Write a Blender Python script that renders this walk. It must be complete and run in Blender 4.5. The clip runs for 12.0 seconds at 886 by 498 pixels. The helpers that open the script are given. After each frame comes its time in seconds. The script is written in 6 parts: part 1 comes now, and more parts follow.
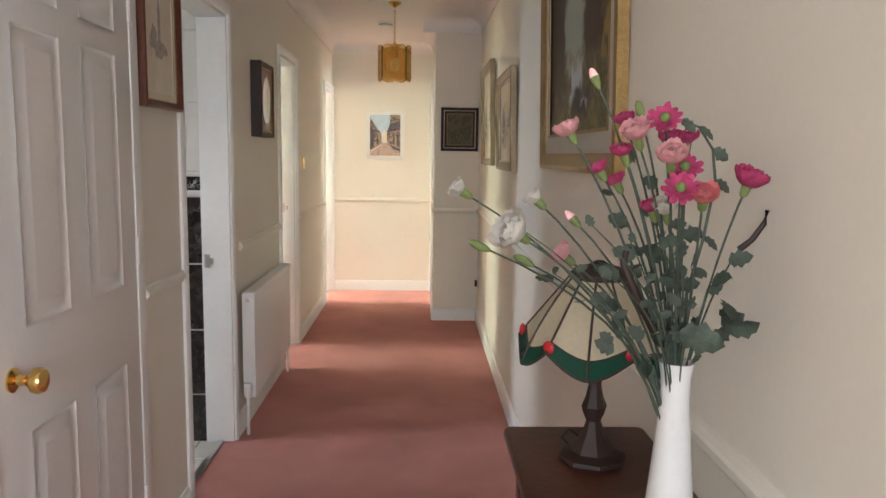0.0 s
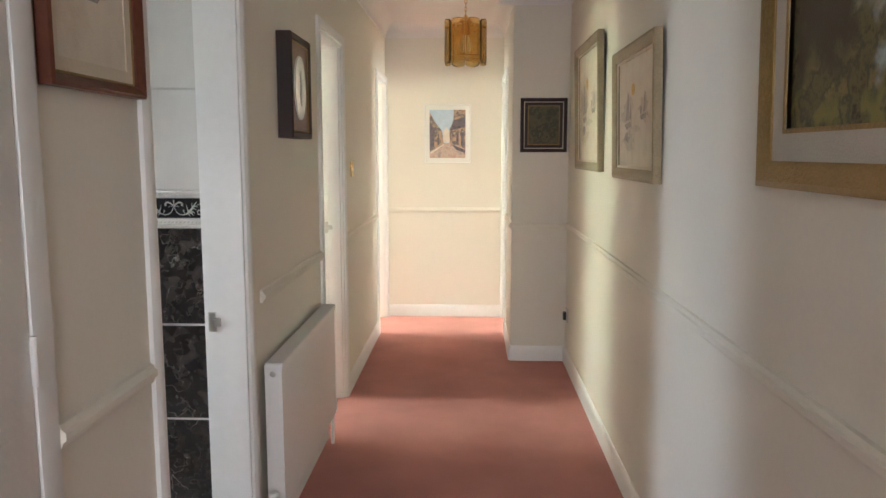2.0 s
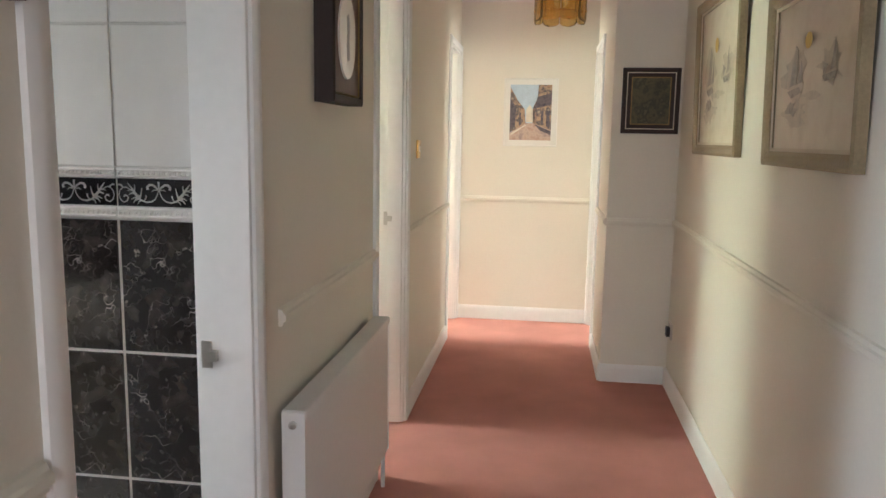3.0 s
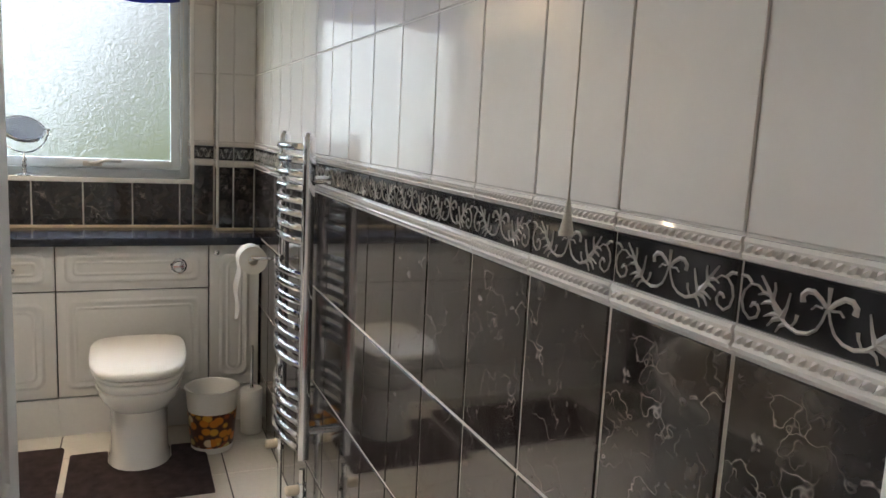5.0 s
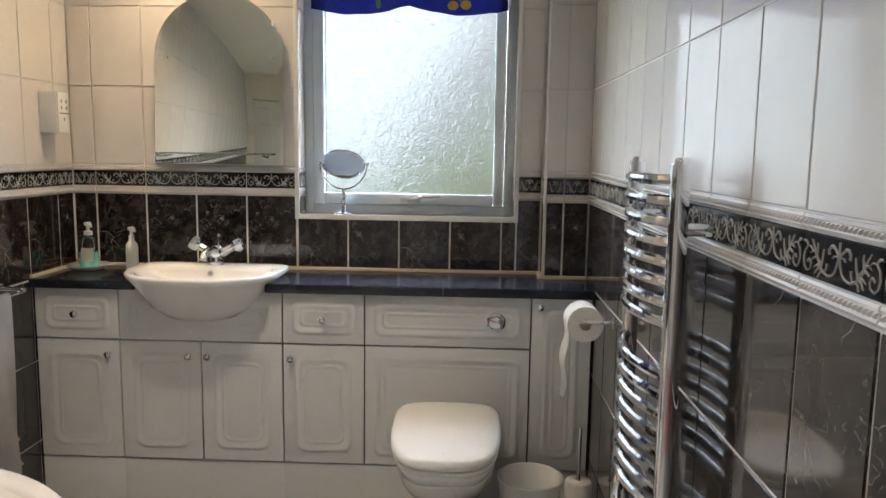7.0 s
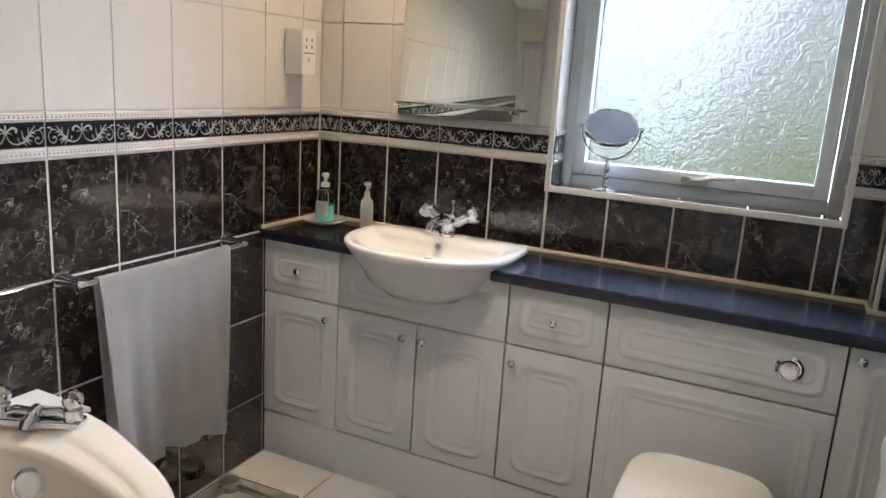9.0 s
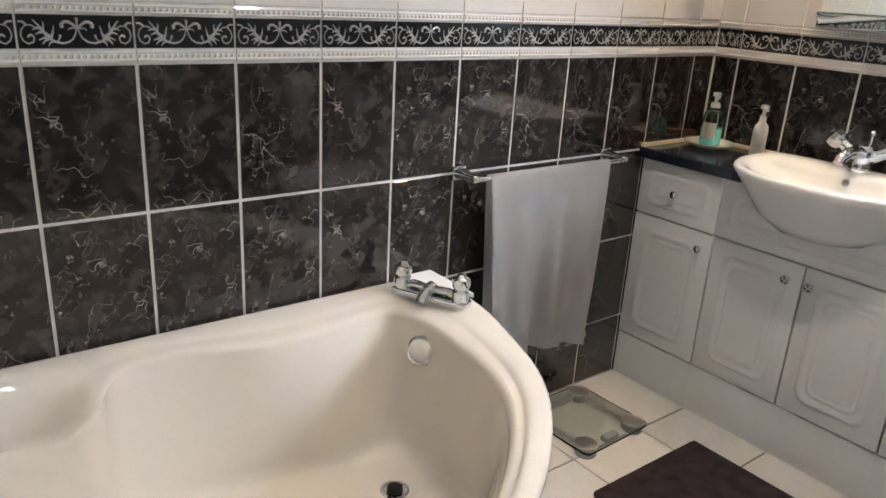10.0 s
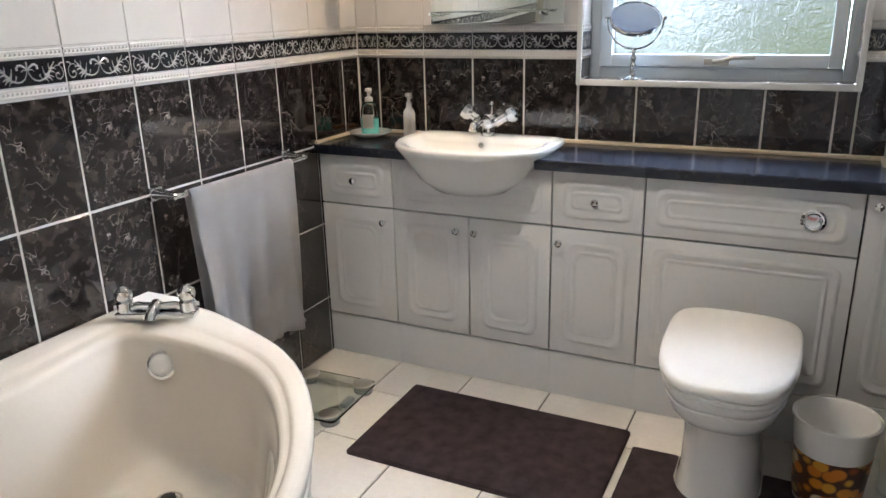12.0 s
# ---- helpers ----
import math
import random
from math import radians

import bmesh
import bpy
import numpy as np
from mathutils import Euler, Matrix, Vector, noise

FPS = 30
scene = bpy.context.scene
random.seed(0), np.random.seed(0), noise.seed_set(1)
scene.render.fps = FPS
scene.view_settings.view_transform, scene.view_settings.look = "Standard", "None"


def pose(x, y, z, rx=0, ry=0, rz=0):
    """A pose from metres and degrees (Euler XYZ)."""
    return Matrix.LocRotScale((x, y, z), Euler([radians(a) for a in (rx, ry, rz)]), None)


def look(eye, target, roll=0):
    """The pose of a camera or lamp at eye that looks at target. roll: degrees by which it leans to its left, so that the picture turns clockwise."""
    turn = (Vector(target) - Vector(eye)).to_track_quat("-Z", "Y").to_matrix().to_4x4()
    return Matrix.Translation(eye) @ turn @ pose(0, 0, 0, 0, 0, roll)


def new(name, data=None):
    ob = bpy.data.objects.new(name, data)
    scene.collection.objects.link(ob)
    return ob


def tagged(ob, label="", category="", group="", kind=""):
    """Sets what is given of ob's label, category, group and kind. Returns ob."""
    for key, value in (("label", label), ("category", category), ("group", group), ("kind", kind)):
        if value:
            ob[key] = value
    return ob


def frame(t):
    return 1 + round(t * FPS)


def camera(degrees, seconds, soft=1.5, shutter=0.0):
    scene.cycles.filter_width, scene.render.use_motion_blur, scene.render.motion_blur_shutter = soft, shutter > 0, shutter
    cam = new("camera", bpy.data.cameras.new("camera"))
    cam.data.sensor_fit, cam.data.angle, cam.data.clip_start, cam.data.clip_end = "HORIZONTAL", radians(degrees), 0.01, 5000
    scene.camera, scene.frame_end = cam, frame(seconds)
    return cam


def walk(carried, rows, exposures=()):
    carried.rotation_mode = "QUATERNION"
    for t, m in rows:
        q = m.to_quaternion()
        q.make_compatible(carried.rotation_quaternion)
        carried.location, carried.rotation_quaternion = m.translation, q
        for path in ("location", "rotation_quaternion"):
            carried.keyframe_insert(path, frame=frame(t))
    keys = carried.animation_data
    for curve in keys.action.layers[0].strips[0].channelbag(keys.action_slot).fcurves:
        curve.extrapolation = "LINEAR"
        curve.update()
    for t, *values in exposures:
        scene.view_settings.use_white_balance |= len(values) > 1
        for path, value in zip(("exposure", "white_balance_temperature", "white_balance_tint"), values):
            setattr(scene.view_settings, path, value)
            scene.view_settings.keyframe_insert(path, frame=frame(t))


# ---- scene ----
cam = camera(61.3, 12.0)
PATH = [
    (0, (0.849, -3.372, 1.322), (0.909, -1.388, 1.072), 0.8),
    (0.5, (0.797, -3.209, 1.349), (0.774, -1.221, 1.134), 0.5),
    (1, (0.71, -2.932, 1.35), (0.656, -0.943, 1.139), 0.3),
    (1.5, (0.683, -2.621, 1.333), (0.63, -0.635, 1.103), 0.1),
    (2, (0.68, -2.248, 1.348), (0.61, -0.266, 1.093), 0.0),
    (2.5, (0.634, -1.863, 1.331), (0.528, 0.115, 1.056), 0.1),
    (3, (0.609, -1.533, 1.31), (0.349, 0.428, 1.017), 1.0),
    (3.2, (0.597, -1.381, 1.312), (0.204, 0.557, 1.013), 1.7),
    (4.8, (0.27, -0.616, 1.279), (-1.445, 0.379, 1.017), 4.7),
    (5, (0.212, -0.53, 1.313), (-1.61, 0.238, 1.013), 2.9),
    (5.5, (0.048, -0.442, 1.306), (-1.897, -0.075, 1.022), 2.3),
    (6, (-0.155, -0.393, 1.334), (-2.13, -0.252, 1.056), 1.7),
    (6.5, (-0.354, -0.379, 1.31), (-2.335, -0.425, 1.043), 1.1),
    (6.7, (-0.407, -0.456, 1.308), (-2.389, -0.502, 1.042), 1.0),
    (8.3, (-1.014, -0.367, 1.313), (-2.934, -0.824, 0.992), 2.2),
    (8.5, (-1.048, -0.381, 1.364), (-2.942, -0.901, 0.986), 3.0),
    (9, (-1.114, -0.39, 1.375), (-2.875, -1.224, 0.926), 3.6),
    (9.5, (-1.128, -0.415, 1.353), (-2.579, -1.679, 0.807), 4.1),
    (10, (-1.079, -0.487, 1.303), (-2.247, -1.966, 0.634), 3.4),
    (10.5, (-1.053, -0.48, 1.271), (-2.093, -1.997, 0.486), 1.3),
    (11, (-1.012, -0.462, 1.258), (-2.147, -1.877, 0.414), -0.9),
    (11.5, (-0.952, -0.427, 1.286), (-2.375, -1.57, 0.468), -1.8),
    (12, (-0.845, -0.385, 1.308), (-2.548, -1.231, 0.688), -1.4),
]
walk(cam, [(t, look(eye, target, roll)) for t, eye, target, roll in PATH], exposures=[(0, 0.44, 5750, 10), (1, 0.54, 5650, 9), (2.5, 0.48, 5620, 9), (3.2, 0.3, 5680, 11), (4.8, 0.08, 6050, 13), (6.7, -0.02, 5950, 13), (8.3, -0.02, 5750, 14), (9.5, 0.09, 5680, 14), (11, 0.24, 5560, 14), (12, 0.27, 5520, 14)])

# ---- world, sun, large lights ----
world = bpy.data.worlds.new("sky")
scene.world = world
world.use_nodes = True
wn = world.node_tree.nodes
sky = wn.new("ShaderNodeTexSky")
sky.sky_type, sky.sun_disc = "NISHITA", False
sky.sun_elevation, sky.sun_rotation = radians(40), radians(200)
wn["Background"].inputs["Strength"].default_value = 0.12
world.node_tree.links.new(sky.outputs["Color"], wn["Background"].inputs["Color"])


def area_lamp(name, place, target, sx, sy, watts, colour):
    data = bpy.data.lights.new(name, "AREA")
    data.shape, data.size, data.size_y, data.energy, data.color = "RECTANGLE", sx, sy, watts, colour
    lamp = new(name, data)
    lamp.matrix_world = look(place, target)
    return tagged(lamp, kind="structure")


DAY = (0.89, 0.95, 1.0)
area_lamp("window_daylight", (-4.4, -0.72, 2.75), (-2.0, -0.9, 1.2), 2.4, 1.2, 200, DAY)
area_lamp("sky_gap_daylight", (-6.4, -1.36, 1.95), (0.6, -0.40, 1.35), 2.2, 2.1, 560, (0.86, 0.94, 1.0))
area_lamp("side_sky_daylight", (-4.35, 0.35, 2.2), (-2.2, -2.0, 0.6), 1.2, 1.4, 210, (0.92, 0.96, 1.0))
# Stand-in lamps for the daylight coming out of the unseen rooms.
area_lamp("bedroom_daylight", (-3.2, 1.65, 1.7), (0.3, 1.5, 0.4), 0.8, 0.9, 30, (1.0, 0.97, 0.90))
area_lamp("end_room_daylight", (-3.0, 3.6, 1.5), (0, 3.6, 0.9), 1.5, 1.2, 104, (1.0, 0.97, 0.82))
area_lamp("side_room_daylight", (4.1, 3.6, 1.5), (1, 3.6, 0.9), 1.5, 1.2, 104, (1.0, 0.97, 0.82))
# Added behind the camera to brighten the hall; no source is seen there.
area_lamp("assumed_entrance_light", (0.65, -5.3, 1.5), (0.65, 0, 1.2), 1.0, 1.6, 45, (1.0, 0.97, 0.95))

sun = new("sun", bpy.data.lights.new("sun", "SUN"))
sun.data.energy, sun.data.angle, sun.data.color = 1.0, radians(12), (1.0, 0.95, 0.88)
sun.matrix_world = look((0, 0, 10), (3.0, 8.2, 2.7))


# ---- materials ----
def mat(name, base, rough=0.5, metal=0.0, var=0.08, scale=6.0, fine=120.0, bump=0.05, coat=0.0, spec=0.5, trans=0.0, ior=1.45, rvar=0.1):
    m = bpy.data.materials.new(name)
    m.use_nodes = True
    n, l = m.node_tree.nodes, m.node_tree.links
    b = n["Principled BSDF"]
    tc = n.new("ShaderNodeTexCoord")
    big, small = n.new("ShaderNodeTexNoise"), n.new("ShaderNodeTexNoise")
    big.inputs["Scale"].default_value, small.inputs["Scale"].default_value = scale, fine
    big.inputs["Detail"].default_value, small.inputs["Detail"].default_value = 5, 3
    for q in (big, small):
        l.new(tc.outputs["Object"], q.inputs["Vector"])
    add = n.new("ShaderNodeMath")
    add.operation = "ADD"
    l.new(big.outputs["Fac"], add.inputs[0])
    l.new(small.outputs["Fac"], add.inputs[1])
    ramp = n.new("ShaderNodeMapRange")
    ramp.inputs["From Min"].default_value, ramp.inputs["From Max"].default_value = 0.6, 1.4
    ramp.inputs["To Min"].default_value, ramp.inputs["To Max"].default_value = 1 - var, 1 + var
    l.new(add.outputs[0], ramp.inputs["Value"])
    mul = n.new("ShaderNodeVectorMath")
    mul.operation = "SCALE"
    mul.inputs[0].default_value = base
    l.new(ramp.outputs["Result"], mul.inputs["Scale"])
    l.new(mul.outputs["Vector"], b.inputs["Base Color"])
    rr = n.new("ShaderNodeMapRange")
    rr.inputs["To Min"].default_value, rr.inputs["To Max"].default_value = rough * (1 - rvar), min(1, rough * (1 + rvar))
    l.new(big.outputs["Fac"], rr.inputs["Value"])
    l.new(rr.outputs["Result"], b.inputs["Roughness"])
    b.inputs["Metallic"].default_value = metal
    b.inputs["Coat Weight"].default_value = coat
    b.inputs["Coat Roughness"].default_value = 0.05
    b.inputs["Specular IOR Level"].default_value = spec
    b.inputs["Transmission Weight"].default_value = trans
    b.inputs["IOR"].default_value = ior
    if bump:
        bp = n.new("ShaderNodeBump")
        bp.inputs["Strength"].default_value, bp.inputs["Distance"].default_value = bump, 0.01
        l.new(small.outputs["Fac"], bp.inputs["Height"])
        l.new(bp.outputs["Normal"], b.inputs["Normal"])
    return m


def marble(name, dark, light, vein):
    """Dark glazed tile with cloudy patches and thin pale veins, shifted from piece to piece."""
    m = mat(name, dark, 0.09, coat=0.6, bump=0.012, fine=40, rvar=0.3)
    n, l = m.node_tree.nodes, m.node_tree.links
    b = n["Principled BSDF"]
    tc, info = n.new("ShaderNodeTexCoord"), n.new("ShaderNodeObjectInfo")
    pick = n.new("ShaderNodeMath")
    pick.operation = "SNAP"
    pick.inputs[1].default_value = 0.34
    l.new(info.outputs["Random"], pick.inputs[0])
    shift = n.new("ShaderNodeVectorMath")
    shift.operation = "MULTIPLY_ADD"
    shift.inputs[1].default_value = (3.1, 1.7, 2.3)
    l.new(pick.outputs[0], shift.inputs[0])
    l.new(tc.outputs["Object"], shift.inputs[2])
    def math_node(kind, a, b=None):
        q = n.new("ShaderNodeMath")
        q.operation = kind
        for k, v in enumerate((a, b)):
            if v is None:
                continue
            if isinstance(v, (int, float)):
                q.inputs[k].default_value = v
            else:
                l.new(v, q.inputs[k])
        return q.outputs[0]
    def span(v, lo, hi, a=0.0, b=1.0):
        q = n.new("ShaderNodeMapRange")
        q.inputs["From Min"].default_value, q.inputs["From Max"].default_value = lo, hi
        q.inputs["To Min"].default_value, q.inputs["To Max"].default_value = a, b
        l.new(v, q.inputs["Value"])
        return q.outputs["Result"]
    def noise(scale, detail, off, rough=0.5):
        mv = n.new("ShaderNodeVectorMath")
        mv.operation = "ADD"
        mv.inputs[1].default_value = (off, off * 0.7, off * 1.3)
        l.new(shift.outputs[0], mv.inputs[0])
        q = n.new("ShaderNodeTexNoise")
        q.inputs["Scale"].default_value, q.inputs["Detail"].default_value, q.inputs["Roughness"].default_value = scale, detail, rough
        l.new(mv.outputs[0], q.inputs["Vector"])
        return q.outputs["Fac"]
    # long curling threads along the level lines of a noise, broken up by a second one
    veins = None
    for scale, detail, off, width, gate_scale, lo, hi, weight in ((9, 3, 0.0, 0.0056, 12, 0.46, 0.60, 1.0), (16, 3, 4.7, 0.009, 18, 0.50, 0.63, 0.75), (32, 2.5, 9.1, 0.015, 25, 0.54, 0.68, 0.45)):
        line = span(math_node("ABSOLUTE", math_node("SUBTRACT", noise(scale, detail, off, 0.55), 0.5)), 0.0, width, weight, 0.0)
        line = math_node("MULTIPLY", line, span(noise(gate_scale, 2, off + 2.0), lo, hi))
        veins = line if veins is None else math_node("MAXIMUM", veins, line)
    cloud = n.new("ShaderNodeTexNoise")
    cloud.inputs["Scale"].default_value, cloud.inputs["Detail"].default_value = 26, 8
    l.new(shift.outputs[0], cloud.inputs["Vector"])
    cr = n.new("ShaderNodeMapRange")
    cr.inputs["From Min"].default_value, cr.inputs["From Max"].default_value = 0.42, 0.7
    l.new(cloud.outputs["Fac"], cr.inputs["Value"])
    m1, m2 = n.new("ShaderNodeMix"), n.new("ShaderNodeMix")
    m1.data_type = m2.data_type = "RGBA"
    m1.inputs[6].default_value, m1.inputs[7].default_value = (*dark, 1), (*light, 1)
    l.new(cr.outputs["Result"], m1.inputs[0])
    l.new(veins, m2.inputs[0])
    l.new(m1.outputs[2], m2.inputs[6])
    m2.inputs[7].default_value = (*vein, 1)
    l.new(m2.outputs[2], b.inputs["Base Color"])
    return m


def canvas(name, cols, scale, stretch=(1, 1, 1), rough=0.55):
    """A painted or printed picture: patches of a few colours."""
    m = mat(name, cols[0], rough, bump=0.15, fine=260)
    n, l = m.node_tree.nodes, m.node_tree.links
    tc, mp, nz, cr = n.new("ShaderNodeTexCoord"), n.new("ShaderNodeMapping"), n.new("ShaderNodeTexNoise"), n.new("ShaderNodeValToRGB")
    mp.inputs["Scale"].default_value = stretch
    l.new(tc.outputs["Object"], mp.inputs["Vector"])
    l.new(mp.outputs["Vector"], nz.inputs["Vector"])
    nz.inputs["Scale"].default_value, nz.inputs["Detail"].default_value, nz.inputs["Roughness"].default_value = scale, 7, 0.62
    l.new(nz.outputs["Fac"], cr.inputs["Fac"])
    e = cr.color_ramp.elements
    e[0].position, e[1].position = 0.32, 0.68
    e[0].color, e[1].color = (*cols[0], 1), (*cols[-1], 1)
    for i, c in enumerate(cols[1:-1]):
        k = e.new(0.32 + 0.36 * (i + 1) / (len(cols) - 1))
        k.color = (*c, 1)
    l.new(cr.outputs["Color"], n["Principled BSDF"].inputs["Base Color"])
    return m


M_WALL = mat("cream_wall_paint", (0.775, 0.73, 0.63), 0.7, var=0.025, scale=2.5, fine=90, bump=0.035)
M_CEIL = mat("ceiling_paint", (0.80, 0.77, 0.73), 0.8, var=0.03, fine=60, bump=0.15)
M_BCEIL = mat("bathroom_ceiling_paint", (0.84, 0.83, 0.80), 0.8, var=0.03, fine=60, bump=0.1)
M_WHITE = mat("white_gloss_paint", (0.80, 0.79, 0.76), 0.32, var=0.03, scale=3, fine=40, bump=0.04)
M_DOOR = mat("white_door_paint", (0.76, 0.74, 0.71), 0.4, var=0.03, scale=3, fine=70, bump=0.06)
M_CARPET = mat("rose_carpet", (0.65, 0.295, 0.245), 0.95, var=0.2, scale=3.0, fine=420, bump=0.9, spec=0.1)
M_BRASS = mat("polished_brass", (0.75, 0.50, 0.16), 0.18, 1.0, var=0.08, bump=0.02)
M_CHROME = mat("chrome", (0.82, 0.83, 0.85), 0.07, 1.0, var=0.03, bump=0.0)
M_STEEL = mat("brushed_steel", (0.58, 0.56, 0.52), 0.3, 1.0, var=0.05, bump=0.02)
M_DKWOOD = mat("dark_stained_wood", (0.075, 0.026, 0.014), 0.35, var=0.3, scale=9, fine=70, bump=0.08)
M_MAHOG = mat("red_brown_wood", (0.105, 0.034, 0.018), 0.35, var=0.3, scale=12, fine=60, bump=0.06)
M_BLKWOOD = mat("black_brown_wood", (0.025, 0.012, 0.008), 0.55, var=0.2, bump=0.05)
M_GOLD = mat("gilt_frame", (0.29, 0.185, 0.06), 0.42, 0.45, var=0.22, scale=14, fine=130, bump=0.25)
M_OLIVE = mat("olive_gold_frame", (0.29, 0.225, 0.13), 0.45, 0.2, var=0.18, scale=16, fine=120, bump=0.2)
M_MOUNT = mat("cream_mount", (0.66, 0.58, 0.45), 0.8, var=0.04, bump=0.08)
M_LINEN = mat("grey_linen_slip", (0.52, 0.48, 0.41), 0.9, var=0.08, fine=300, bump=0.3)
M_PAPER = mat("white_paper", (0.78, 0.76, 0.70), 0.7, var=0.03, bump=0.04)
M_PLASTIC = mat("white_plastic", (0.78, 0.77, 0.73), 0.3, var=0.02, bump=0.01)
M_GREY = mat("grey_plastic", (0.25, 0.25, 0.25), 0.4, var=0.05, bump=0.02)
M_BLACK = mat("black_plastic", (0.015, 0.015, 0.015), 0.4, var=0.05, bump=0.02)
M_AMBER = mat("amber_glass", (0.90, 0.68, 0.28), 0.06, trans=0.92, ior=1.45, var=0.12, scale=20, bump=0.03)
M_CERAMIC = mat("white_ceramic", (0.82, 0.81, 0.78), 0.08, var=0.02, bump=0.0, coat=0.5)
M_VASE = mat("grey_white_glaze", (0.60, 0.60, 0.58), 0.25, var=0.04, bump=0.01, coat=0.2)
M_ACRYL = mat("white_acrylic", (0.73, 0.67, 0.575), 0.1, var=0.02, bump=0.0, coat=0.4)
M_UNIT = mat("white_foil_cabinet", (0.75, 0.74, 0.72), 0.35, var=0.03, scale=3, fine=60, bump=0.03)
# Near-black, so the shade in the gaps between fronts is in the colour.
M_CARC = mat("shade_dark_carcass", (0.06, 0.055, 0.05), 0.5, var=0.05, bump=0.03)
M_COUNTER = mat("black_laminate", (0.014, 0.017, 0.026), 0.22, var=0.5, scale=60, fine=700, bump=0.02, coat=0.2)
M_TILEW = mat("white_glazed_tile", (0.70, 0.67, 0.63), 0.035, var=0.03, scale=4, fine=20, bump=0.006, coat=0.5, spec=0.6)
M_TILEK = marble("black_marbled_tile", (0.0085, 0.0065, 0.006), (0.046, 0.037, 0.033), (0.31, 0.275, 0.25))
M_FRIEZE = mat("black_frieze_glaze", (0.012, 0.012, 0.014), 0.1, var=0.1, bump=0.0, coat=0.4)
M_SCROLL = mat("pale_scroll_relief", (0.44, 0.425, 0.395), 0.15, var=0.12, fine=200, bump=0.05, coat=0.4)
M_GROUT = mat("white_grout", (0.62, 0.59, 0.55), 0.85, var=0.1, scale=14, fine=300, bump=0.2)
M_FGROUT = mat("dark_floor_grout", (0.10, 0.09, 0.085), 0.9, var=0.2, scale=14, fine=300, bump=0.2)
M_FTILE = mat("white_floor_tile", (0.72, 0.68, 0.61), 0.16, var=0.05, scale=7, fine=60, bump=0.02, coat=0.2)
M_MAT = mat("dark_aubergine_mat", (0.082, 0.061, 0.064), 0.95, var=0.55, scale=22, fine=500, bump=1.0, spec=0.1)
M_TOWEL = mat("white_terry", (0.82, 0.79, 0.77), 0.95, var=0.08, scale=12, fine=600, bump=0.8, spec=0.1)
# White plastic; the blue-grey of its backlit side is put into the colour.
M_UPVC = mat("backlit_white_upvc", (0.70, 0.76, 0.80), 0.3, var=0.02, bump=0.0)
M_CAULK = mat("cream_edge_strip", (0.70, 0.60, 0.44), 0.4, var=0.05, bump=0.02)
M_MIRROR = mat("mirror_glass", (0.80, 0.83, 0.77), 0.015, 1.0, var=0.01, bump=0.0)
M_GLASS = mat("clear_glass", (0.90, 0.96, 0.93), 0.03, trans=1.0, var=0.01, bump=0.0)
M_TEAL = mat("teal_soap", (0.22, 0.66, 0.60), 0.15, var=0.05, bump=0.0)
M_STEM = mat("flower_stem", (0.05, 0.068, 0.045), 0.6, var=0.25, bump=0.05)
M_LEAF = mat("grey_green_leaf", (0.105, 0.135, 0.10), 0.6, var=0.3, scale=30, bump=0.1)
M_LIME = mat("lime_calyx", (0.14, 0.18, 0.05), 0.6, var=0.2, bump=0.05)
M_PINK = mat("pale_pink_petal", (0.84, 0.48, 0.48), 0.7, var=0.18, scale=30, bump=0.1)
M_CORAL = mat("coral_petal", (0.78, 0.26, 0.26), 0.7, var=0.2, scale=30, bump=0.1)
M_MAGENTA = mat("magenta_petal", (0.62, 0.085, 0.23), 0.7, var=0.3, scale=30, bump=0.1)
M_CREAMP = mat("white_petal", (0.80, 0.76, 0.68), 0.7, var=0.08, scale=30, bump=0.1)
M_OPAL = mat("cream_opal_glass", (0.74, 0.66, 0.48), 0.3, var=0.1, scale=18, bump=0.06)
M_GREENG = mat("green_glass_band", (0.012, 0.09, 0.05), 0.15, var=0.15, bump=0.02)
M_REDG = mat("red_glass_jewel", (0.40, 0.015, 0.02), 0.1, var=0.1, bump=0.0)
M_BLUE = canvas("blue_printed_cloth", [(0.018, 0.026, 0.13), (0.03, 0.042, 0.20), (0.026, 0.036, 0.16), (0.05, 0.066, 0.24)], 9, rough=0.9)
M_YELLOW = mat("yellow_print", (0.62, 0.40, 0.05), 0.9, var=0.2, bump=0.1)
M_GREENP = mat("green_print", (0.10, 0.26, 0.08), 0.9, var=0.2, bump=0.1)


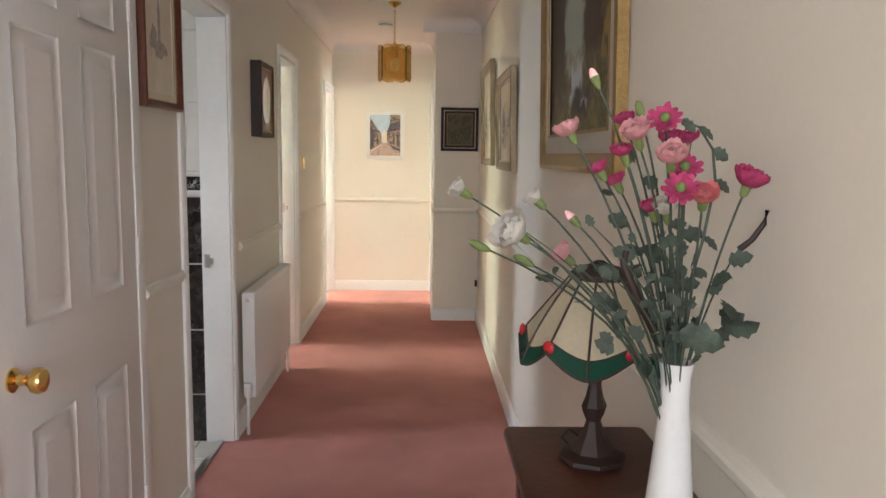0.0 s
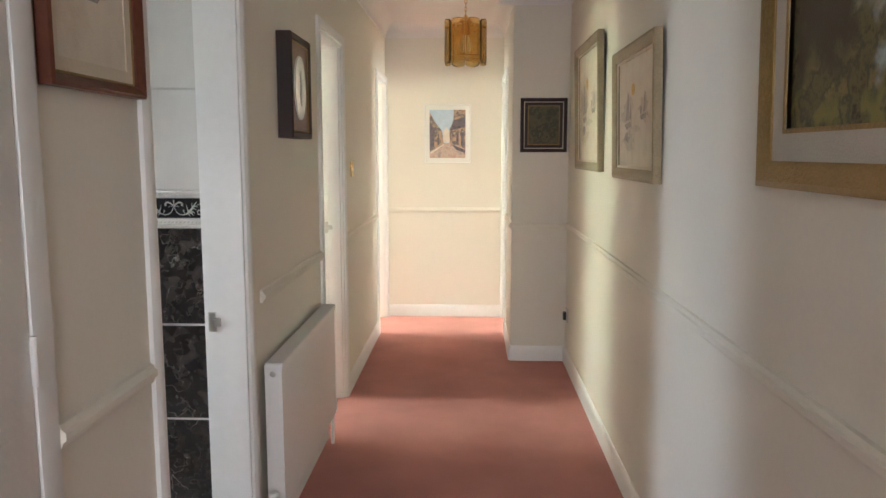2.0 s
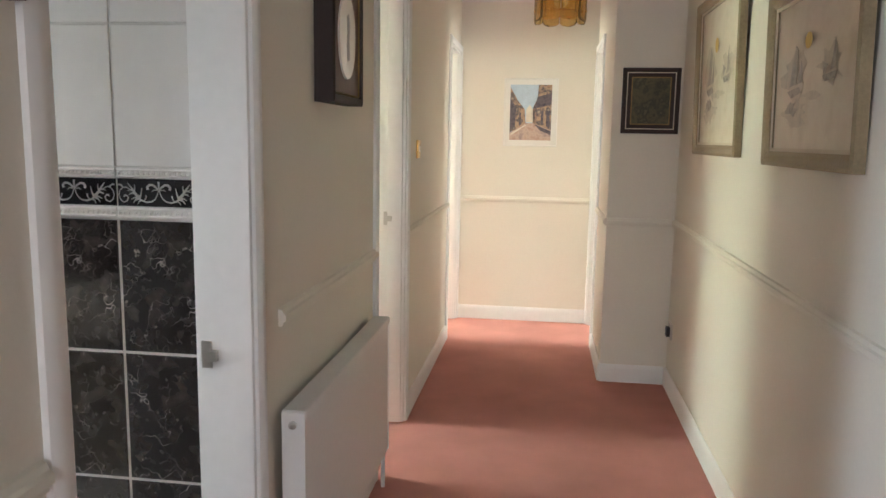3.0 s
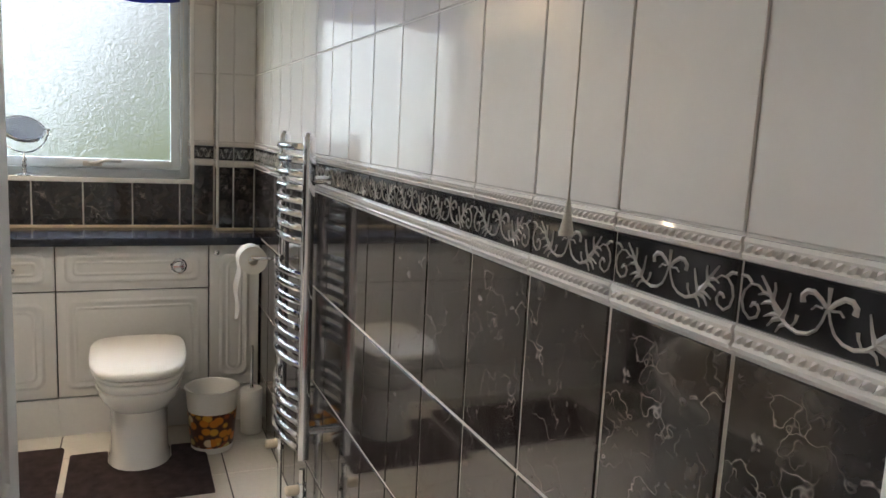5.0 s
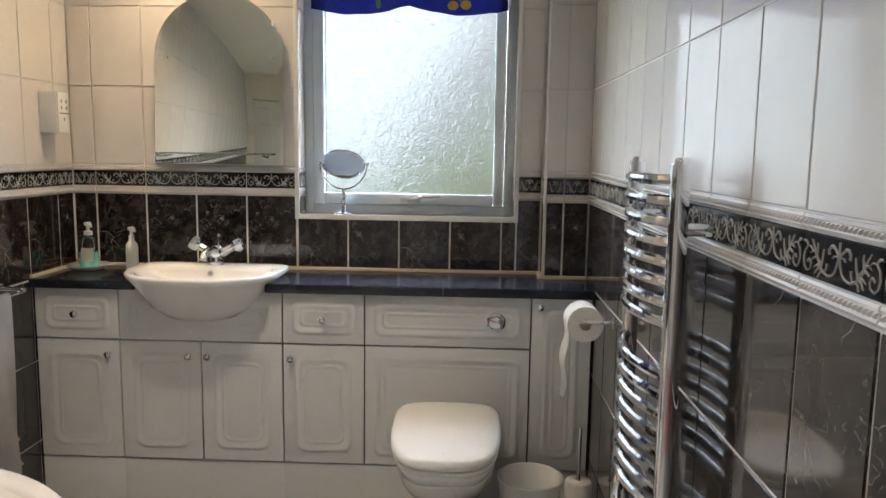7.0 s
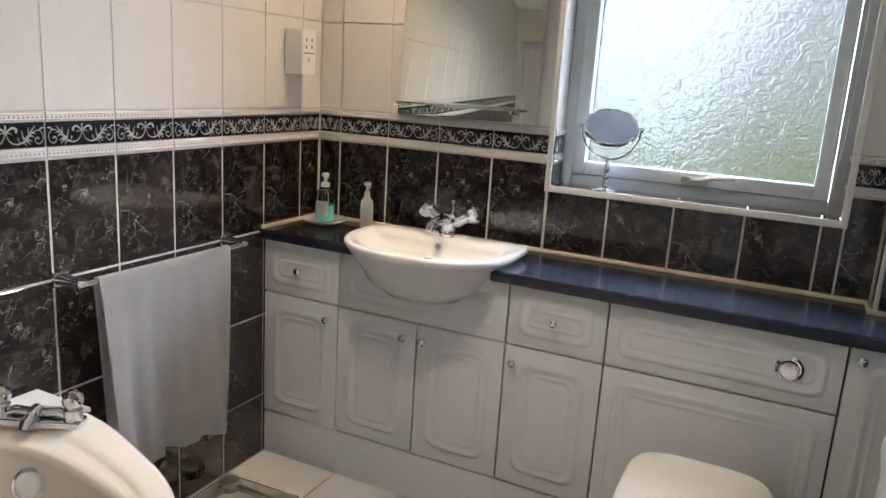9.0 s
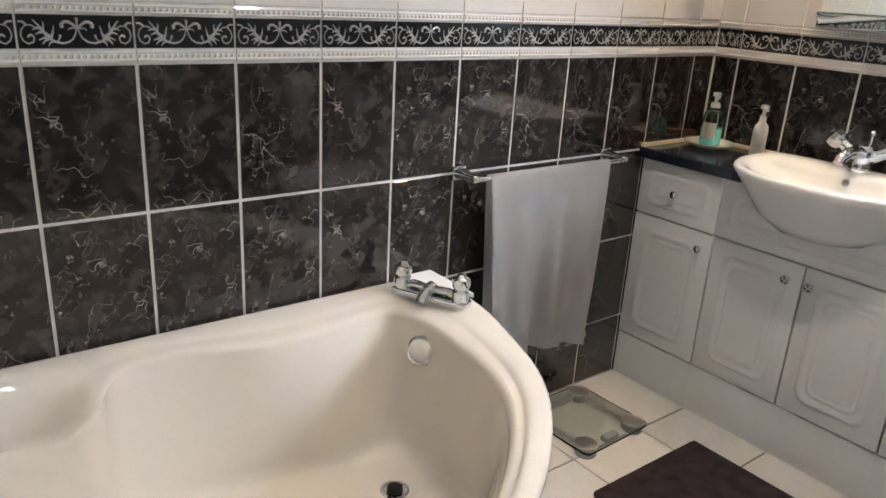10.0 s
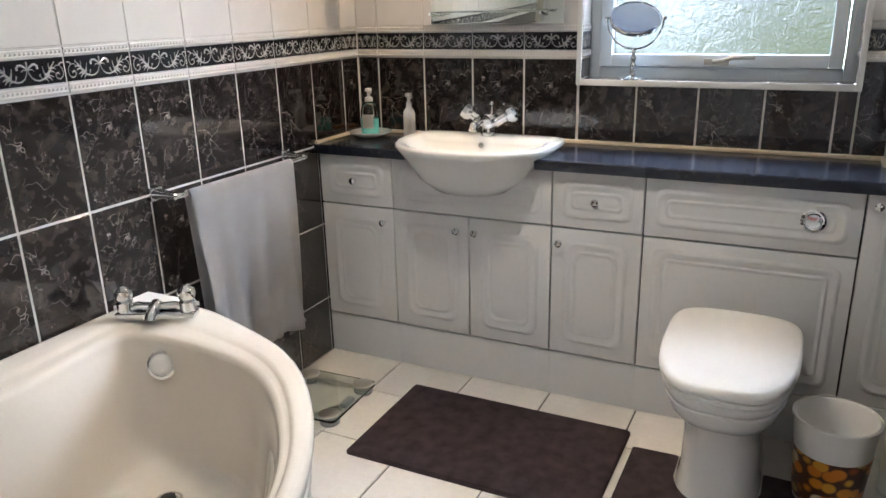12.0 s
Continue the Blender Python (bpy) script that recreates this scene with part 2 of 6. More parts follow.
def woodland():
    """Oil painting: dark trees, a pale fall of water down the middle, ochre foreground."""
    m = canvas("woodland_painting", [(0.020, 0.016, 0.009), (0.15, 0.12, 0.045), (0.06, 0.06, 0.028), (0.22, 0.17, 0.06), (0.10, 0.095, 0.045)], 16)
    n, l = m.node_tree.nodes, m.node_tree.links
    b = n["Principled BSDF"]
    base = b.inputs["Base Color"].links[0].from_socket
    tc, sep, nz = n.new("ShaderNodeTexCoord"), n.new("ShaderNodeSeparateXYZ"), n.new("ShaderNodeTexNoise")
    nz.inputs["Scale"].default_value, nz.inputs["Detail"].default_value = 14, 6
    l.new(tc.outputs["Object"], sep.inputs[0])
    l.new(tc.outputs["Object"], nz.inputs["Vector"])
    def op(kind, a, b2=None, c=None):
        q = n.new("ShaderNodeMath")
        q.operation = kind
        for i, v in enumerate((a, b2, c)):
            if v is None:
                continue
            if isinstance(v, (int, float)):
                q.inputs[i].default_value = v
            else:
                l.new(v, q.inputs[i])
        return q.outputs[0]
    def soft(v, lo, hi):
        q = n.new("ShaderNodeMapRange")
        q.interpolation_type = "SMOOTHSTEP"
        q.inputs["From Min"].default_value, q.inputs["From Max"].default_value = lo, hi
        l.new(v, q.inputs["Value"])
        return q.outputs["Result"]
    wob = op("MULTIPLY_ADD", nz.outputs["Fac"], 0.16, -0.08)
    x, z = op("ADD", sep.outputs["X"], wob), op("ADD", sep.outputs["Z"], wob)
    def blend(under, colour, mask):
        q = n.new("ShaderNodeMix")
        q.data_type = "RGBA"
        l.new(mask, q.inputs[0])
        l.new(under, q.inputs[6])
        q.inputs[7].default_value = (*colour, 1)
        return q.outputs[2]
    def at(v, centre, outer, inner):
        return soft(op("ABSOLUTE", op("ADD", v, -centre)), outer, inner)
    col = blend(base, (0.33, 0.37, 0.31), op("MULTIPLY", at(x, -0.05, 0.17, 0.09), soft(z, -0.12, -0.04)))
    col = blend(col, (0.060, 0.042, 0.025), op("MULTIPLY", at(x, -0.29, 0.12, 0.08), soft(z, -0.22, -0.14)))
    col = blend(col, (0.050, 0.032, 0.020), op("MULTIPLY", at(x, 0.20, 0.13, 0.09), soft(z, -0.12, -0.06)))
    col = blend(col, (0.32, 0.20, 0.045), op("MULTIPLY", op("MULTIPLY", at(x, 0.38, 0.11, 0.04), soft(z, -0.14, -0.06)), soft(nz.outputs["Fac"], 0.42, 0.58)))
    col = blend(col, (0.42, 0.50, 0.53), op("MULTIPLY", at(x, -0.02, 0.10, 0.06), op("MULTIPLY", soft(z, -0.22, -0.17), soft(z, -0.07, -0.12))))
    col = blend(col, (0.035, 0.027, 0.024), op("MULTIPLY", at(x, 0.05, 0.13, 0.09), op("MULTIPLY", soft(z, -0.27, -0.24), soft(z, -0.16, -0.20))))
    col = blend(col, (0.42, 0.45, 0.44), op("MULTIPLY", op("MULTIPLY", at(x, 0.10, 0.06, 0.02), at(z, -0.205, 0.025, 0.008)), soft(nz.outputs["Fac"], 0.45, 0.55)))
    col = blend(col, (0.22, 0.20, 0.05), op("MULTIPLY", soft(z, -0.20, -0.26), soft(nz.outputs["Fac"], 0.48, 0.58)))
    l.new(col, b.inputs["Base Color"])
    return m


M_WOODLAND = woodland()
M_DARKPIC = canvas("dark_landscape_print", [(0.03, 0.028, 0.015), (0.12, 0.105, 0.05), (0.05, 0.048, 0.028), (0.20, 0.17, 0.09)], 14)
M_WASH = canvas("pale_wash_paint", [(0.66, 0.58, 0.46), (0.72, 0.65, 0.53), (0.62, 0.54, 0.42)], 6)
M_INK = canvas("grey_ink_wash", [(0.20, 0.18, 0.155), (0.44, 0.39, 0.33), (0.28, 0.25, 0.21)], 22)
M_PALEINK = canvas("pale_ink_wash", [(0.50, 0.44, 0.36), (0.62, 0.55, 0.44), (0.46, 0.41, 0.34)], 18)
M_SKYP = mat("pale_blue_paint", (0.50, 0.60, 0.68), 0.7, var=0.15, scale=20, bump=0.05)
M_HOUSE = canvas("ochre_house_paint", [(0.30, 0.20, 0.12), (0.50, 0.34, 0.22), (0.10, 0.09, 0.10), (0.44, 0.36, 0.27)], 26)
M_SHADEP = canvas("violet_shadow_paint", [(0.05, 0.05, 0.07), (0.16, 0.13, 0.14), (0.09, 0.08, 0.10)], 26)
M_ROADP = canvas("pink_road_paint", [(0.42, 0.26, 0.20), (0.56, 0.42, 0.33), (0.34, 0.25, 0.23)], 22)


def fruit_print():
    """Round orange, yellow and cream fruits crowded on dark brown."""
    m = mat("orange_fruit_print", (0.5, 0.2, 0.02), 0.3, bump=0.02)
    n, l = m.node_tree.nodes, m.node_tree.links
    tc, vor, cr, edge, mix = (n.new("ShaderNode" + k) for k in ("TexCoord", "TexVoronoi", "ValToRGB", "MapRange", "Mix"))
    vor.inputs["Scale"].default_value = 26
    l.new(tc.outputs["Object"], vor.inputs["Vector"])
    sep = n.new("ShaderNodeSeparateColor")
    l.new(vor.outputs["Color"], sep.inputs[0])
    l.new(sep.outputs[0], cr.inputs["Fac"])
    cr.color_ramp.interpolation = "CONSTANT"
    e = cr.color_ramp.elements
    e[0].color, e[1].color = (0.60, 0.20, 0.015, 1), (0.72, 0.60, 0.40, 1)
    e[1].position = 0.86
    for at, col in ((0.3, (0.66, 0.34, 0.04)), (0.5, (0.30, 0.07, 0.015)), (0.64, (0.52, 0.42, 0.14)), (0.76, (0.62, 0.24, 0.02))):
        e.new(at).color = (*col, 1)
    edge.inputs["From Min"].default_value, edge.inputs["From Max"].default_value = 0.42, 0.56
    l.new(vor.outputs["Distance"], edge.inputs["Value"])
    mix.data_type = "RGBA"
    l.new(edge.outputs["Result"], mix.inputs[0])
    l.new(cr.outputs["Color"], mix.inputs[6])
    mix.inputs[7].default_value = (0.06, 0.02, 0.012, 1)
    l.new(mix.outputs[2], n["Principled BSDF"].inputs["Base Color"])
    return m


M_SUNP = mat("yellow_sun_paint", (0.66, 0.46, 0.14), 0.7, var=0.1, bump=0.05)
M_FRUIT = fruit_print()


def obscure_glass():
    # Near-black tint dims the over-bright daylight lamps and backdrop behind the pane.
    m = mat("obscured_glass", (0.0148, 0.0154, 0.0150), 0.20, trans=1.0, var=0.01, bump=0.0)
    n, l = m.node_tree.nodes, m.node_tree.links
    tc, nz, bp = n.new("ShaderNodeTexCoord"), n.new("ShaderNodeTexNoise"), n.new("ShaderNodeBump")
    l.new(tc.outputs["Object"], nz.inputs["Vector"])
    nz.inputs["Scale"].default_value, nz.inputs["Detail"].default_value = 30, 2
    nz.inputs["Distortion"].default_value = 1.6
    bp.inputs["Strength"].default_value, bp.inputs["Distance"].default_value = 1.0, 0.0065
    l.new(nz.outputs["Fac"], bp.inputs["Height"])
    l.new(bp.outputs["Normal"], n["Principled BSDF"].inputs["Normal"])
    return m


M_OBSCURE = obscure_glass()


def outdoors():
    """Overcast sky between dark hedges, far behind the obscured pane."""
    m = bpy.data.materials.new("garden_backdrop")
    m.use_nodes = True
    n, l = m.node_tree.nodes, m.node_tree.links
    em = n.new("ShaderNodeEmission")
    tc, sep, nz, cr = (n.new("ShaderNode" + k) for k in ("TexCoord", "SeparateXYZ", "TexNoise", "ValToRGB"))
    l.new(tc.outputs["Object"], sep.inputs[0])
    nz.inputs["Scale"].default_value, nz.inputs["Detail"].default_value = 1.6, 6
    l.new(tc.outputs["Object"], nz.inputs["Vector"])
    def op(kind, a, b):
        q = n.new("ShaderNodeMath")
        q.operation = kind
        for k, v in enumerate((a, b)):
            if isinstance(v, float):
                q.inputs[k].default_value = v
            else:
                l.new(v, q.inputs[k])
        return q.outputs[0]
    # the gap in the hedge lies round y = -1.2 and opens upwards
    side = op("ABSOLUTE", op("ADD", sep.outputs["Y"], 1.15), 0.0)
    rise = op("ADD", op("MULTIPLY", sep.outputs["Z"], 0.55), op("MULTIPLY", side, -0.42))
    f = op("ADD", rise, op("MULTIPLY", nz.outputs["Fac"], 0.9))
    l.new(op("MULTIPLY", f, 0.62), cr.inputs["Fac"])
    e = cr.color_ramp.elements
    e[0].position, e[1].position = 0.30, 0.80
    e[0].color, e[1].color = (0.36, 0.40, 0.20, 1), (1.0, 1.0, 0.98, 1)
    for at, col in ((0.44, (0.62, 0.68, 0.42)), (0.58, (0.80, 0.90, 0.76))):
        k = e.new(at)
        k.color = (*col, 1)
    l.new(cr.outputs["Color"], em.inputs["Color"])
    em.inputs["Strength"].default_value = 36.0
    l.new(em.outputs[0], n["Material Output"].inputs["Surface"])
    return m


M_OUT = outdoors()


# ---- mesh helpers ----
def box(bm, x0, y0, z0, x1, y1, z1, bevel=0.0, seg=2):
    r = bmesh.ops.create_cube(bm, size=1.0, matrix=Matrix.Translation(((x0 + x1) / 2, (y0 + y1) / 2, (z0 + z1) / 2)) @ Matrix.Diagonal((abs(x1 - x0), abs(y1 - y0), abs(z1 - z0), 1)))
    if bevel:
        es = {e for v in r["verts"] for e in v.link_edges}
        bmesh.ops.bevel(bm, geom=list(es), offset=bevel, segments=seg, profile=0.6, affect="EDGES")
    return bm


def loft(bm, rings, cap0=True, cap1=True, closed=True):
    vs = [[bm.verts.new(p) for p in ring] for ring in rings]
    n = len(rings[0])
    for a, b in zip(vs, vs[1:]):
        for i in range(n if closed else n - 1):
            j = (i + 1) % n
            bm.faces.new((a[i], a[j], b[j], b[i]))
    if cap0:
        bm.faces.new(list(reversed(vs[0])))
    if cap1:
        bm.faces.new(vs[-1])
    return bm


def lathe(bm, profile, at=(0, 0, 0), seg=24, turn=None, cap0=True, cap1=True):
    rings = []
    for r, z in profile:
        ring = []
        for i in range(seg):
            a = 2 * math.pi * i / seg
            p = Vector((r * math.cos(a), r * math.sin(a), z))
            ring.append((turn @ p if turn else p) + Vector(at))
        rings.append(ring)
    return loft(bm, rings, cap0, cap1)


def tube(bm, pts, r, seg=8, taper=1.0):
    pts = [Vector(p) for p in pts]
    rings, up = [], Vector((0, 0, 1))
    for i, p in enumerate(pts):
        d = (pts[min(i + 1, len(pts) - 1)] - pts[max(i - 1, 0)]).normalized()
        ref = up if abs(d.dot(up)) < 0.95 else Vector((1, 0, 0))
        s = d.cross(ref).normalized()
        q = s.cross(d)
        rad = r * (1 + (taper - 1) * i / max(1, len(pts) - 1))
        rings.append([p + rad * (math.cos(2 * math.pi * k / seg) * s + math.sin(2 * math.pi * k / seg) * q) for k in range(seg)])
    return loft(bm, rings)


def prism(bm, outline, axis, a, b):
    """An outline of (u, v) pairs extruded from a to b along axis."""
    def at(u, v, w):
        return {"x": (w, u, v), "y": (u, w, v), "z": (u, v, w)}[axis]
    return loft(bm, [[at(u, v, w) for u, v in outline] for w in (a, b)])


def smooth_loop(keys, count):
    """A closed Catmull-Rom curve through the key points, evenly resampled."""
    fine, n = [], len(keys)
    for i in range(n):
        p0, p1, p2, p3 = (Vector(keys[(i + k) % n]) for k in (-1, 0, 1, 2))
        for s in range(12):
            t = s / 12
            fine.append(0.5 * ((2 * p1) + (p2 - p0) * t + (2 * p0 - 5 * p1 + 4 * p2 - p3) * t * t + (3 * p1 - p0 - 3 * p2 + p3) * t ** 3))
    lens = [0.0]
    for a, b in zip(fine, fine[1:] + fine[:1]):
        lens.append(lens[-1] + (b - a).length)
    out, j = [], 0
    for k in range(count):
        want = lens[-1] * k / count
        while lens[j + 1] < want:
            j += 1
        f = (want - lens[j]) / max(1e-9, lens[j + 1] - lens[j])
        out.append(fine[j].lerp(fine[(j + 1) % len(fine)], f))
    return out


def rounded_rect(x0, y0, x1, y1, r, n=5):
    pts = []
    for cx, cy, a0 in ((x1 - r, y1 - r, 0), (x0 + r, y1 - r, 90), (x0 + r, y0 + r, 180), (x1 - r, y0 + r, 270)):
        for k in range(n + 1):
            a = radians(a0 + 90 * k / n)
            pts.append((cx + r * math.cos(a), cy + r * math.sin(a)))
    return pts


def link(name, bm, material, smooth=None):
    bmesh.ops.recalc_face_normals(bm, faces=bm.faces)
    me = bpy.data.meshes.new(name)
    bm.to_mesh(me)
    bm.free()
    me.materials.append(material)
    if smooth:
        me.shade_smooth()
        me.set_sharp_from_angle(angle=radians(smooth))
    return new(name, me)


def part(name, bm, material, parent, label="", smooth=35):
    ob = link(name, bm, material, smooth)
    ob.parent = parent
    return tagged(ob, label)


def thing(name, label, category, m=None, group=""):
    ob = new(name)
    ob.empty_display_size = 0.05
    if m is not None:
        ob.matrix_world = m
    return tagged(ob, label, category, group)


def solid(name, boxes, material, label="", bevel=0.0):
    """A piece of the setting made of boxes that butt against one another."""
    bm = bmesh.new()
    for b in boxes:
        box(bm, *b, bevel=bevel)
    return tagged(link(name, bm, material), label or name.replace("_", " "), kind="structure")


# ---- structure ----
XR, YEND, NIBX, NIBY, CZ = 1.306, 3.853, 0.952, 2.536, 2.36
XW, YS, XE, XU, FZ = -3.449, -2.036, -0.12, -3.133, -0.02
DH = 1.915
Y0 = -5.0
BATH, BED, END_L = (-0.68, -0.04), (1.17, 1.745), (3.26, 3.80)
D1 = (-1.925, -1.135)

solid("wall_hall_left", [(XE, Y0, 0, 0, D1[0], CZ), (XE, D1[0], 1.95, 0, D1[1], CZ), (XE, D1[1], 0, 0, BATH[0], CZ), (XE, BATH[0], DH, 0, BATH[1], CZ),
                         (XE, BATH[1], 0, 0, BED[0], CZ), (XE, BED[0], DH, 0, BED[1], CZ), (XE, BED[1], 0, 0, END_L[0], CZ), (XE, END_L[0], DH, 0, END_L[1], CZ),
                         (XE, END_L[1], 0, 0, YEND, CZ)], M_WALL, "cream painted hall wall with door openings")
solid("wall_hall_right", [(XR, Y0, 0, XR + 0.12, NIBY, CZ)], M_WALL, "cream painted hall wall hung with pictures")
solid("wall_nib", [(NIBX, NIBY, 0, XR + 0.12, NIBY + 0.12, CZ), (NIBX, NIBY + 0.12, 0, NIBX + 0.12, END_L[0], CZ), (NIBX, END_L[0], DH, NIBX + 0.12, END_L[1], CZ),
                   (NIBX, END_L[1], 0, NIBX + 0.12, YEND, CZ)], M_WALL, "cream painted projecting wall")
solid("wall_hall_end", [(XE, YEND, 0, NIBX + 0.12, YEND + 0.12, CZ)], M_WALL, "cream painted end wall of the hall")
# Unseen wall closing the hall, left open for the added entrance lamp.
solid("wall_assumed_entrance", [(XE, Y0 - 0.12, 0, 0.15, Y0, CZ), (1.15, Y0 - 0.12, 0, XR + 0.12, Y0, CZ), (0.15, Y0 - 0.12, 2.1, 1.15, Y0, CZ)], M_WALL, "unseen cream painted wall with an assumed doorway")
solid("floor_carpet", [(-0.06, Y0 - 0.12, -0.12, XR + 0.12, YEND + 0.12, 0.0), (-3.3, BED[0] - 1.0, -0.12, -0.06, YEND + 1.2, 0.0), (XR + 0.12, NIBY + 0.12, -0.12, 4.0, YEND + 1.2, 0.0)], M_CARPET, "rose pink fitted carpet")
solid("ceiling_hall", [(XE, Y0 - 0.12, CZ, XR + 0.12, YEND + 0.12, CZ + 0.1)], M_CEIL, "off-white hall ceiling")
# unseen rooms behind the open doors; window openings are assumed, sized for the light
solid("wall_unseen_bedroom", [(-3.3, 0.17, 0, -3.2, 1.25, CZ), (-3.3, 2.05, 0, -3.2, 2.45, CZ), (-3.3, 1.25, 0, -3.2, 2.05, 0.9), (-3.3, 1.25, 2.1, -3.2, 2.05, CZ), (-3.2, 2.35, 0, XE, 2.45, CZ)], M_WALL, "unseen cream bedroom wall with an assumed window opening")
solid("wall_unseen_end_room", [(-2.9, 2.45, 0, -2.8, 2.9, CZ), (-2.9, 4.3, 0, -2.8, 5.0, CZ), (-2.9, 2.9, 0, -2.8, 4.3, 0.9), (-2.9, 2.9, 2.1, -2.8, 4.3, CZ), (-2.8, 4.9, 0, XE, 5.0, CZ), (XE, YEND + 0.12, 0, 0, 5.0, CZ)], M_WALL, "unseen cream room wall with an assumed window opening")
solid("wall_unseen_side_room", [(3.9, 2.56, 0, 4.0, 2.9, CZ), (3.9, 4.3, 0, 4.0, 5.0, CZ), (3.9, 2.9, 0, 4.0, 4.3, 0.9), (3.9, 2.9, 2.1, 4.0, 4.3, CZ), (XR + 0.12, 2.56, 0, 3.9, 2.656, CZ), (NIBX + 0.12, 4.9, 0, 3.9, 5.0, CZ), (NIBX, YEND + 0.12, 0, NIBX + 0.12, 5.0, CZ)], M_WALL, "unseen cream room wall with an assumed window opening")
solid("ceiling_unseen_rooms", [(-3.3, 0.17, CZ, XE, 5.0, CZ + 0.1), (XR + 0.12, 2.56, CZ, 4.0, 5.0, CZ + 0.1), (NIBX + 0.12, YEND + 0.12, CZ, XR + 0.12, 5.0, CZ + 0.1)], M_BCEIL, "unseen white room ceiling")
# bathroom shell
WIN = (-1.13, -0.271, 1.045, 2.08)
TB = 0.003
solid("wall_bathroom_north", [(XW - 0.3, TB, FZ, XE, 0.165, CZ)], M_GROUT, "tiled bathroom wall, white above black")
solid("wall_bathroom_south", [(XW - 0.3, YS - 0.15, FZ, XE, YS - TB, CZ)], M_GROUT, "tiled bathroom wall, white above black marbled")
solid("wall_bathroom_west", [(XW - 0.3, YS - TB, FZ, XW - TB, WIN[0], CZ), (XW - 0.3, WIN[1], FZ, XW - TB, TB, CZ), (XW - 0.3, WIN[0], FZ, XW - TB, WIN[1], WIN[2] - 0.01), (XW - 0.3, WIN[0], WIN[3], XW - TB, WIN[1], CZ)], M_GROUT, "tiled bathroom wall with the window")
solid("floor_bathroom", [(XW - 0.3, YS - 0.1, -0.14, -0.06, 0.1, FZ - 0.004)], M_FGROUT, "floor bed with dark grout joints")
solid("ceiling_bathroom", [(XW - 0.3, YS - 0.15, CZ, XE, 0.165, CZ + 0.1)], M_BCEIL, "white bathroom ceiling")
solid("threshold_strip", [(-0.075, BATH[0], -0.02, -0.045, BATH[1], 0.006)], M_STEEL, "metal threshold strip between carpet and tiles")
solid("backdrop_garden", [(-6.6, -5.4, -0.5, -6.5, 3.8, 5.2)], M_OUT, "pale overcast sky over a green hedge")
solid("ground", [(-60, -60, -0.6, 60, 60, -0.5)], mat("lawn", (0.06, 0.09, 0.03), 0.9, var=0.3, bump=0.3), "grass outside the building")


# coving, skirting and dado rails
def cove(name, a, b, axis, wall, side):
    c, pts = 0.095, []
    for k in range(9):
        t = radians(90 * k / 8)
        pts.append((wall + side * c * (1 - math.cos(t)), CZ - c + c * math.sin(t)))
    pts.append((wall + side * c, CZ - 0.001))
    pts = [(wall, CZ - c - 0.012), (wall + side * 0.008, CZ - c - 0.012)] + [(u + side * 0.008, v) for u, v in pts] + [(wall, CZ - 0.001)]
    bm = bmesh.new()
    if axis == "y":
        prism(bm, pts, "y", a, b)
    else:
        loft(bm, [[(w, u, v) for u, v in pts] for w in (a, b)])
    return tagged(link(name, bm, M_CEIL, 30), "off-white plaster coving", kind="structure")


cove("trim_coving", Y0, YEND, "y", 0, 1)
cove("trim_coving", Y0, NIBY, "y", XR, -1)
cove("trim_coving", NIBY, YEND, "y", NIBX, -1)
cove("trim_coving", NIBX - 0.1, XR, "x", NIBY, -1)
cove("trim_coving", 0, NIBX, "x", YEND, -1)


def moulding(name, profile, segs, label, material=M_WHITE):
    """profile: (out, z). segs: (axis, a, b, wall, side)."""
    for axis, a, b, wall, side in segs:
        bm = bmesh.new()
        prism(bm, [(wall + side * u, v) for u, v in profile], axis, a, b)
        tagged(link(name, bm, material, 30), label, kind="structure")


SKIRT = [(0, 0), (0.014, 0), (0.014, 0.075), (0.010, 0.088), (0.004, 0.098), (0, 0.098)]
DADO = [(0, 0.862), (0.010, 0.864), (0.012, 0.872), (0.019, 0.877), (0.019, 0.890), (0.013, 0.894), (0.009, 0.903), (0, 0.905)]
AW = 0.045
moulding("baseboard", SKIRT, [("y", Y0, D1[0] - AW, 0, 1), ("y", D1[1] + AW, BATH[0] - AW, 0, 1), ("y", BATH[1] + AW, BED[0] - AW, 0, 1), ("y", BED[1] + AW, END_L[0] - AW, 0, 1),
                              ("y", Y0, NIBY, XR, -1), ("x", NIBX, XR - 0.014, NIBY, -1), ("y", NIBY, END_L[0] - AW, NIBX, -1), ("x", 0.014, NIBX - 0.014, YEND, -1)], "white painted skirting board")
moulding("trim_dado_rail", DADO, [("y", D1[1] + AW, BATH[0] - AW, 0, 1), ("y", 0.123, BED[0] - AW, 0, 1), ("y", BED[1] + AW, END_L[0] - AW, 0, 1),
                                  ("y", Y0, NIBY, XR, -1), ("x", NIBX, XR - 0.019, NIBY, -1), ("y", NIBY, END_L[0] - AW, NIBX, -1), ("x", 0.019, NIBX - 0.019, YEND, -1)], "cream painted dado rail", M_WALL)


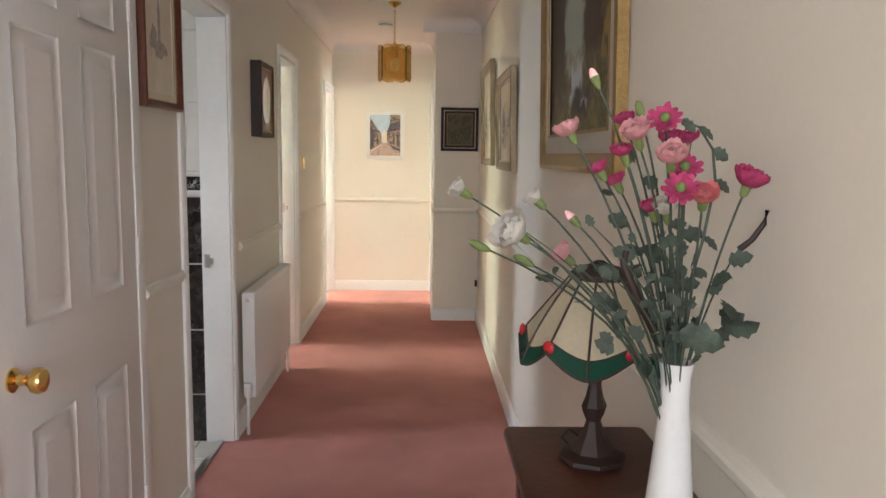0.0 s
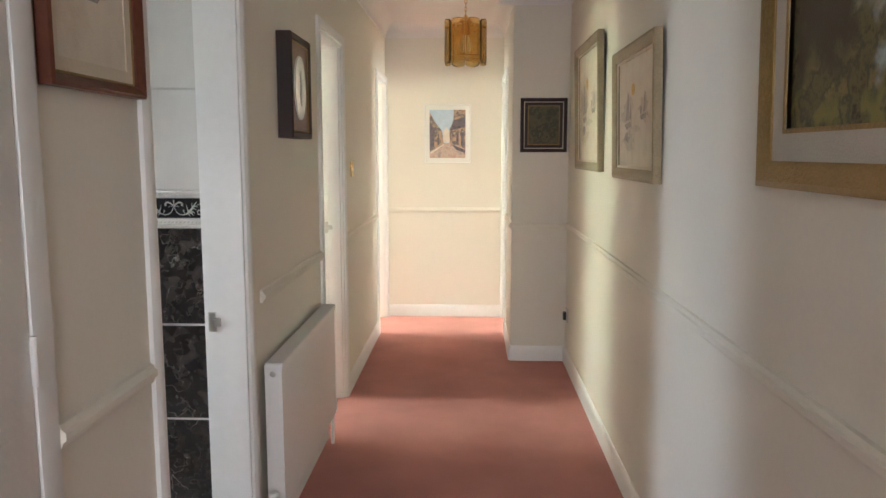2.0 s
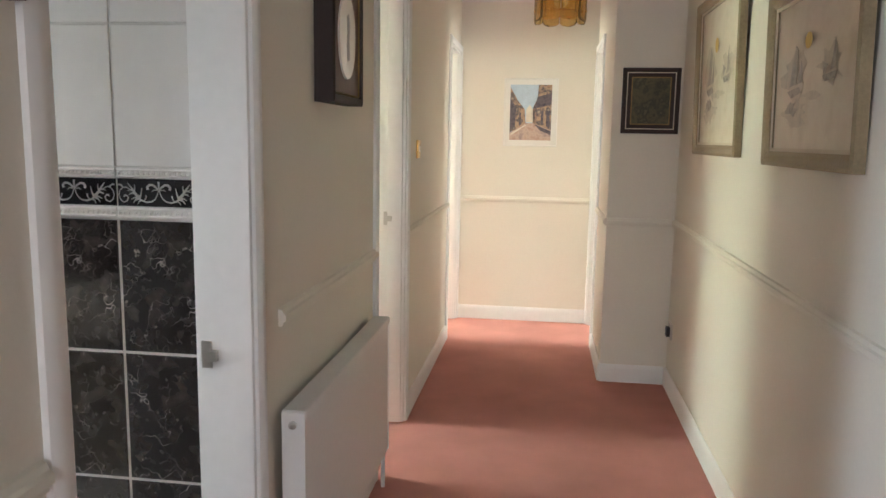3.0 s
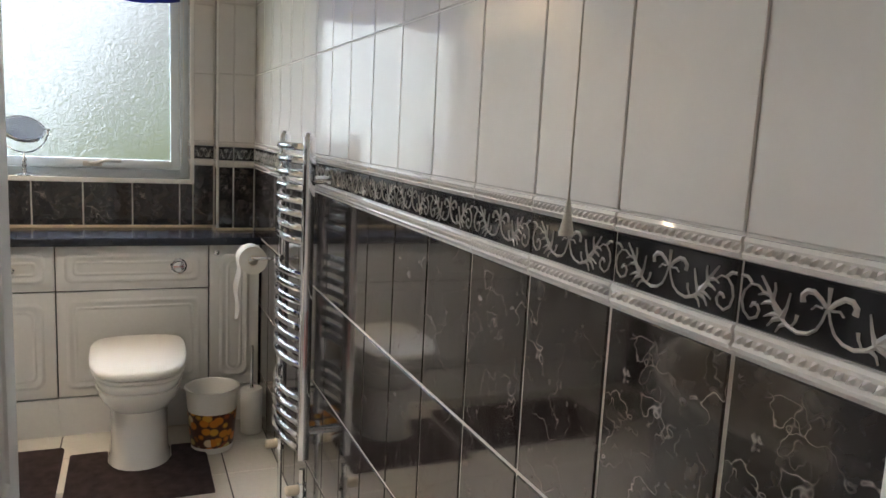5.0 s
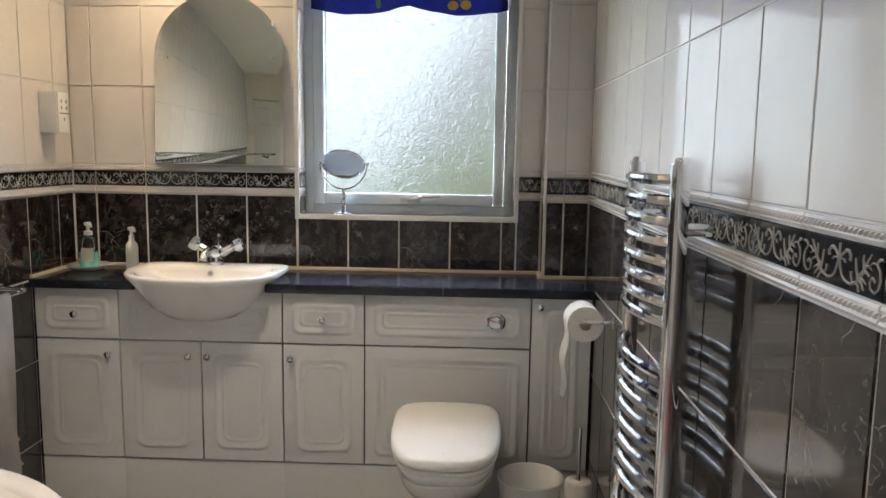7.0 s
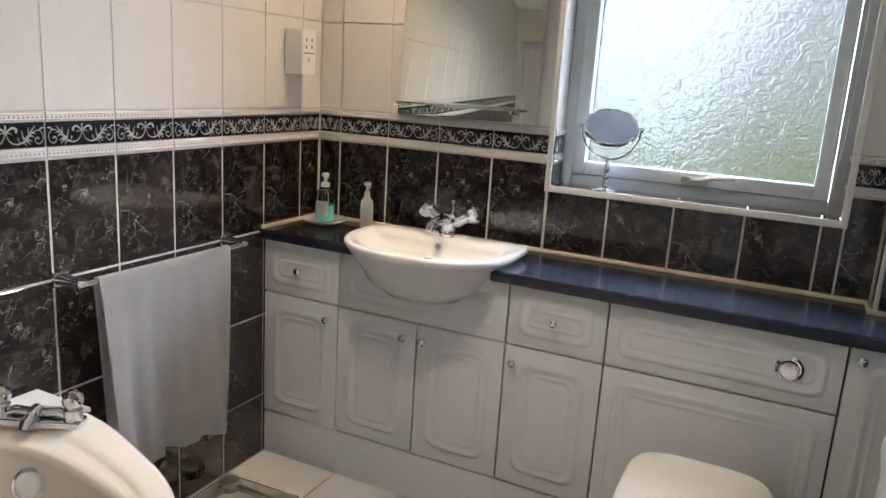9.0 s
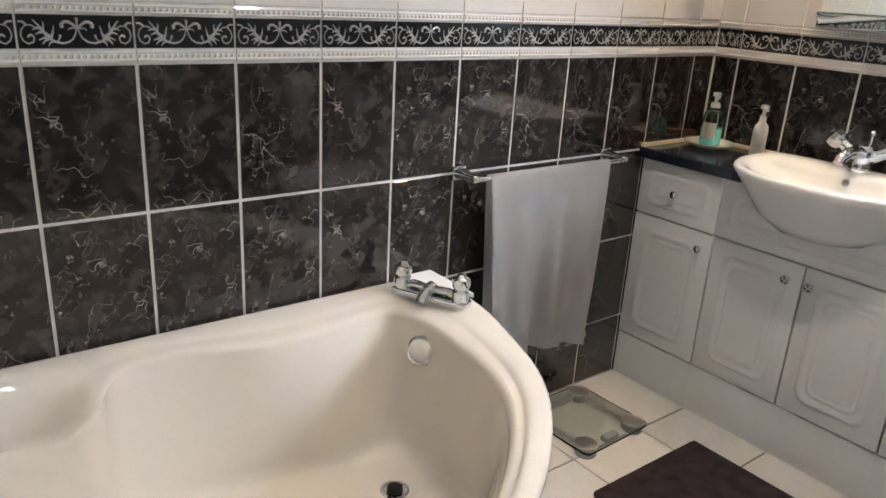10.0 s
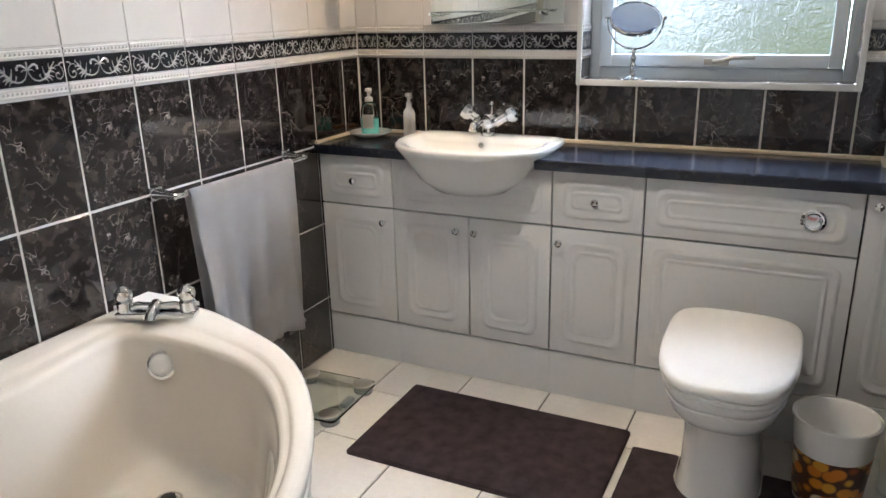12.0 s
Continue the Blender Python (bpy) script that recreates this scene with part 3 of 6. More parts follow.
# door linings and architraves
def door_lining(name, y0, y1, x_room, x_hall, top, facing):
    """Lining through the wall between x_room and x_hall, with architraves on the hall face."""
    t = tagged(new(name), "white painted door lining with slim architrave", kind="structure")
    s = 1 if facing > 0 else -1
    for side, (a, b) in (("jamb", (y0, y0 + 0.022)), ("jamb", (y1 - 0.022, y1))):
        bm = bmesh.new()
        box(bm, x_room - s * 0.004, a, 0, x_hall + s * 0.002, b, top, 0.002)
        stop = (b, b + 0.012) if a == y0 else (a - 0.012, a)
        if name != "door_frame_1":
            box(bm, x_room + s * 0.042, stop[0], 0, x_hall - s * 0.012, stop[1], top - 0.02, 0.002)
        part(side, bm, M_WHITE, t)
    bm = bmesh.new()
    box(bm, x_room - s * 0.004, y0 + 0.022, top - 0.022, x_hall + s * 0.002, y1 - 0.022, top, 0.002)
    part("head", bm, M_WHITE, t)
    prof = [(0, 0), (0.010, 0), (0.016, 0.012), (0.016, AW - 0.012), (0.010, AW), (0, AW)]
    for edge, sgn in ((y0 + 0.008, -1), (y1 - 0.008, 1)):
        bm = bmesh.new()
        loft(bm, [[(x_hall + s * u, edge + sgn * v, z) for u, v in prof] for z in (0, top + AW - 0.01)])
        part("architrave", bm, M_WHITE, t)
    bm = bmesh.new()
    loft(bm, [[(x_hall + s * u, y, top - 0.008 + v) for u, v in prof] for y in (y0 + 0.008, y1 - 0.008)])
    part("architrave", bm, M_WHITE, t)
    return t


def strike_plate(lining, y, x, z):
    bm = bmesh.new()
    box(bm, x - 0.012, y - 0.002, z - 0.03, x + 0.012, y + 0.002, z + 0.03, 0.001)
    plate = part("strike_plate", bm, M_STEEL, lining, "small steel strike plate")
    bm = bmesh.new()
    box(bm, x + 0.006, y - 0.014, z - 0.012, x + 0.028, y - 0.002, z + 0.012, 0.002)
    part("latch_lip", bm, M_STEEL, plate)


d_bath = door_lining("door_frame_1", BATH[0], BATH[1] + 0.017, XE, 0, DH, 1)
strike_plate(d_bath, BATH[1] - 0.006, -0.1, 0.838)
d_bed = door_lining("door_frame_2", BED[0] - 0.02, BED[1] + 0.02, XE, 0, DH, 1)
strike_plate(d_bed, BED[1] - 0.002, -0.085, 0.95)
door_lining("door_frame_3", END_L[0] - 0.02, END_L[1] + 0.02, XE, 0, DH, 1)
door_lining("door_frame_4", END_L[0] - 0.02, END_L[1] + 0.02, NIBX + 0.12, NIBX, DH, -1)


def panel_relief(bm, x, y0, z0, y1, z1, out, chamfer=0.0, width=0.016, depth=0.006):
    """A routed panel on a face of constant x that looks along out: moulding ring and raised field."""
    def outline(g, c):
        if c <= 0:
            return [(y0 + g, z0 + g), (y1 - g, z0 + g), (y1 - g, z1 - g), (y0 + g, z1 - g)]
        pts = []
        for sy, sz in ((0, 0), (1, 0), (1, 1), (0, 1)):
            cy, cz = (y1 - g if sy else y0 + g), (z1 - g if sz else z0 + g)
            dy, dz = (-1 if sy else 1), (-1 if sz else 1)
            run = [(cy, cz + dz * c), (cy + dy * 0.35 * c, cz + dz * 0.35 * c), (cy + dy * c, cz)]
            pts += run if (sy + sz) % 2 == 0 else run[::-1]
        return pts
    prof = [(0.0, 0.0), (width * 0.35, depth), (width * 0.65, depth), (width, 0.0005), (width * 1.4, 0.0005)]
    loft(bm, [[(x + out * h, u, v) for u, v in outline(g, chamfer)] for g, h in prof], cap0=False, cap1=False)


def panel_door(name, label, width, height, m, knob_side, knob=True):
    """A six-panel door; local x along the width from the hinge, y its thickness, z up, front at -y."""
    t = thing(name, label, "door", m)
    bm = bmesh.new()
    box(bm, 0, 0, 0, width, 0.036, height, 0.002)
    leaf = part("leaf", bm, M_DOOR, t)
    st, mid = 0.118, 0.112
    cols = ((st, width / 2 - mid / 2), (width / 2 + mid / 2, width - st))
    rows = ((0.22, 0.709), (0.937, 1.570), (1.632, 1.825))
    for c0, c1 in cols:
        for r0, r1 in rows:
            bm = bmesh.new()
            for face, out in ((0.0, -1), (0.036, 1)):
                rings = []
                for g, h in ((0, 0), (0.006, -0.005), (0.014, -0.007), (0.020, -0.007), (0.045, 0.003), (0.048, 0.003)):
                    rings.append([(u, face + out * h, v) for u, v in ((c0 + g, r0 + g), (c1 - g, r0 + g), (c1 - g, r1 - g), (c0 + g, r1 - g))])
                loft(bm, [[(x, y + out * 0.0075, z) for x, y, z in r] for r in rings], cap0=False)
            part("panel", bm, M_DOOR, t)
    for z in (0.25, 1.02, 1.72):
        bm = bmesh.new()
        lathe(bm, [(0.005, -0.04), (0.006, -0.038), (0.006, 0.038), (0.005, 0.04)], (-0.002, -0.004, z), 10)
        part("hinge", bm, M_DOOR, t, "painted hinge knuckle")
    if knob:
        x = width - 0.065 if knob_side > 0 else 0.065
        turn = Matrix.Rotation(radians(90), 3, "X")
        bm = bmesh.new()
        lathe(bm, [(0.026, 0), (0.026, 0.004), (0.02, 0.008), (0.011, 0.012), (0.011, 0.03), (0.017, 0.036), (0.026, 0.044), (0.028, 0.055), (0.024, 0.066), (0.012, 0.071)], (x, 0, 0.838), 24, turn)
        part("door_knob", bm, M_BRASS, t, "round polished brass knob")
    return t


panel_door("panel_door", "closed white six-panel door with a brass knob", D1[1] - D1[0] - 0.03, 1.925, pose(0.006, D1[1] - 0.015, 0.008, 0, 0, -90) @ Matrix.Diagonal((1, -1, 1, 1)), 1)
frame1 = tagged(new("door_frame_5"), "white painted frame round the closed door", kind="structure")
for a, b in ((D1[0] - AW, D1[0] + 0.012), (D1[1] - 0.012, D1[1] + AW)):
    bm = bmesh.new()
    box(bm, XE, a + (AW if a < D1[0] - 0.02 else 0), 0, 0.0, b - (AW if b > D1[1] + 0.02 else 0), 1.95, 0.001)
    box(bm, 0.0005, a, 0, 0.010, b, 1.985, 0.003)
    part("jamb", bm, M_WHITE, frame1)
bm = bmesh.new()
box(bm, 0.0005, D1[0] + 0.012, 1.938, 0.010, D1[1] - 0.012, 1.985, 0.003)
part("head", bm, M_WHITE, frame1)
# the bathroom door stands open into the room
leaf = panel_door("bathroom_door", "white panelled bathroom door standing wide open", 0.585, 1.89, pose(XE - 0.004, -0.652, 0.012, 0, 0, 180.0), 1, knob=False)


# ---- bathroom: large things ----
def cabinet_unit(label, y0, y1, fronts, group="fitted bathroom units"):
    """fronts: (kind, y0, y1, z0, z1, knob y, knob z or None)."""
    t = thing("bathroom_cabinet", label, "cabinet", Matrix.Translation((XU, (y0 + y1) / 2, FZ)), group)
    oy = (y0 + y1) / 2
    bm = bmesh.new()
    box(bm, XW - XU + 0.002, y0 - oy + 0.001, 0.14, -0.020, y1 - oy - 0.001, 0.805)
    part("body", bm, M_CARC, t)
    for kind, a, b, z0, z1, ky, kz in fronts:
        a, b, z0, z1 = a - oy + 0.0025, b - oy - 0.0025, z0 - FZ + 0.0025, z1 - FZ - 0.0025
        bm = bmesh.new()
        box(bm, -0.019, a, z0, 0, b, z1, 0.003)
        g = 0.032 if kind != "door" else 0.042
        panel_relief(bm, 0.0, a + g, z0 + g, b - g, z1 - g, 1, 0.03 if kind == "door" else 0.022, 0.022, 0.005)
        panel_relief(bm, 0.0, a + g + 0.030, z0 + g + 0.030, b - g - 0.030, z1 - g - 0.030, 1, 0.022 if kind == "door" else 0.012, 0.012, 0.0025)
        front = part(kind, bm, M_UNIT, t, "white moulded %s front" % kind)
        if kz is not None:
            bm = bmesh.new()
            lathe(bm, [(0.006, 0), (0.006, 0.010), (0.010, 0.014), (0.0125, 0.019), (0.012, 0.025), (0.007, 0.028)], (0.0, ky - oy, kz - FZ), 16, Matrix.Rotation(radians(90), 3, "Y"))
            part("knob", bm, M_CHROME, front, "small round chrome knob")
    bm = bmesh.new()
    box(bm, -0.030, y0 - oy, 0.0, -0.006, y1 - oy, 0.168, 0.001)
    part("plinth", bm, M_UNIT, t, "plain white plinth board")
    return t


Y = (YS, -1.721, -1.42, -1.119, -0.82, -0.222, -0.004)
ZA, ZB, ZC = 0.152, 0.604, 0.795
cabinet_unit("white fitted bathroom cabinet with one drawer and door", Y[0] + 0.004, Y[1], [("drawer", Y[0] + 0.004, Y[1], ZB, ZC, -1.878, 0.70), ("door", Y[0] + 0.004, Y[1], ZA, ZB, -1.758, 0.552)])
cabinet_unit("white double-door cabinet under the basin", Y[1], Y[3], [("drawer", Y[1], Y[3], ZB, ZC, 0, None), ("door", Y[1], Y[2], ZA, ZB, -1.462, 0.552), ("door", Y[2], Y[3], ZA, ZB, -1.392, 0.552)])
cabinet_unit("white fitted bathroom cabinet with one drawer and door", Y[3], Y[4], [("drawer", Y[3], Y[4], ZB, ZC, -0.972, 0.70), ("door", Y[3], Y[4], ZA, ZB, -1.088, 0.552)])
wc = cabinet_unit("white cistern cabinet behind the toilet", Y[4], Y[5], [("panel", Y[4], Y[5], ZB, ZC, 0, None), ("panel", Y[4], Y[5], ZA, ZB, 0, None)])
cabinet_unit("white narrow fitted cabinet beside the toilet", Y[5], Y[6], [("door", Y[5], Y[6], ZA, ZC, -0.192, 0.762)])
oy = (Y[4] + Y[5]) / 2
bm = bmesh.new()
lathe(bm, [(0.034, 0), (0.034, 0.005), (0.029, 0.008), (0.026, 0.006), (0.024, 0.006), (0.020, 0.011), (0.004, 0.012)], (0, -0.347 - oy, 0.703 - FZ), 28, Matrix.Rotation(radians(90), 3, "Y"))
part("flush_button", bm, M_CHROME, wc, "round chrome flush button")

CT = 0.828
bm = bmesh.new()
loft(bm, [[(x, y, z) for x, y in ((XW + 0.001, YS + 0.002), (XU + 0.022 - g, YS + 0.002), (XU + 0.022 - g, -1.655), (-3.30, -1.655), (-3.345, -1.60), (-3.345, -1.23), (-3.30, -1.175), (XU + 0.022 - g, -1.175), (XU + 0.022 - g, -0.003), (XW + 0.001, -0.003))]
          for g, z in ((0.003, CT - 0.034), (0, CT - 0.030), (0, CT - 0.005), (0.005, CT))])
top = thing("worktop", "black laminate worktop over the fitted units", "worktop")
part("slab", bm, M_COUNTER, top, smooth=40)
for a, b in ((YS + 0.002, -1.656), (-1.174, -0.003)):
    bm = bmesh.new()
    box(bm, XU + 0.0225, a, CT - 0.033, XU + 0.0245, b, CT - 0.003, 0.0008)
    part("edge_band", bm, M_COUNTER, top)
BOXX, BOXY = XW + 0.105, -0.17
strip = thing("worktop_edging", "cream sealing strip along the back of the worktop", "trim strip")
for b in ((XW + 0.002, YS + 0.016, XW + 0.018, BOXY), (XW + 0.018, BOXY - 0.014, BOXX + 0.014, BOXY - 0.0005), (BOXX + 0.0005, BOXY, BOXX + 0.014, -0.004), (XW + 0.002, YS + 0.002, XU + 0.02, YS + 0.016)):
    bm = bmesh.new()
    box(bm, b[0], b[1], CT, b[2], b[3], CT + 0.013, 0.004)
    part("strip", bm, M_CAULK, strip)


def half_oval(cx, cy, back, front, half, n=48, flat=0.55):
    """Outline with a flat back at x = back and a rounded front at x = front."""
    pts = []
    for k in range(n):
        a = 2 * math.pi * k / n
        c, s = math.cos(a), math.sin(a)
        e = 0.8 if c > 0 else flat * 0.6
        x = cx + (front - cx) * abs(c) ** (0.9) if c > 0 else cx + (back - cx) * abs(c) ** 0.35
        y = cy + half * math.copysign(abs(s) ** e, s)
        pts.append((x, y))
    return pts


def basin():
    cy = -1.415
    t = thing("wash_basin", "white ceramic semi-recessed wash basin set into the worktop", "basin", Matrix.Translation((-3.2, cy, 0.86)))
    def ring(cx, back, front, half, z):
        return [(x, y, z) for x, y in half_oval(cx, 0, back, front, half)]
    rings = [ring(-0.02, -0.07, 0.08, 0.08, -0.170), ring(-0.02, -0.10, 0.15, 0.140, -0.160), ring(-0.02, -0.125, 0.198, 0.198, -0.118), ring(-0.02, -0.14, 0.228, 0.240, -0.058),
             ring(-0.02, -0.155, 0.241, 0.272, -0.024), ring(-0.02, -0.16, 0.248, 0.286, -0.007), ring(-0.02, -0.158, 0.245, 0.283, 0.002), ring(-0.02, -0.15, 0.236, 0.273, 0.004),
             ring(0.01, -0.055, 0.218, 0.240, 0.000), ring(0.01, -0.045, 0.204, 0.224, -0.016), ring(0.02, -0.03, 0.164, 0.176, -0.040), ring(0.03, -0.005, 0.10, 0.09, -0.051), ring(0.03, 0.01, 0.05, 0.025, -0.053)]
    bm = bmesh.new()
    loft(bm, rings)
    part("bowl", bm, M_CERAMIC, t, smooth=60)
    bm = bmesh.new()
    lathe(bm, [(0.022, 0), (0.022, 0.003), (0.012, 0.004), (0.010, -0.001)], (0.03, 0, -0.0528), 20)
    part("waste", bm, M_CHROME, t)
    bm = bmesh.new()
    lathe(bm, [(0.0105, 0), (0.0105, 0.003), (0.007, 0.003), (0.006, 0.0)], (-0.040, 0.0, -0.022), 16, Matrix.Rotation(radians(75), 3, "Y"))
    part("overflow", bm, M_STEEL, t)
    return t


basin()


def basin_tap():
    t = thing("basin_mixer_tap", "chrome basin mixer tap with two cross-cut handles", "tap", Matrix.Translation((-3.315, -1.415, 0.8625)) @ Matrix.Scale(1.36, 4))
    bm = bmesh.new()
    lathe(bm, [(0.026, 0), (0.026, 0.006), (0.021, 0.010), (0.019, 0.03), (0.021, 0.045), (0.016, 0.055), (0.006, 0.058)], (0, 0, 0), 20)
    part("body", bm, M_CHROME, t)
    bm = bmesh.new()
    tube(bm, [(0.0, 0, 0.035), (0.04, 0, 0.047), (0.08, 0, 0.046), (0.105, 0, 0.036), (0.110, 0, 0.028)], 0.0125, 12, 0.85)
    part("spout", bm, M_CHROME, t)
    for s in (-1, 1):
        bm = bmesh.new()
        tube(bm, [(0, s * 0.012, 0.03), (0, s * 0.05, 0.052)], 0.012, 12)
        part("arm", bm, M_CHROME, t)
        bm = bmesh.new()
        lathe(bm, [(0.013, 0), (0.019, 0.006), (0.022, 0.014), (0.020, 0.026), (0.012, 0.032), (0.004, 0.033)], (0, s * 0.048, 0.049), 8, Matrix.Rotation(radians(-58 * s), 3, "X"))
        part("handle", bm, M_CHROME, t, "faceted chrome handle")
    bm = bmesh.new()
    tube(bm, [(-0.018, 0, 0.02), (-0.018, 0, 0.075)], 0.0025, 8)
    lathe(bm, [(0.003, 0), (0.006, 0.003), (0.006, 0.009), (0.003, 0.012)], (-0.018, 0, 0.073), 12)
    part("pop_up_rod", bm, M_CHROME, t)


basin_tap()


def dshape(cx, cy, half, back, front, z, n=40, sq=0.62):
    pts = []
    for k in range(n):
        a = 2 * math.pi * k / n
        c, s = math.cos(a), math.sin(a)
        x = cx + (front - cx) * c ** 0.72 if c > 0 else cx + (back - cx) * abs(c) ** 0.5
        e = 0.60 if c > 0 else sq
        pts.append((x, cy + half * math.copysign(abs(s) ** e, s), z))
    return pts


def toilet():
    cy = -0.51
    t = thing("toilet", "white ceramic back-to-wall toilet with the lid closed", "toilet", Matrix.Translation((XU, cy, FZ)))
    bm = bmesh.new()
    loft(bm, [dshape(0.22, 0, 0.116, 0.02, 0.44, 0.0), dshape(0.22, 0, 0.114, 0.02, 0.436, 0.02), dshape(0.21, 0, 0.108, 0.02, 0.42, 0.05), dshape(0.21, 0, 0.107, 0.02, 0.415, 0.16), dshape(0.21, 0, 0.109, 0.02, 0.42, 0.232),
              dshape(0.21, 0, 0.116, 0.02, 0.437, 0.240), dshape(0.2, 0, 0.136, 0.01, 0.478, 0.268), dshape(0.2, 0, 0.153, 0.006, 0.52, 0.305), dshape(0.2, 0, 0.160, 0.004, 0.540, 0.335), dshape(0.2, 0, 0.162, 0.004, 0.546, 0.345), dshape(0.2, 0, 0.158, 0.004, 0.541, 0.349),
              dshape(0.2, 0, 0.161, 0.003, 0.548, 0.354), dshape(0.2, 0, 0.168, 0.003, 0.566, 0.375), dshape(0.2, 0, 0.170, 0.003, 0.570, 0.387), dshape(0.2, 0, 0.167, 0.005, 0.565, 0.394)])
    part("pan", bm, M_CERAMIC, t, smooth=60)
    bm = bmesh.new()
    loft(bm, [dshape(0.22, 0, 0.170, 0.10, 0.578, 0.397), dshape(0.22, 0, 0.173, 0.095, 0.583, 0.401), dshape(0.22, 0, 0.173, 0.095, 0.583, 0.409), dshape(0.22, 0, 0.168, 0.10, 0.576, 0.413)])
    part("seat", bm, M_PLASTIC, t, smooth=60)
    bm = bmesh.new()
    loft(bm, [dshape(0.22, 0, 0.172, 0.075, 0.585, 0.416), dshape(0.22, 0, 0.178, 0.07, 0.592, 0.422), dshape(0.22, 0, 0.177, 0.07, 0.590, 0.436), dshape(0.22, 0, 0.168, 0.075, 0.578, 0.446), dshape(0.22, 0, 0.13, 0.09, 0.52, 0.452), dshape(0.22, 0, 0.05, 0.14, 0.36, 0.454)])
    part("lid", bm, M_PLASTIC, t, "glossy white closed lid", smooth=60)
    for s in (-1, 1):
        bm = bmesh.new()
        lathe(bm, [(0.014, 0), (0.014, 0.035), (0.010, 0.04)], (0.06, s * 0.075, 0.393), 14)
        part("hinge", bm, M_CHROME, t)


toilet()


def bath():
    t = thing("bathtub", "white acrylic offset bathtub with a curved front panel", "bathtub", Matrix.Translation((-1.5, -1.58, FZ)))
    off = Vector((-1.5, -1.58))
    outer = smooth_loop([Vector(p) - off for p in ((-0.66, -2.024), (-1.0, -2.026), (-1.4, -2.026), (-1.8, -2.026), (-2.1, -2.026), (-2.235, -2.015), (-2.252, -1.93), (-2.244, -1.80), (-2.205, -1.655), (-2.115, -1.435), (-1.965, -1.258),
                         (-1.76, -1.115), (-1.52, -1.033), (-1.27, -1.003), (-1.02, -1.06), (-0.82, -1.18), (-0.68, -1.40), (-0.62, -1.66), (-0.62, -1.92))], 96)
    n = len(outer)
    def ease(v, lo, hi):
        s = min(1.0, max(0.0, (v - lo) / (hi - lo)))
        return s * s * (3 - 2 * s)
    def rest(p, shift=0.0):
        """Where the scooped armrest widens the rim along the wall."""
        return ease(-p.y, 0.25, 0.42) * ease(p.x, 0.10 + shift, 0.32 + shift) * (1 - ease(p.x, 0.66, 0.84))
    def inner(p):
        a = math.atan2(p.y, p.x)
        d = p.length
        west = max(0.0, -math.cos(a)) ** 2
        south = max(0.0, -math.sin(a)) ** 3
        gap = 0.048 + 0.040 * west + 0.03 * south + 0.19 * rest(p)
        corner = max(0.0, -p.normalized().x * 0.80 - p.normalized().y * 0.60) ** 6 * 0.14
        return p * max(0.2, (d - gap - corner) / d)
    inn = [inner(p) for p in outer]
    for _ in range(3):
        inn = [(inn[i - 1] + 2 * inn[i] + inn[(i + 1) % n]) / 4 for i in range(n)]
    def bottom(k):
        a = math.atan2(inn[k].y, inn[k].x)
        return Vector((-0.04 + 0.50 * math.cos(a), -0.05 + 0.235 * math.sin(a)))
    bot = [bottom(k) for k in range(n)]
    H = 0.565
    rings = []
    for g, z in ((0.995, H - 0.028), (1.0, H - 0.018), (0.997, H - 0.006), (0.985, H)):
        rings.append([(p.x * g, p.y * g, z) for p in outer])
    for f, z, sink in ((0.06, H, 0.0), (0.2, H + 0.001, 0.0), (0.32, H + 0.001, 0.25), (0.45, H, 0.75), (0.56, H - 0.002, 1.0), (0.62, H - 0.006, 1.0), (0.68, H - 0.008, 1.0), (0.82, H - 0.009, 0.95), (0.93, H - 0.012, 0.9), (1.0, H - 0.018, 0.9)):
        rings.append([(*(outer[k] * 0.985).lerp(inn[k], f), z - 0.095 * sink * rest(outer[k], 0.10)) for k in range(n)])
    for f, z in ((0.015, H - 0.028), (0.03, H - 0.040), (0.055, H - 0.05), (0.095, H - 0.066), (0.18, H - 0.11), (0.28, H - 0.19), (0.42, H - 0.275), (0.58, H - 0.325), (0.78, H - 0.345), (1.0, H - 0.352)):
        rings.append([(*inn[k].lerp(bot[k], f), z - 0.086 * rest(outer[k], 0.10) * (1 - f) ** 3) for k in range(n)])
    for g in (0.6, 0.2):
        rings.append([(-0.04 + (p.x + 0.04) * g, -0.05 + (p.y + 0.05) * g, H - 0.354) for p in bot])
    bm = bmesh.new()
    loft(bm, rings, cap0=False)
    part("tub", bm, M_ACRYL, t, smooth=70)
    bm = bmesh.new()
    prof = [(0.955, 0.0), (0.955, 0.06), (0.962, 0.30), (0.970, 0.44), (0.968, 0.455), (0.980, 0.468), (0.980, 0.49), (0.972, 0.50), (0.988, 0.515), (0.988, 0.535)]
    loft(bm, [[(p.x * g, p.y * (g if p.y > -0.3 else 0.99), z) for p in outer] for g, z in prof], False, False)
    part("front_panel", bm, M_ACRYL, t, "curved white bath panel with two steps", smooth=40)
    bm = bmesh.new()
    lathe(bm, [(0.034, 0), (0.034, 0.002), (0.027, 0.003), (0.024, 0.0005)], (-0.411, -0.087, H - 0.353), 24)
    w = part("waste", bm, M_CHROME, t, "round chrome plughole")
    bm = bmesh.new()
    lathe(bm, [(0.017, 0), (0.019, 0.004), (0.017, 0.010), (0.006, 0.012)], (-0.411, -0.087, H - 0.352), 20)
    part("plug", bm, M_BLACK, w)
    bm = bmesh.new()
    turn = Vector((0.80, 0.50, 0.33)).to_track_quat("Z", "Y").to_matrix()
    lathe(bm, [(0.037, -0.004), (0.037, 0.005), (0.030, 0.007), (0.024, 0.007)], (-0.556, -0.204, H - 0.082), 24, turn)
    ring = part("overflow", bm, M_CHROME, t, "round chrome overflow ring")
    bm = bmesh.new()
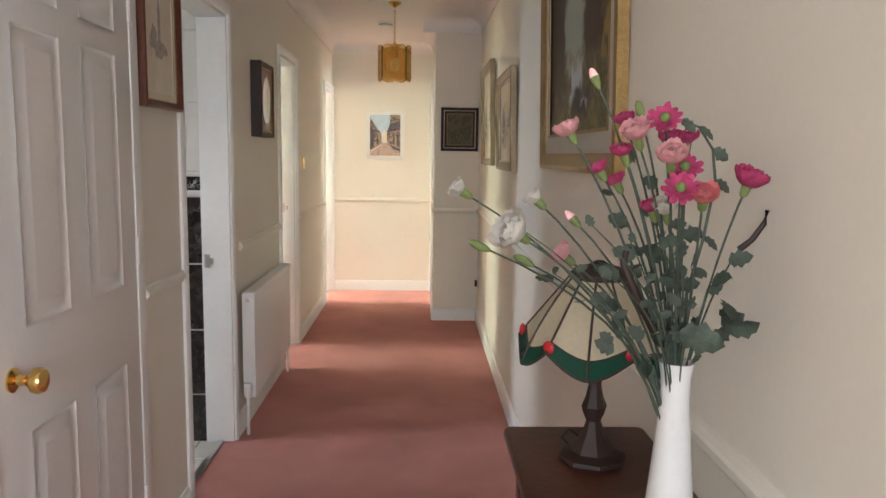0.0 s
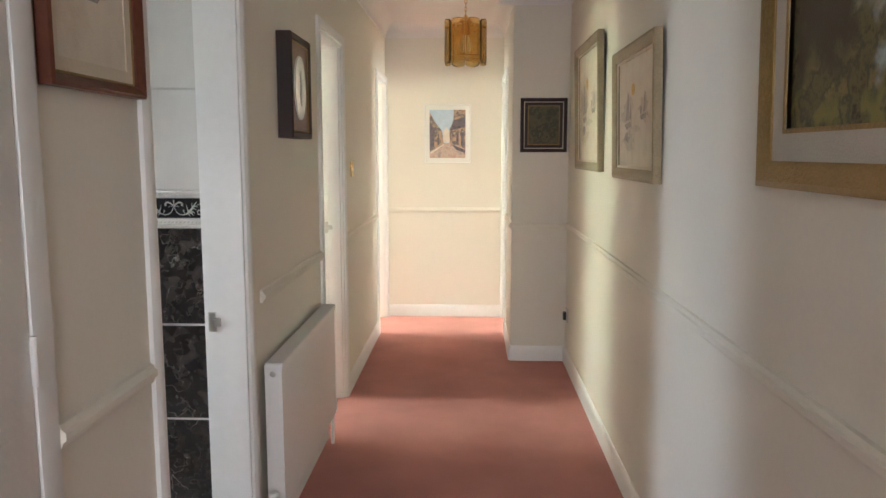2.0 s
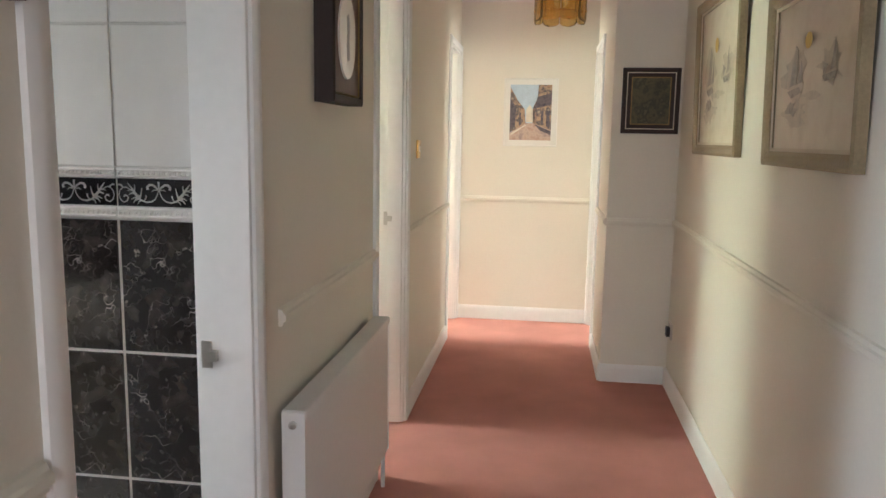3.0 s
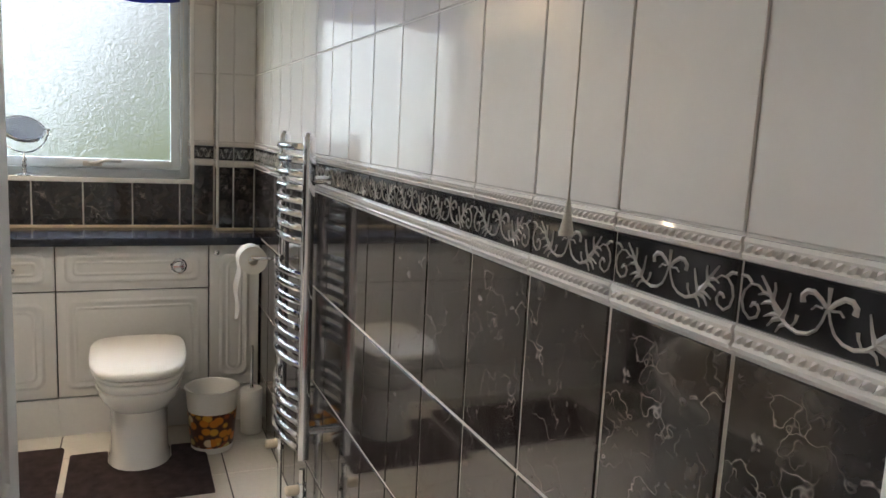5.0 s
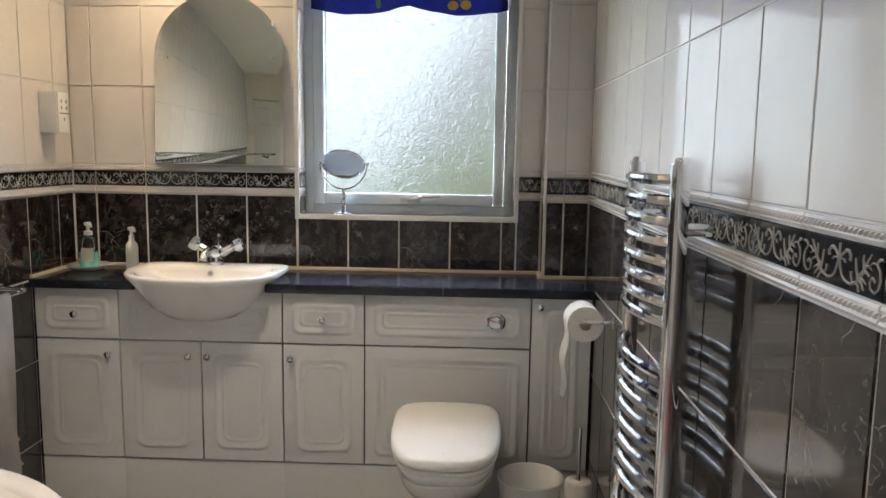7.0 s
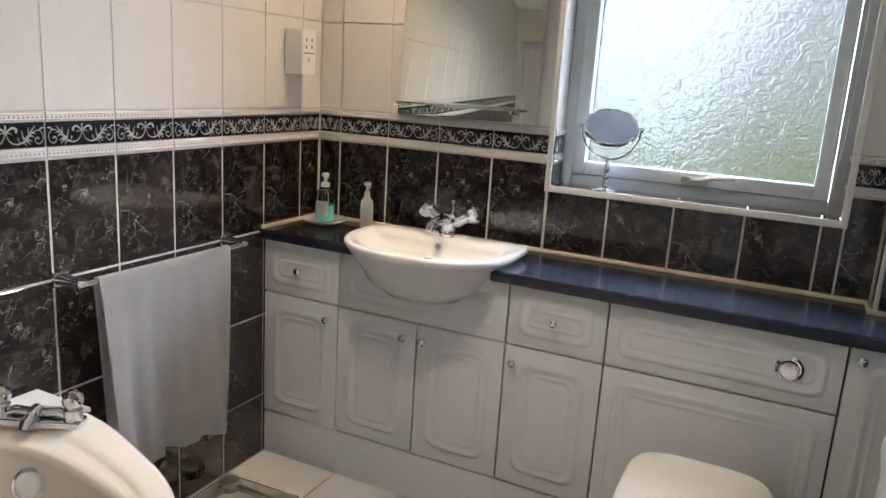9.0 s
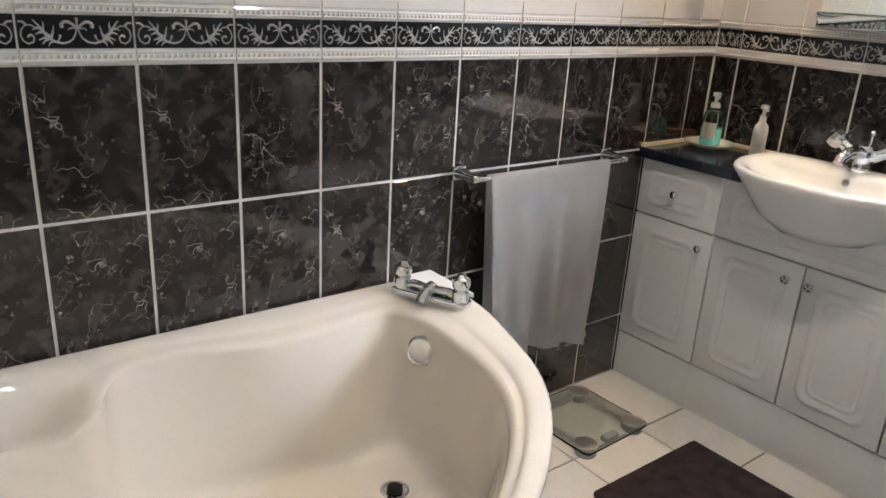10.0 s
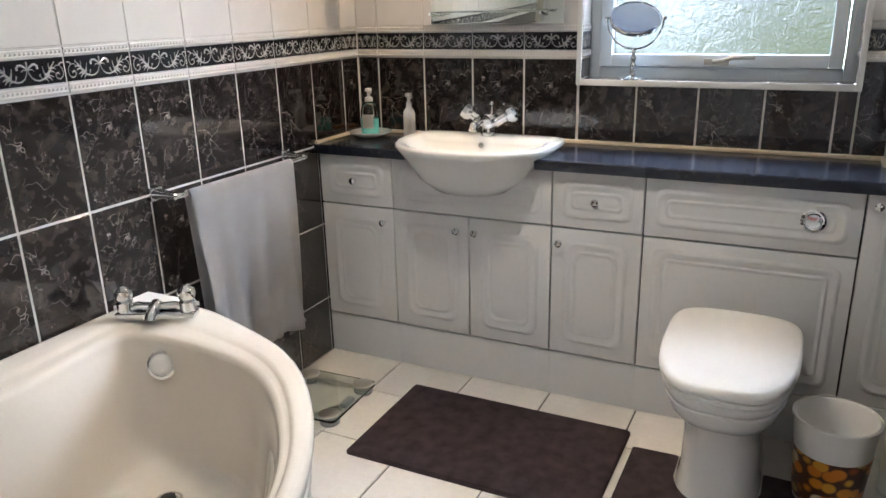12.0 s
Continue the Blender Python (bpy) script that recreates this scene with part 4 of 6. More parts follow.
    lathe(bm, [(0.028, 0.007), (0.029, 0.014), (0.026, 0.023), (0.016, 0.028), (0.004, 0.029)], (-0.556, -0.204, H - 0.082), 24, turn)
    part("overflow_knob", bm, M_PLASTIC, ring, "white turning knob", smooth=50)
    # mixer on the corner deck
    mx = thing("bath_mixer_tap", "chrome bath mixer tap with two knobs", "tap", Matrix.Translation((-2.142, -1.872, FZ + H - 0.001)) @ Matrix.Rotation(radians(-65), 4, "Z"))
    bm = bmesh.new()
    box(bm, -0.105, -0.024, 0, 0.105, 0.024, 0.020, 0.006, 3)
    part("base", bm, M_CHROME, mx)
    bm = bmesh.new()
    tube(bm, [(-0.085, 0, 0.02), (-0.05, 0, 0.034), (0, 0, 0.030), (0.05, 0, 0.034), (0.085, 0, 0.02)], 0.011, 12)
    part("bridge", bm, M_CHROME, mx)
    bm = bmesh.new()
    tube(bm, [(0, -0.006, 0.034), (0, 0.02, 0.030), (0, 0.045, 0.020), (0, 0.052, 0.010)], 0.017, 14, 0.85)
    part("spout", bm, M_CHROME, mx)
    for s in (-1, 1):
        bm = bmesh.new()
        lathe(bm, [(0.021, 0.015), (0.021, 0.045), (0.017, 0.05), (0.021, 0.056), (0.024, 0.066), (0.022, 0.078), (0.013, 0.083), (0.009, 0.09), (0.004, 0.092)], (s * 0.083, 0, 0), 20)
        part("knob", bm, M_CHROME, mx, "round chrome tap knob with a cap")
    c = thing("corner_tray", "small white plastic tray on the bath corner", "tray", Matrix.Translation((-2.225, -1.985, FZ + H + 0.001)))
    bm = bmesh.new()
    prism(bm, [(-0.02, -0.03), (0.10, -0.03), (0.04, 0.05), (-0.02, 0.16)], "z", 0.0, 0.012)
    part("tray", bm, M_PLASTIC, c)


bath()


def towel_rail():
    t = thing("heated_towel_rail", "chrome ladder towel radiator with bowed bars on the tiled wall", "towel radiator", Matrix.Translation((-2.075, 0, 0)))
    hw, z0, z1 = 0.18, 0.335, 1.29
    for s in (-1, 1):
        bm = bmesh.new()
        loft(bm, [[(s * hw + u, -0.065 + v, z) for u, v in rounded_rect(-0.019, -0.017, 0.019, 0.017, 0.012, 4)] for z in (z0, z1)])
        lathe(bm, [(0.012, 0), (0.012, 0.008), (0.008, 0.012)], (s * hw, -0.065, z1), 14)
        post = part("post", bm, M_CHROME, t, smooth=50)
        for z in (0.42, 1.17):
            bm = bmesh.new()
            tube(bm, [(s * hw, -0.05, z), (s * hw, -0.001, z)], 0.012, 12)
            part("wall_bracket", bm, M_CHROME, t)
        bm = bmesh.new()
        lathe(bm, [(0.009, 0.30), (0.009, 0.255), (0.014, 0.255), (0.014, 0.215), (0.008, 0.215), (0.008, FZ)], (s * hw, -0.065, 0), 14)
        part("valve", bm, M_CHROME, t)
        bm = bmesh.new()
        lathe(bm, [(0.013, 0), (0.016, 0.005), (0.016, 0.035), (0.012, 0.04)], (s * hw, -0.075, 0.235), 14, Matrix.Rotation(radians(90), 3, "X"))
        part("valve_cap", bm, M_CAULK, t, "cream plastic valve cap")
    z, k = z1 - 0.03, 0
    while z > z0 + 0.02:
        bm = bmesh.new()
        pts = []
        for i in range(11):
            u = -1 + 0.2 * i
            pts.append((u * hw, -0.070 - 0.037 * (1 - u * u), z))
        tube(bm, pts, 0.0115, 10)
        part("bar", bm, M_CHROME, t)
        k += 1
        z -= 0.0386 if k not in (8, 16) else 0.102


towel_rail()


def window():
    y0, y1, z0, z1 = WIN
    t = tagged(new("window_1"), "white plastic-framed window with obscured glass", kind="structure")
    xf = XW - 0.105
    def frame4(name, a, b, c, d, w, xa, xb, parent, m):
        for q in ((a, c, a + w, d), (b - w, c, b, d), (a + w, c, b - w, c + w), (a + w, d - w, b - w, d)):
            bm = bmesh.new()
            box(bm, xa, q[0], q[1], xb, q[2], q[3], 0.005)
            part(name, bm, m, parent)
    frame4("window_frame", y0, y1, z0, z1, 0.042, xf - 0.06, xf, t, M_UPVC)
    frame4("sash_frame", y0 + 0.044, y1 - 0.044, z0 + 0.044, z1 - 0.044, 0.042, xf - 0.05, xf + 0.012, t, M_UPVC)
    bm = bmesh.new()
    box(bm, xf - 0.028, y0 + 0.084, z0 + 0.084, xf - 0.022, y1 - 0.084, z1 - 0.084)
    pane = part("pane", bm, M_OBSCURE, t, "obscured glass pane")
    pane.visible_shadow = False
    bm = bmesh.new()
    hy = (y0 + y1) / 2 + 0.03
    box(bm, xf + 0.012, hy - 0.06, z0 + 0.052, xf + 0.024, hy + 0.02, z0 + 0.074, 0.004)
    tube(bm, [(xf + 0.03, hy - 0.03, z0 + 0.063), (xf + 0.042, hy, z0 + 0.066), (xf + 0.044, hy + 0.03, z0 + 0.08), (xf + 0.04, hy + 0.10, z0 + 0.08)], 0.008, 8)
    part("handle", bm, M_STEEL, t, "metal window handle")
    bm = bmesh.new()
    tube(bm, [(xf + 0.03, y1 - 0.03, 1.9), (xf + 0.03, y1 - 0.028, 1.3), (xf + 0.032, y1 - 0.04, 1.12), (xf + 0.03, y1 - 0.055, 1.2), (xf + 0.03, y1 - 0.05, 1.9)], 0.0012, 6)
    part("blind_cord", bm, M_PLASTIC, t)
    # tiled reveals
    bm = bmesh.new()
    box(bm, xf, y0 - 0.004, z0, XW - 0.003, y0 + 0.002, z1)
    part("reveal", bm, M_GROUT, t)
    bm = bmesh.new()
    box(bm, xf, y1 - 0.002, z0, XW - 0.003, y1 + 0.004, z1)
    part("reveal", bm, M_GROUT, t)
    k, a = 0, y0 + 0.006
    while a < y1 - 0.02:
        b = min(a + 0.2, y1 - 0.006)
        bm = bmesh.new()
        box(bm, xf, a + 0.001, z0 - 0.009, XW - 0.001, b - 0.002, z0 + 0.006, 0.0015)
        part("sill_tile", bm, M_TILEK, t)
        a = b
    for q in ((y0 - 0.012, z0 - 0.014, y0 + 0.006, z1), (y1 - 0.006, z0 - 0.014, y1 + 0.012, z1), (y0 + 0.006, z0 - 0.014, y1 - 0.006, z0 + 0.007)):
        bm = bmesh.new()
        box(bm, XW - 0.002, q[0], q[1], XW + 0.006, q[2], q[3], 0.002)
        part("edge_trim", bm, M_PLASTIC, t, "white tile edge trim")


window()


def valance():
    y0, y1 = WIN[0] + 0.045, WIN[1] - 0.045
    t = thing("window_valance", "blue printed fabric valance with a scalloped hem", "valance", Matrix.Translation((XW - 0.06, 0, 0)))
    bm = bmesh.new()
    n, rows = 72, 6
    grid = []
    for i in range(n + 1):
        u = i / n
        low = 1.838 + 0.028 * (1 - abs(math.sin(2 * math.pi * u))) - 0.03 * abs(u - 0.5)
        wave = 0.008 * math.sin(u * 31) + 0.004 * math.sin(u * 57 + 1)
        grid.append([(wave * (1 - r / rows) - 0.0, y0 + (y1 - y0) * u, low + (2.05 - low) * r / rows) for r in range(rows + 1)])
    loft(bm, grid, False, False, closed=False)
    bmesh.ops.solidify(bm, geom=bm.faces[:], thickness=0.003)
    part("cloth", bm, M_BLUE, t, smooth=60)
    def spot(name, y, z, ry, rz, m):
        bm = bmesh.new()
        bmesh.ops.create_icosphere(bm, subdivisions=2, radius=1, matrix=Matrix.Translation((0.010, y, z)) @ Matrix.Diagonal((0.002, ry, rz, 1)))
        part(name, bm, m, t)
    for y, z in ((-0.53, 1.865), (-0.48, 1.868), (-0.95, 1.93), (-0.70, 1.95)):
        spot("printed_fruit", y, z, 0.022, 0.018, M_YELLOW)
    for y, z in ((-0.82, 1.87), (-0.83, 1.90), (-0.60, 1.93), (-0.50, 1.90)):
        spot("printed_leaf", y, z, 0.010, 0.020, M_GREENP)
    bm = bmesh.new()
    tube(bm, [(0.0, WIN[0] + 0.006, 2.052), (0.0, WIN[1] - 0.006, 2.052)], 0.007, 10)
    part("rail", bm, M_PLASTIC, t)


valance()


def wall_mirror():
    y0, y1, z0, zs, z1 = -1.680, -1.178, 1.242, 1.655, 1.895
    t = thing("wall_mirror", "frameless arched wall mirror above the basin", "mirror", Matrix.Translation((XW + 0.042, (y0 + y1) / 2, z0)) @ Matrix.Rotation(radians(-3.6), 4, "Y"))
    h = (y1 - y0) / 2
    def outline(g):
        pts = [(-h + g, g), (h - g, g)]
        for k in range(25):
            a = math.pi * k / 24
            pts.append(((h - g) * math.cos(a), zs - z0 + (z1 - zs - g) * math.sin(a)))
        return pts
    bm = bmesh.new()
    loft(bm, [[(x, u, v) for u, v in outline(g)] for g, x in ((0, 0.001), (0, 0.0055), (0.006, 0.007))])
    part("glass", bm, M_MIRROR, t, smooth=20)
    for y in (-h + 0.045, h - 0.045):
        bm = bmesh.new()
        lathe(bm, [(0.009, 0.006), (0.009, 0.010), (0.006, 0.013)], (0, y, 0.41), 14, Matrix.Rotation(radians(90), 3, "Y"))
        part("mirror_screw", bm, M_CHROME, t)
    s = thing("glass_shelf", "narrow clear glass shelf on chrome brackets", "shelf", Matrix.Translation((XW, (y0 + y1) / 2, 1.283)))
    bm = bmesh.new()
    box(bm, 0.012, -h + 0.03, -0.003, 0.115, h - 0.03, 0.003, 0.001)
    part("shelf_glass", bm, M_GLASS, s).visible_shadow = False
    for y in (-h + 0.03, h - 0.06):
        bm = bmesh.new()
        box(bm, 0.0075, y - 0.012, -0.016, 0.014, y + 0.012, 0.012, 0.002)
        tube(bm, [(0.012, y, -0.008), (0.06, y, -0.012), (0.118, y, -0.006)], 0.006, 10, 0.8)
        part("bracket", bm, M_CHROME, s)


wall_mirror()


def vanity_mirror():
    t = thing("vanity_mirror", "small round chrome swivel mirror on the window sill", "mirror", Matrix.Translation((XW - 0.045, -0.957, WIN[2] + 0.006)))
    bm = bmesh.new()
    lathe(bm, [(0.05, 0), (0.05, 0.004), (0.035, 0.010), (0.012, 0.016), (0.008, 0.022), (0.011, 0.028), (0.007, 0.034), (0.011, 0.046), (0.007, 0.056), (0.011, 0.068), (0.006, 0.078), (0.006, 0.10)], (0, 0, 0), 24)
    part("stand", bm, M_CHROME, t)
    bm = bmesh.new()
    pts = [(0, 0.094 * math.sin(a), 0.198 - 0.098 * math.cos(a)) for a in [radians(d) for d in range(-92, 93, 8)]]
    tube(bm, pts, 0.0035, 8)
    part("yoke", bm, M_CHROME, t)
    turn = Matrix.Rotation(radians(18), 3, "Z") @ Matrix.Rotation(radians(38), 3, "Y")
    bm = bmesh.new()
    lathe(bm, [(0.080, -0.007), (0.086, -0.006), (0.087, 0.0), (0.086, 0.006), (0.080, 0.007), (0.079, 0.004), (0.01, 0.004)], (0, 0, 0.20), 36, turn)
    part("mirror_disc", bm, M_CHROME, t, smooth=30)
    for s in (-1, 1):
        bm = bmesh.new()
        lathe(bm, [(0.004, 0), (0.007, 0.004), (0.007, 0.010), (0.003, 0.014)], (0, s * 0.090, 0.20), 12, Matrix.Rotation(radians(-90 * s), 3, "X"))
        part("pivot", bm, M_CHROME, t)


vanity_mirror()


def socket_box():
    t = thing("shaver_socket", "white shaver socket box on the tiled wall", "socket", Matrix.Translation((-3.272, YS, 1.352)))
    bm = bmesh.new()
    box(bm, -0.038, 0.001, 0, 0.038, 0.068, 0.15, 0.004, 3)
    part("box", bm, M_PLASTIC, t)
    bm = bmesh.new()
    box(bm, -0.038, 0.0685, 0.002, 0.038, 0.074, 0.148, 0.002)
    plate = part("face_plate", bm, M_PLASTIC, t)
    for x, z in ((-0.016, 0.115), (0.016, 0.115), (-0.016, 0.092), (0.016, 0.092), (0.0, 0.05)):
        bm = bmesh.new()
        box(bm, x - 0.004, 0.0742, z - 0.006, x + 0.004, 0.0748, z + 0.006)
        part("outlet_slot", bm, M_GREY, plate)
    bm = bmesh.new()
    box(bm, -0.03, 0.0742, 0.069, 0.03, 0.0746, 0.074)
    part("printed_line", bm, M_GREY, plate)


socket_box()


def towel_and_bar():
    yb = YS + 0.078
    t = thing("towel_bar", "chrome towel bar on the black tiled wall", "towel rail")
    bm = bmesh.new()
    tube(bm, [(-2.335, yb, 0.815), (-2.945, yb, 0.815)], 0.0075, 14)
    part("bar", bm, M_CHROME, t)
    for x in (-2.335, -2.93):
        bm = bmesh.new()
        box(bm, x - 0.022, YS + 0.0005, 0.80, x + 0.022, YS + 0.012, 0.84, 0.004)
        loft(bm, [[(x + u, y, 0.82 + v) for u, v in rounded_rect(-w, -h, w, h, min(w, h) * 0.7, 3)] for y, w, h in ((YS + 0.010, 0.020, 0.016), (YS + 0.05, 0.015, 0.010), (yb + 0.012, 0.014, 0.010), (yb + 0.018, 0.008, 0.006))])
        part("bracket", bm, M_CHROME, t)
    tw = thing("bath_towel", "white terry towel folded over the chrome bar", "towel")
    n, prof = 36, []
    for k in range(15):
        prof.append((0.013, 0.245 + (0.80 - 0.245) * k / 14))
    for k in range(1, 8):
        a = math.pi * k / 8
        prof.append((0.013 * math.cos(a), 0.812 + 0.014 * math.sin(a)))
    for k in range(15):
        prof.append((-0.013, 0.80 - (0.80 - 0.29) * k / 14))
    bm = bmesh.new()
    rows = []
    def cloth(u, o, z):
        drop = (0.815 - z) / 0.57
        wav = drop * (0.020 * math.sin(u * 9 + 0.5) + 0.019 * math.sin(u * 23 + z * 3) + 0.009 * math.sin(u * 41 - z * 4))
        return (-2.385 - 0.478 * u - 0.045 * drop * (0.5 - u) - 0.012 * drop, yb + o * (1 + 0.5 * drop) + (wav if o > 0 else wav * 0.3), z + (0.008 * math.sin(u * 7) if z < 0.3 else 0))
    for i in range(n + 1):
        u = i / n
        rows.append([cloth(u, o, z) for o, z in prof])
    loft(bm, rows, False, False, closed=False)
    bmesh.ops.solidify(bm, geom=bm.faces[:], thickness=0.007)
    part("towel_cloth", bm, M_TOWEL, tw, smooth=70)
    for z0, z1 in ((0.272, 0.279), (0.352, 0.359)):
        bm = bmesh.new()
        loft(bm, [[Vector(cloth(0.02 + 0.96 * i / 36, 0.013, z)) + Vector((0, out, 0)) for z, out in ((z0, 0.0045), ((z0 + z1) / 2, 0.0072), (z1, 0.0045))] for i in range(37)], False, False, closed=False)
        part("woven_border", bm, M_TOWEL, tw, smooth=70)
    bm = bmesh.new()
    box(bm, -2.802, yb + 0.018, 0.222, -2.752, yb + 0.022, 0.252, 0.001)
    part("care_tag", bm, M_GREY, tw, "grey fabric care tag")


towel_and_bar()


def bath_mats():
    def mat_mesh(name, label, outline):
        bm = bmesh.new()
        prism(bm, outline, "z", FZ + 0.004, FZ + 0.018)
        bmesh.ops.bevel(bm, geom=[e for e in bm.edges if abs(e.verts[0].co.z - e.verts[1].co.z) < 1e-6 and e.verts[0].co.z > FZ + 0.01], offset=0.005, segments=2, affect="EDGES")
        return tagged(link(name, bm, M_MAT, 50), label, "bath mat")
    mat_mesh("bath_mat", "dark aubergine pile bath mat on the tiled floor", rounded_rect(-2.985, -1.573, -2.515, -0.79, 0.012, 3))
    cy, w, pts = -0.51, 0.118, []
    pts = [(-2.45, -0.765), (-2.45, -0.26), (-2.90, -0.26), (-2.905, cy + w)]
    for k in range(0, 13):
        a = radians(90 - 15 * k)
        pts.append((-2.80 + 0.125 * max(0, math.cos(a)), cy + w * math.sin(a)))
    pts += [(-2.905, cy - w), (-2.90, -0.765)]
    mat_mesh("pedestal_mat", "dark aubergine pedestal mat cut out round the toilet", pts)


bath_mats()


def bin_and_brush():
    t = thing("waste_bin", "white round waste bin with an orange fruit print", "waste bin", Matrix.Translation((-2.862, -0.232, FZ + 0.004)) @ Matrix.Diagonal((1.08, 1.08, 0.9, 1)))
    bm = bmesh.new()
    lathe(bm, [(0.072, 0), (0.076, 0.004), (0.096, 0.285), (0.101, 0.288), (0.101, 0.296), (0.094, 0.296), (0.090, 0.29), (0.072, 0.012), (0.01, 0.010)], seg=36)
    part("bucket", bm, M_PLASTIC, t, smooth=50)
    bm = bmesh.new()
    lathe(bm, [(0.0785, 0.030), (0.0796, 0.0305), (0.0908, 0.190), (0.0896, 0.1905)], seg=36, cap0=False, cap1=False)
    part("printed_band", bm, M_FRUIT, t, "orange and brown fruit print band", smooth=50)
    b = thing("toilet_brush", "toilet brush in a white holder with a chrome handle", "toilet brush", Matrix.Translation((-2.985, -0.055, FZ + 0.004)))
    bm = bmesh.new()
    lathe(bm, [(0.042, 0), (0.046, 0.004), (0.047, 0.192), (0.043, 0.200), (0.014, 0.203)], seg=24)
    part("holder", bm, M_PLASTIC, b, smooth=50)
    bm = bmesh.new()
    lathe(bm, [(0.010, 0.202), (0.0065, 0.212), (0.0065, 0.385), (0.004, 0.392)], seg=14)
    part("handle", bm, M_CHROME, b)


bin_and_brush()


def toilet_roll():
    x, y, z = -2.83, -0.085, 0.795
    t = thing("toilet_roll_holder", "chrome toilet roll holder on the tiled wall", "roll holder")
    bm = bmesh.new()
    lathe(bm, [(0.020, 0), (0.020, 0.005), (0.010, 0.009)], (x + 0.075, -0.0005, z), 18, Matrix.Rotation(radians(90), 3, "X"))
    tube(bm, [(x + 0.075, -0.004, z), (x + 0.075, y + 0.01, z), (x + 0.07, y, z), (x + 0.058, y, z), (x - 0.055, y, z)], 0.0065, 10)
    part("arm", bm, M_CHROME, t)
    r = thing("toilet_roll", "half-used white toilet roll with its end hanging", "toilet roll")
    bm = bmesh.new()
    turn = Matrix.Rotation(radians(90), 3, "Y")
    lathe(bm, [(0.020, -0.05), (0.056, -0.05), (0.056, 0.05), (0.020, 0.05), (0.020, -0.05)], (x, y, z - 0.013), 32, turn, False, False)
    part("paper", bm, M_PAPER, r, smooth=40)
    bm = bmesh.new()
    lathe(bm, [(0.0185, -0.0495), (0.0198, -0.0495), (0.0198, 0.0495), (0.0185, 0.0495), (0.0185, -0.0495)], (x, y, z - 0.013), 24, turn, False, False)
    part("core", bm, M_CAULK, r, "brown card core")
    bm = bmesh.new()
    rows = []
    for k in range(14):
        zz = z - 0.01 - 0.235 * k / 13
        rows.append([(x + 0.05 - 0.1 * i / 6, y - 0.0575 + 0.006 * math.sin(k * 0.7) + 0.004 * math.sin(i * 1.3 + k * 0.3) - (0.012 * (1 - k / 13)) * 0, zz - (0.03 * i / 6 if k == 13 else 0)) for i in range(7)])
    loft(bm, rows, False, False, closed=False)
    bmesh.ops.solidify(bm, geom=bm.faces[:], thickness=0.0008)
    part("loose_sheet", bm, M_PAPER, r, smooth=60)


toilet_roll()


def pull_cord():
    t = thing("light_pull_cord", "light pull cord with a pale turned toggle", "pull cord", Matrix.Translation((-0.55, -0.05, 1.202)))
    bm = bmesh.new()
    lathe(bm, [(0.008, 0), (0.009, 0.003), (0.005, 0.024), (0.003, 0.040), (0.002, 0.044)], seg=16)
    part("toggle", bm, M_LINEN, t)
    bm = bmesh.new()
    tube(bm, [(0, 0, 0.042), (0, 0, CZ - 1.215 - 0.02)], 0.0013, 6)
    part("cord", bm, M_LINEN, t)
    bm = bmesh.new()
    lathe(bm, [(0.038, CZ - 1.216), (0.038, CZ - 1.24), (0.028, CZ - 1.25)], seg=24)
    part("ceiling_switch", bm, M_PLASTIC, t)


pull_cord()


def scales():
    t = thing("bathroom_scales", "square glass bathroom scales with round metal pads", "scales", Matrix.Translation((-2.755, -1.835, FZ + 0.004)) @ Matrix.Rotation(radians(2), 4, "Z"))
    bm = bmesh.new()
    loft(bm, [[(x, y, z) for x, y in rounded_rect(-0.15, -0.15, 0.15, 0.15, 0.02, 4)] for z in (0.024, 0.032)])
    part("glass_platform", bm, M_GLASS, t).visible_shadow = False
    for sx in (-1, 1):
        for sy in (-1, 1):
            bm = bmesh.new()
            lathe(bm, [(0.030, 0.0), (0.034, 0.004), (0.034, 0.023), (0.020, 0.0235)], (sx * 0.112, sy * 0.112, 0), 24)
            foot = part("foot", bm, M_GREY, t)
            bm = bmesh.new()
            lathe(bm, [(0.036, 0.0325), (0.036, 0.038), (0.030, 0.041), (0.01, 0.0415)], (sx * 0.112, sy * 0.112, 0), 24)
            part("pad", bm, M_STEEL, t, "round brushed metal pad")
    bm = bmesh.new()
    for b in ((-0.118, -0.09, -0.106, 0.09), (0.106, -0.09, 0.118, 0.09), (-0.09, -0.118, 0.09, -0.106)):
        box(bm, b[0], b[1], 0.006, b[2], b[3], 0.0235, 0.002)
    part("sensor_frame", bm, M_STEEL, t)
    bm = bmesh.new()
    box(bm, -0.03, 0.10, 0.008, 0.03, 0.125, 0.0235, 0.002)
    part("display", bm, M_GREY, t)


scales()


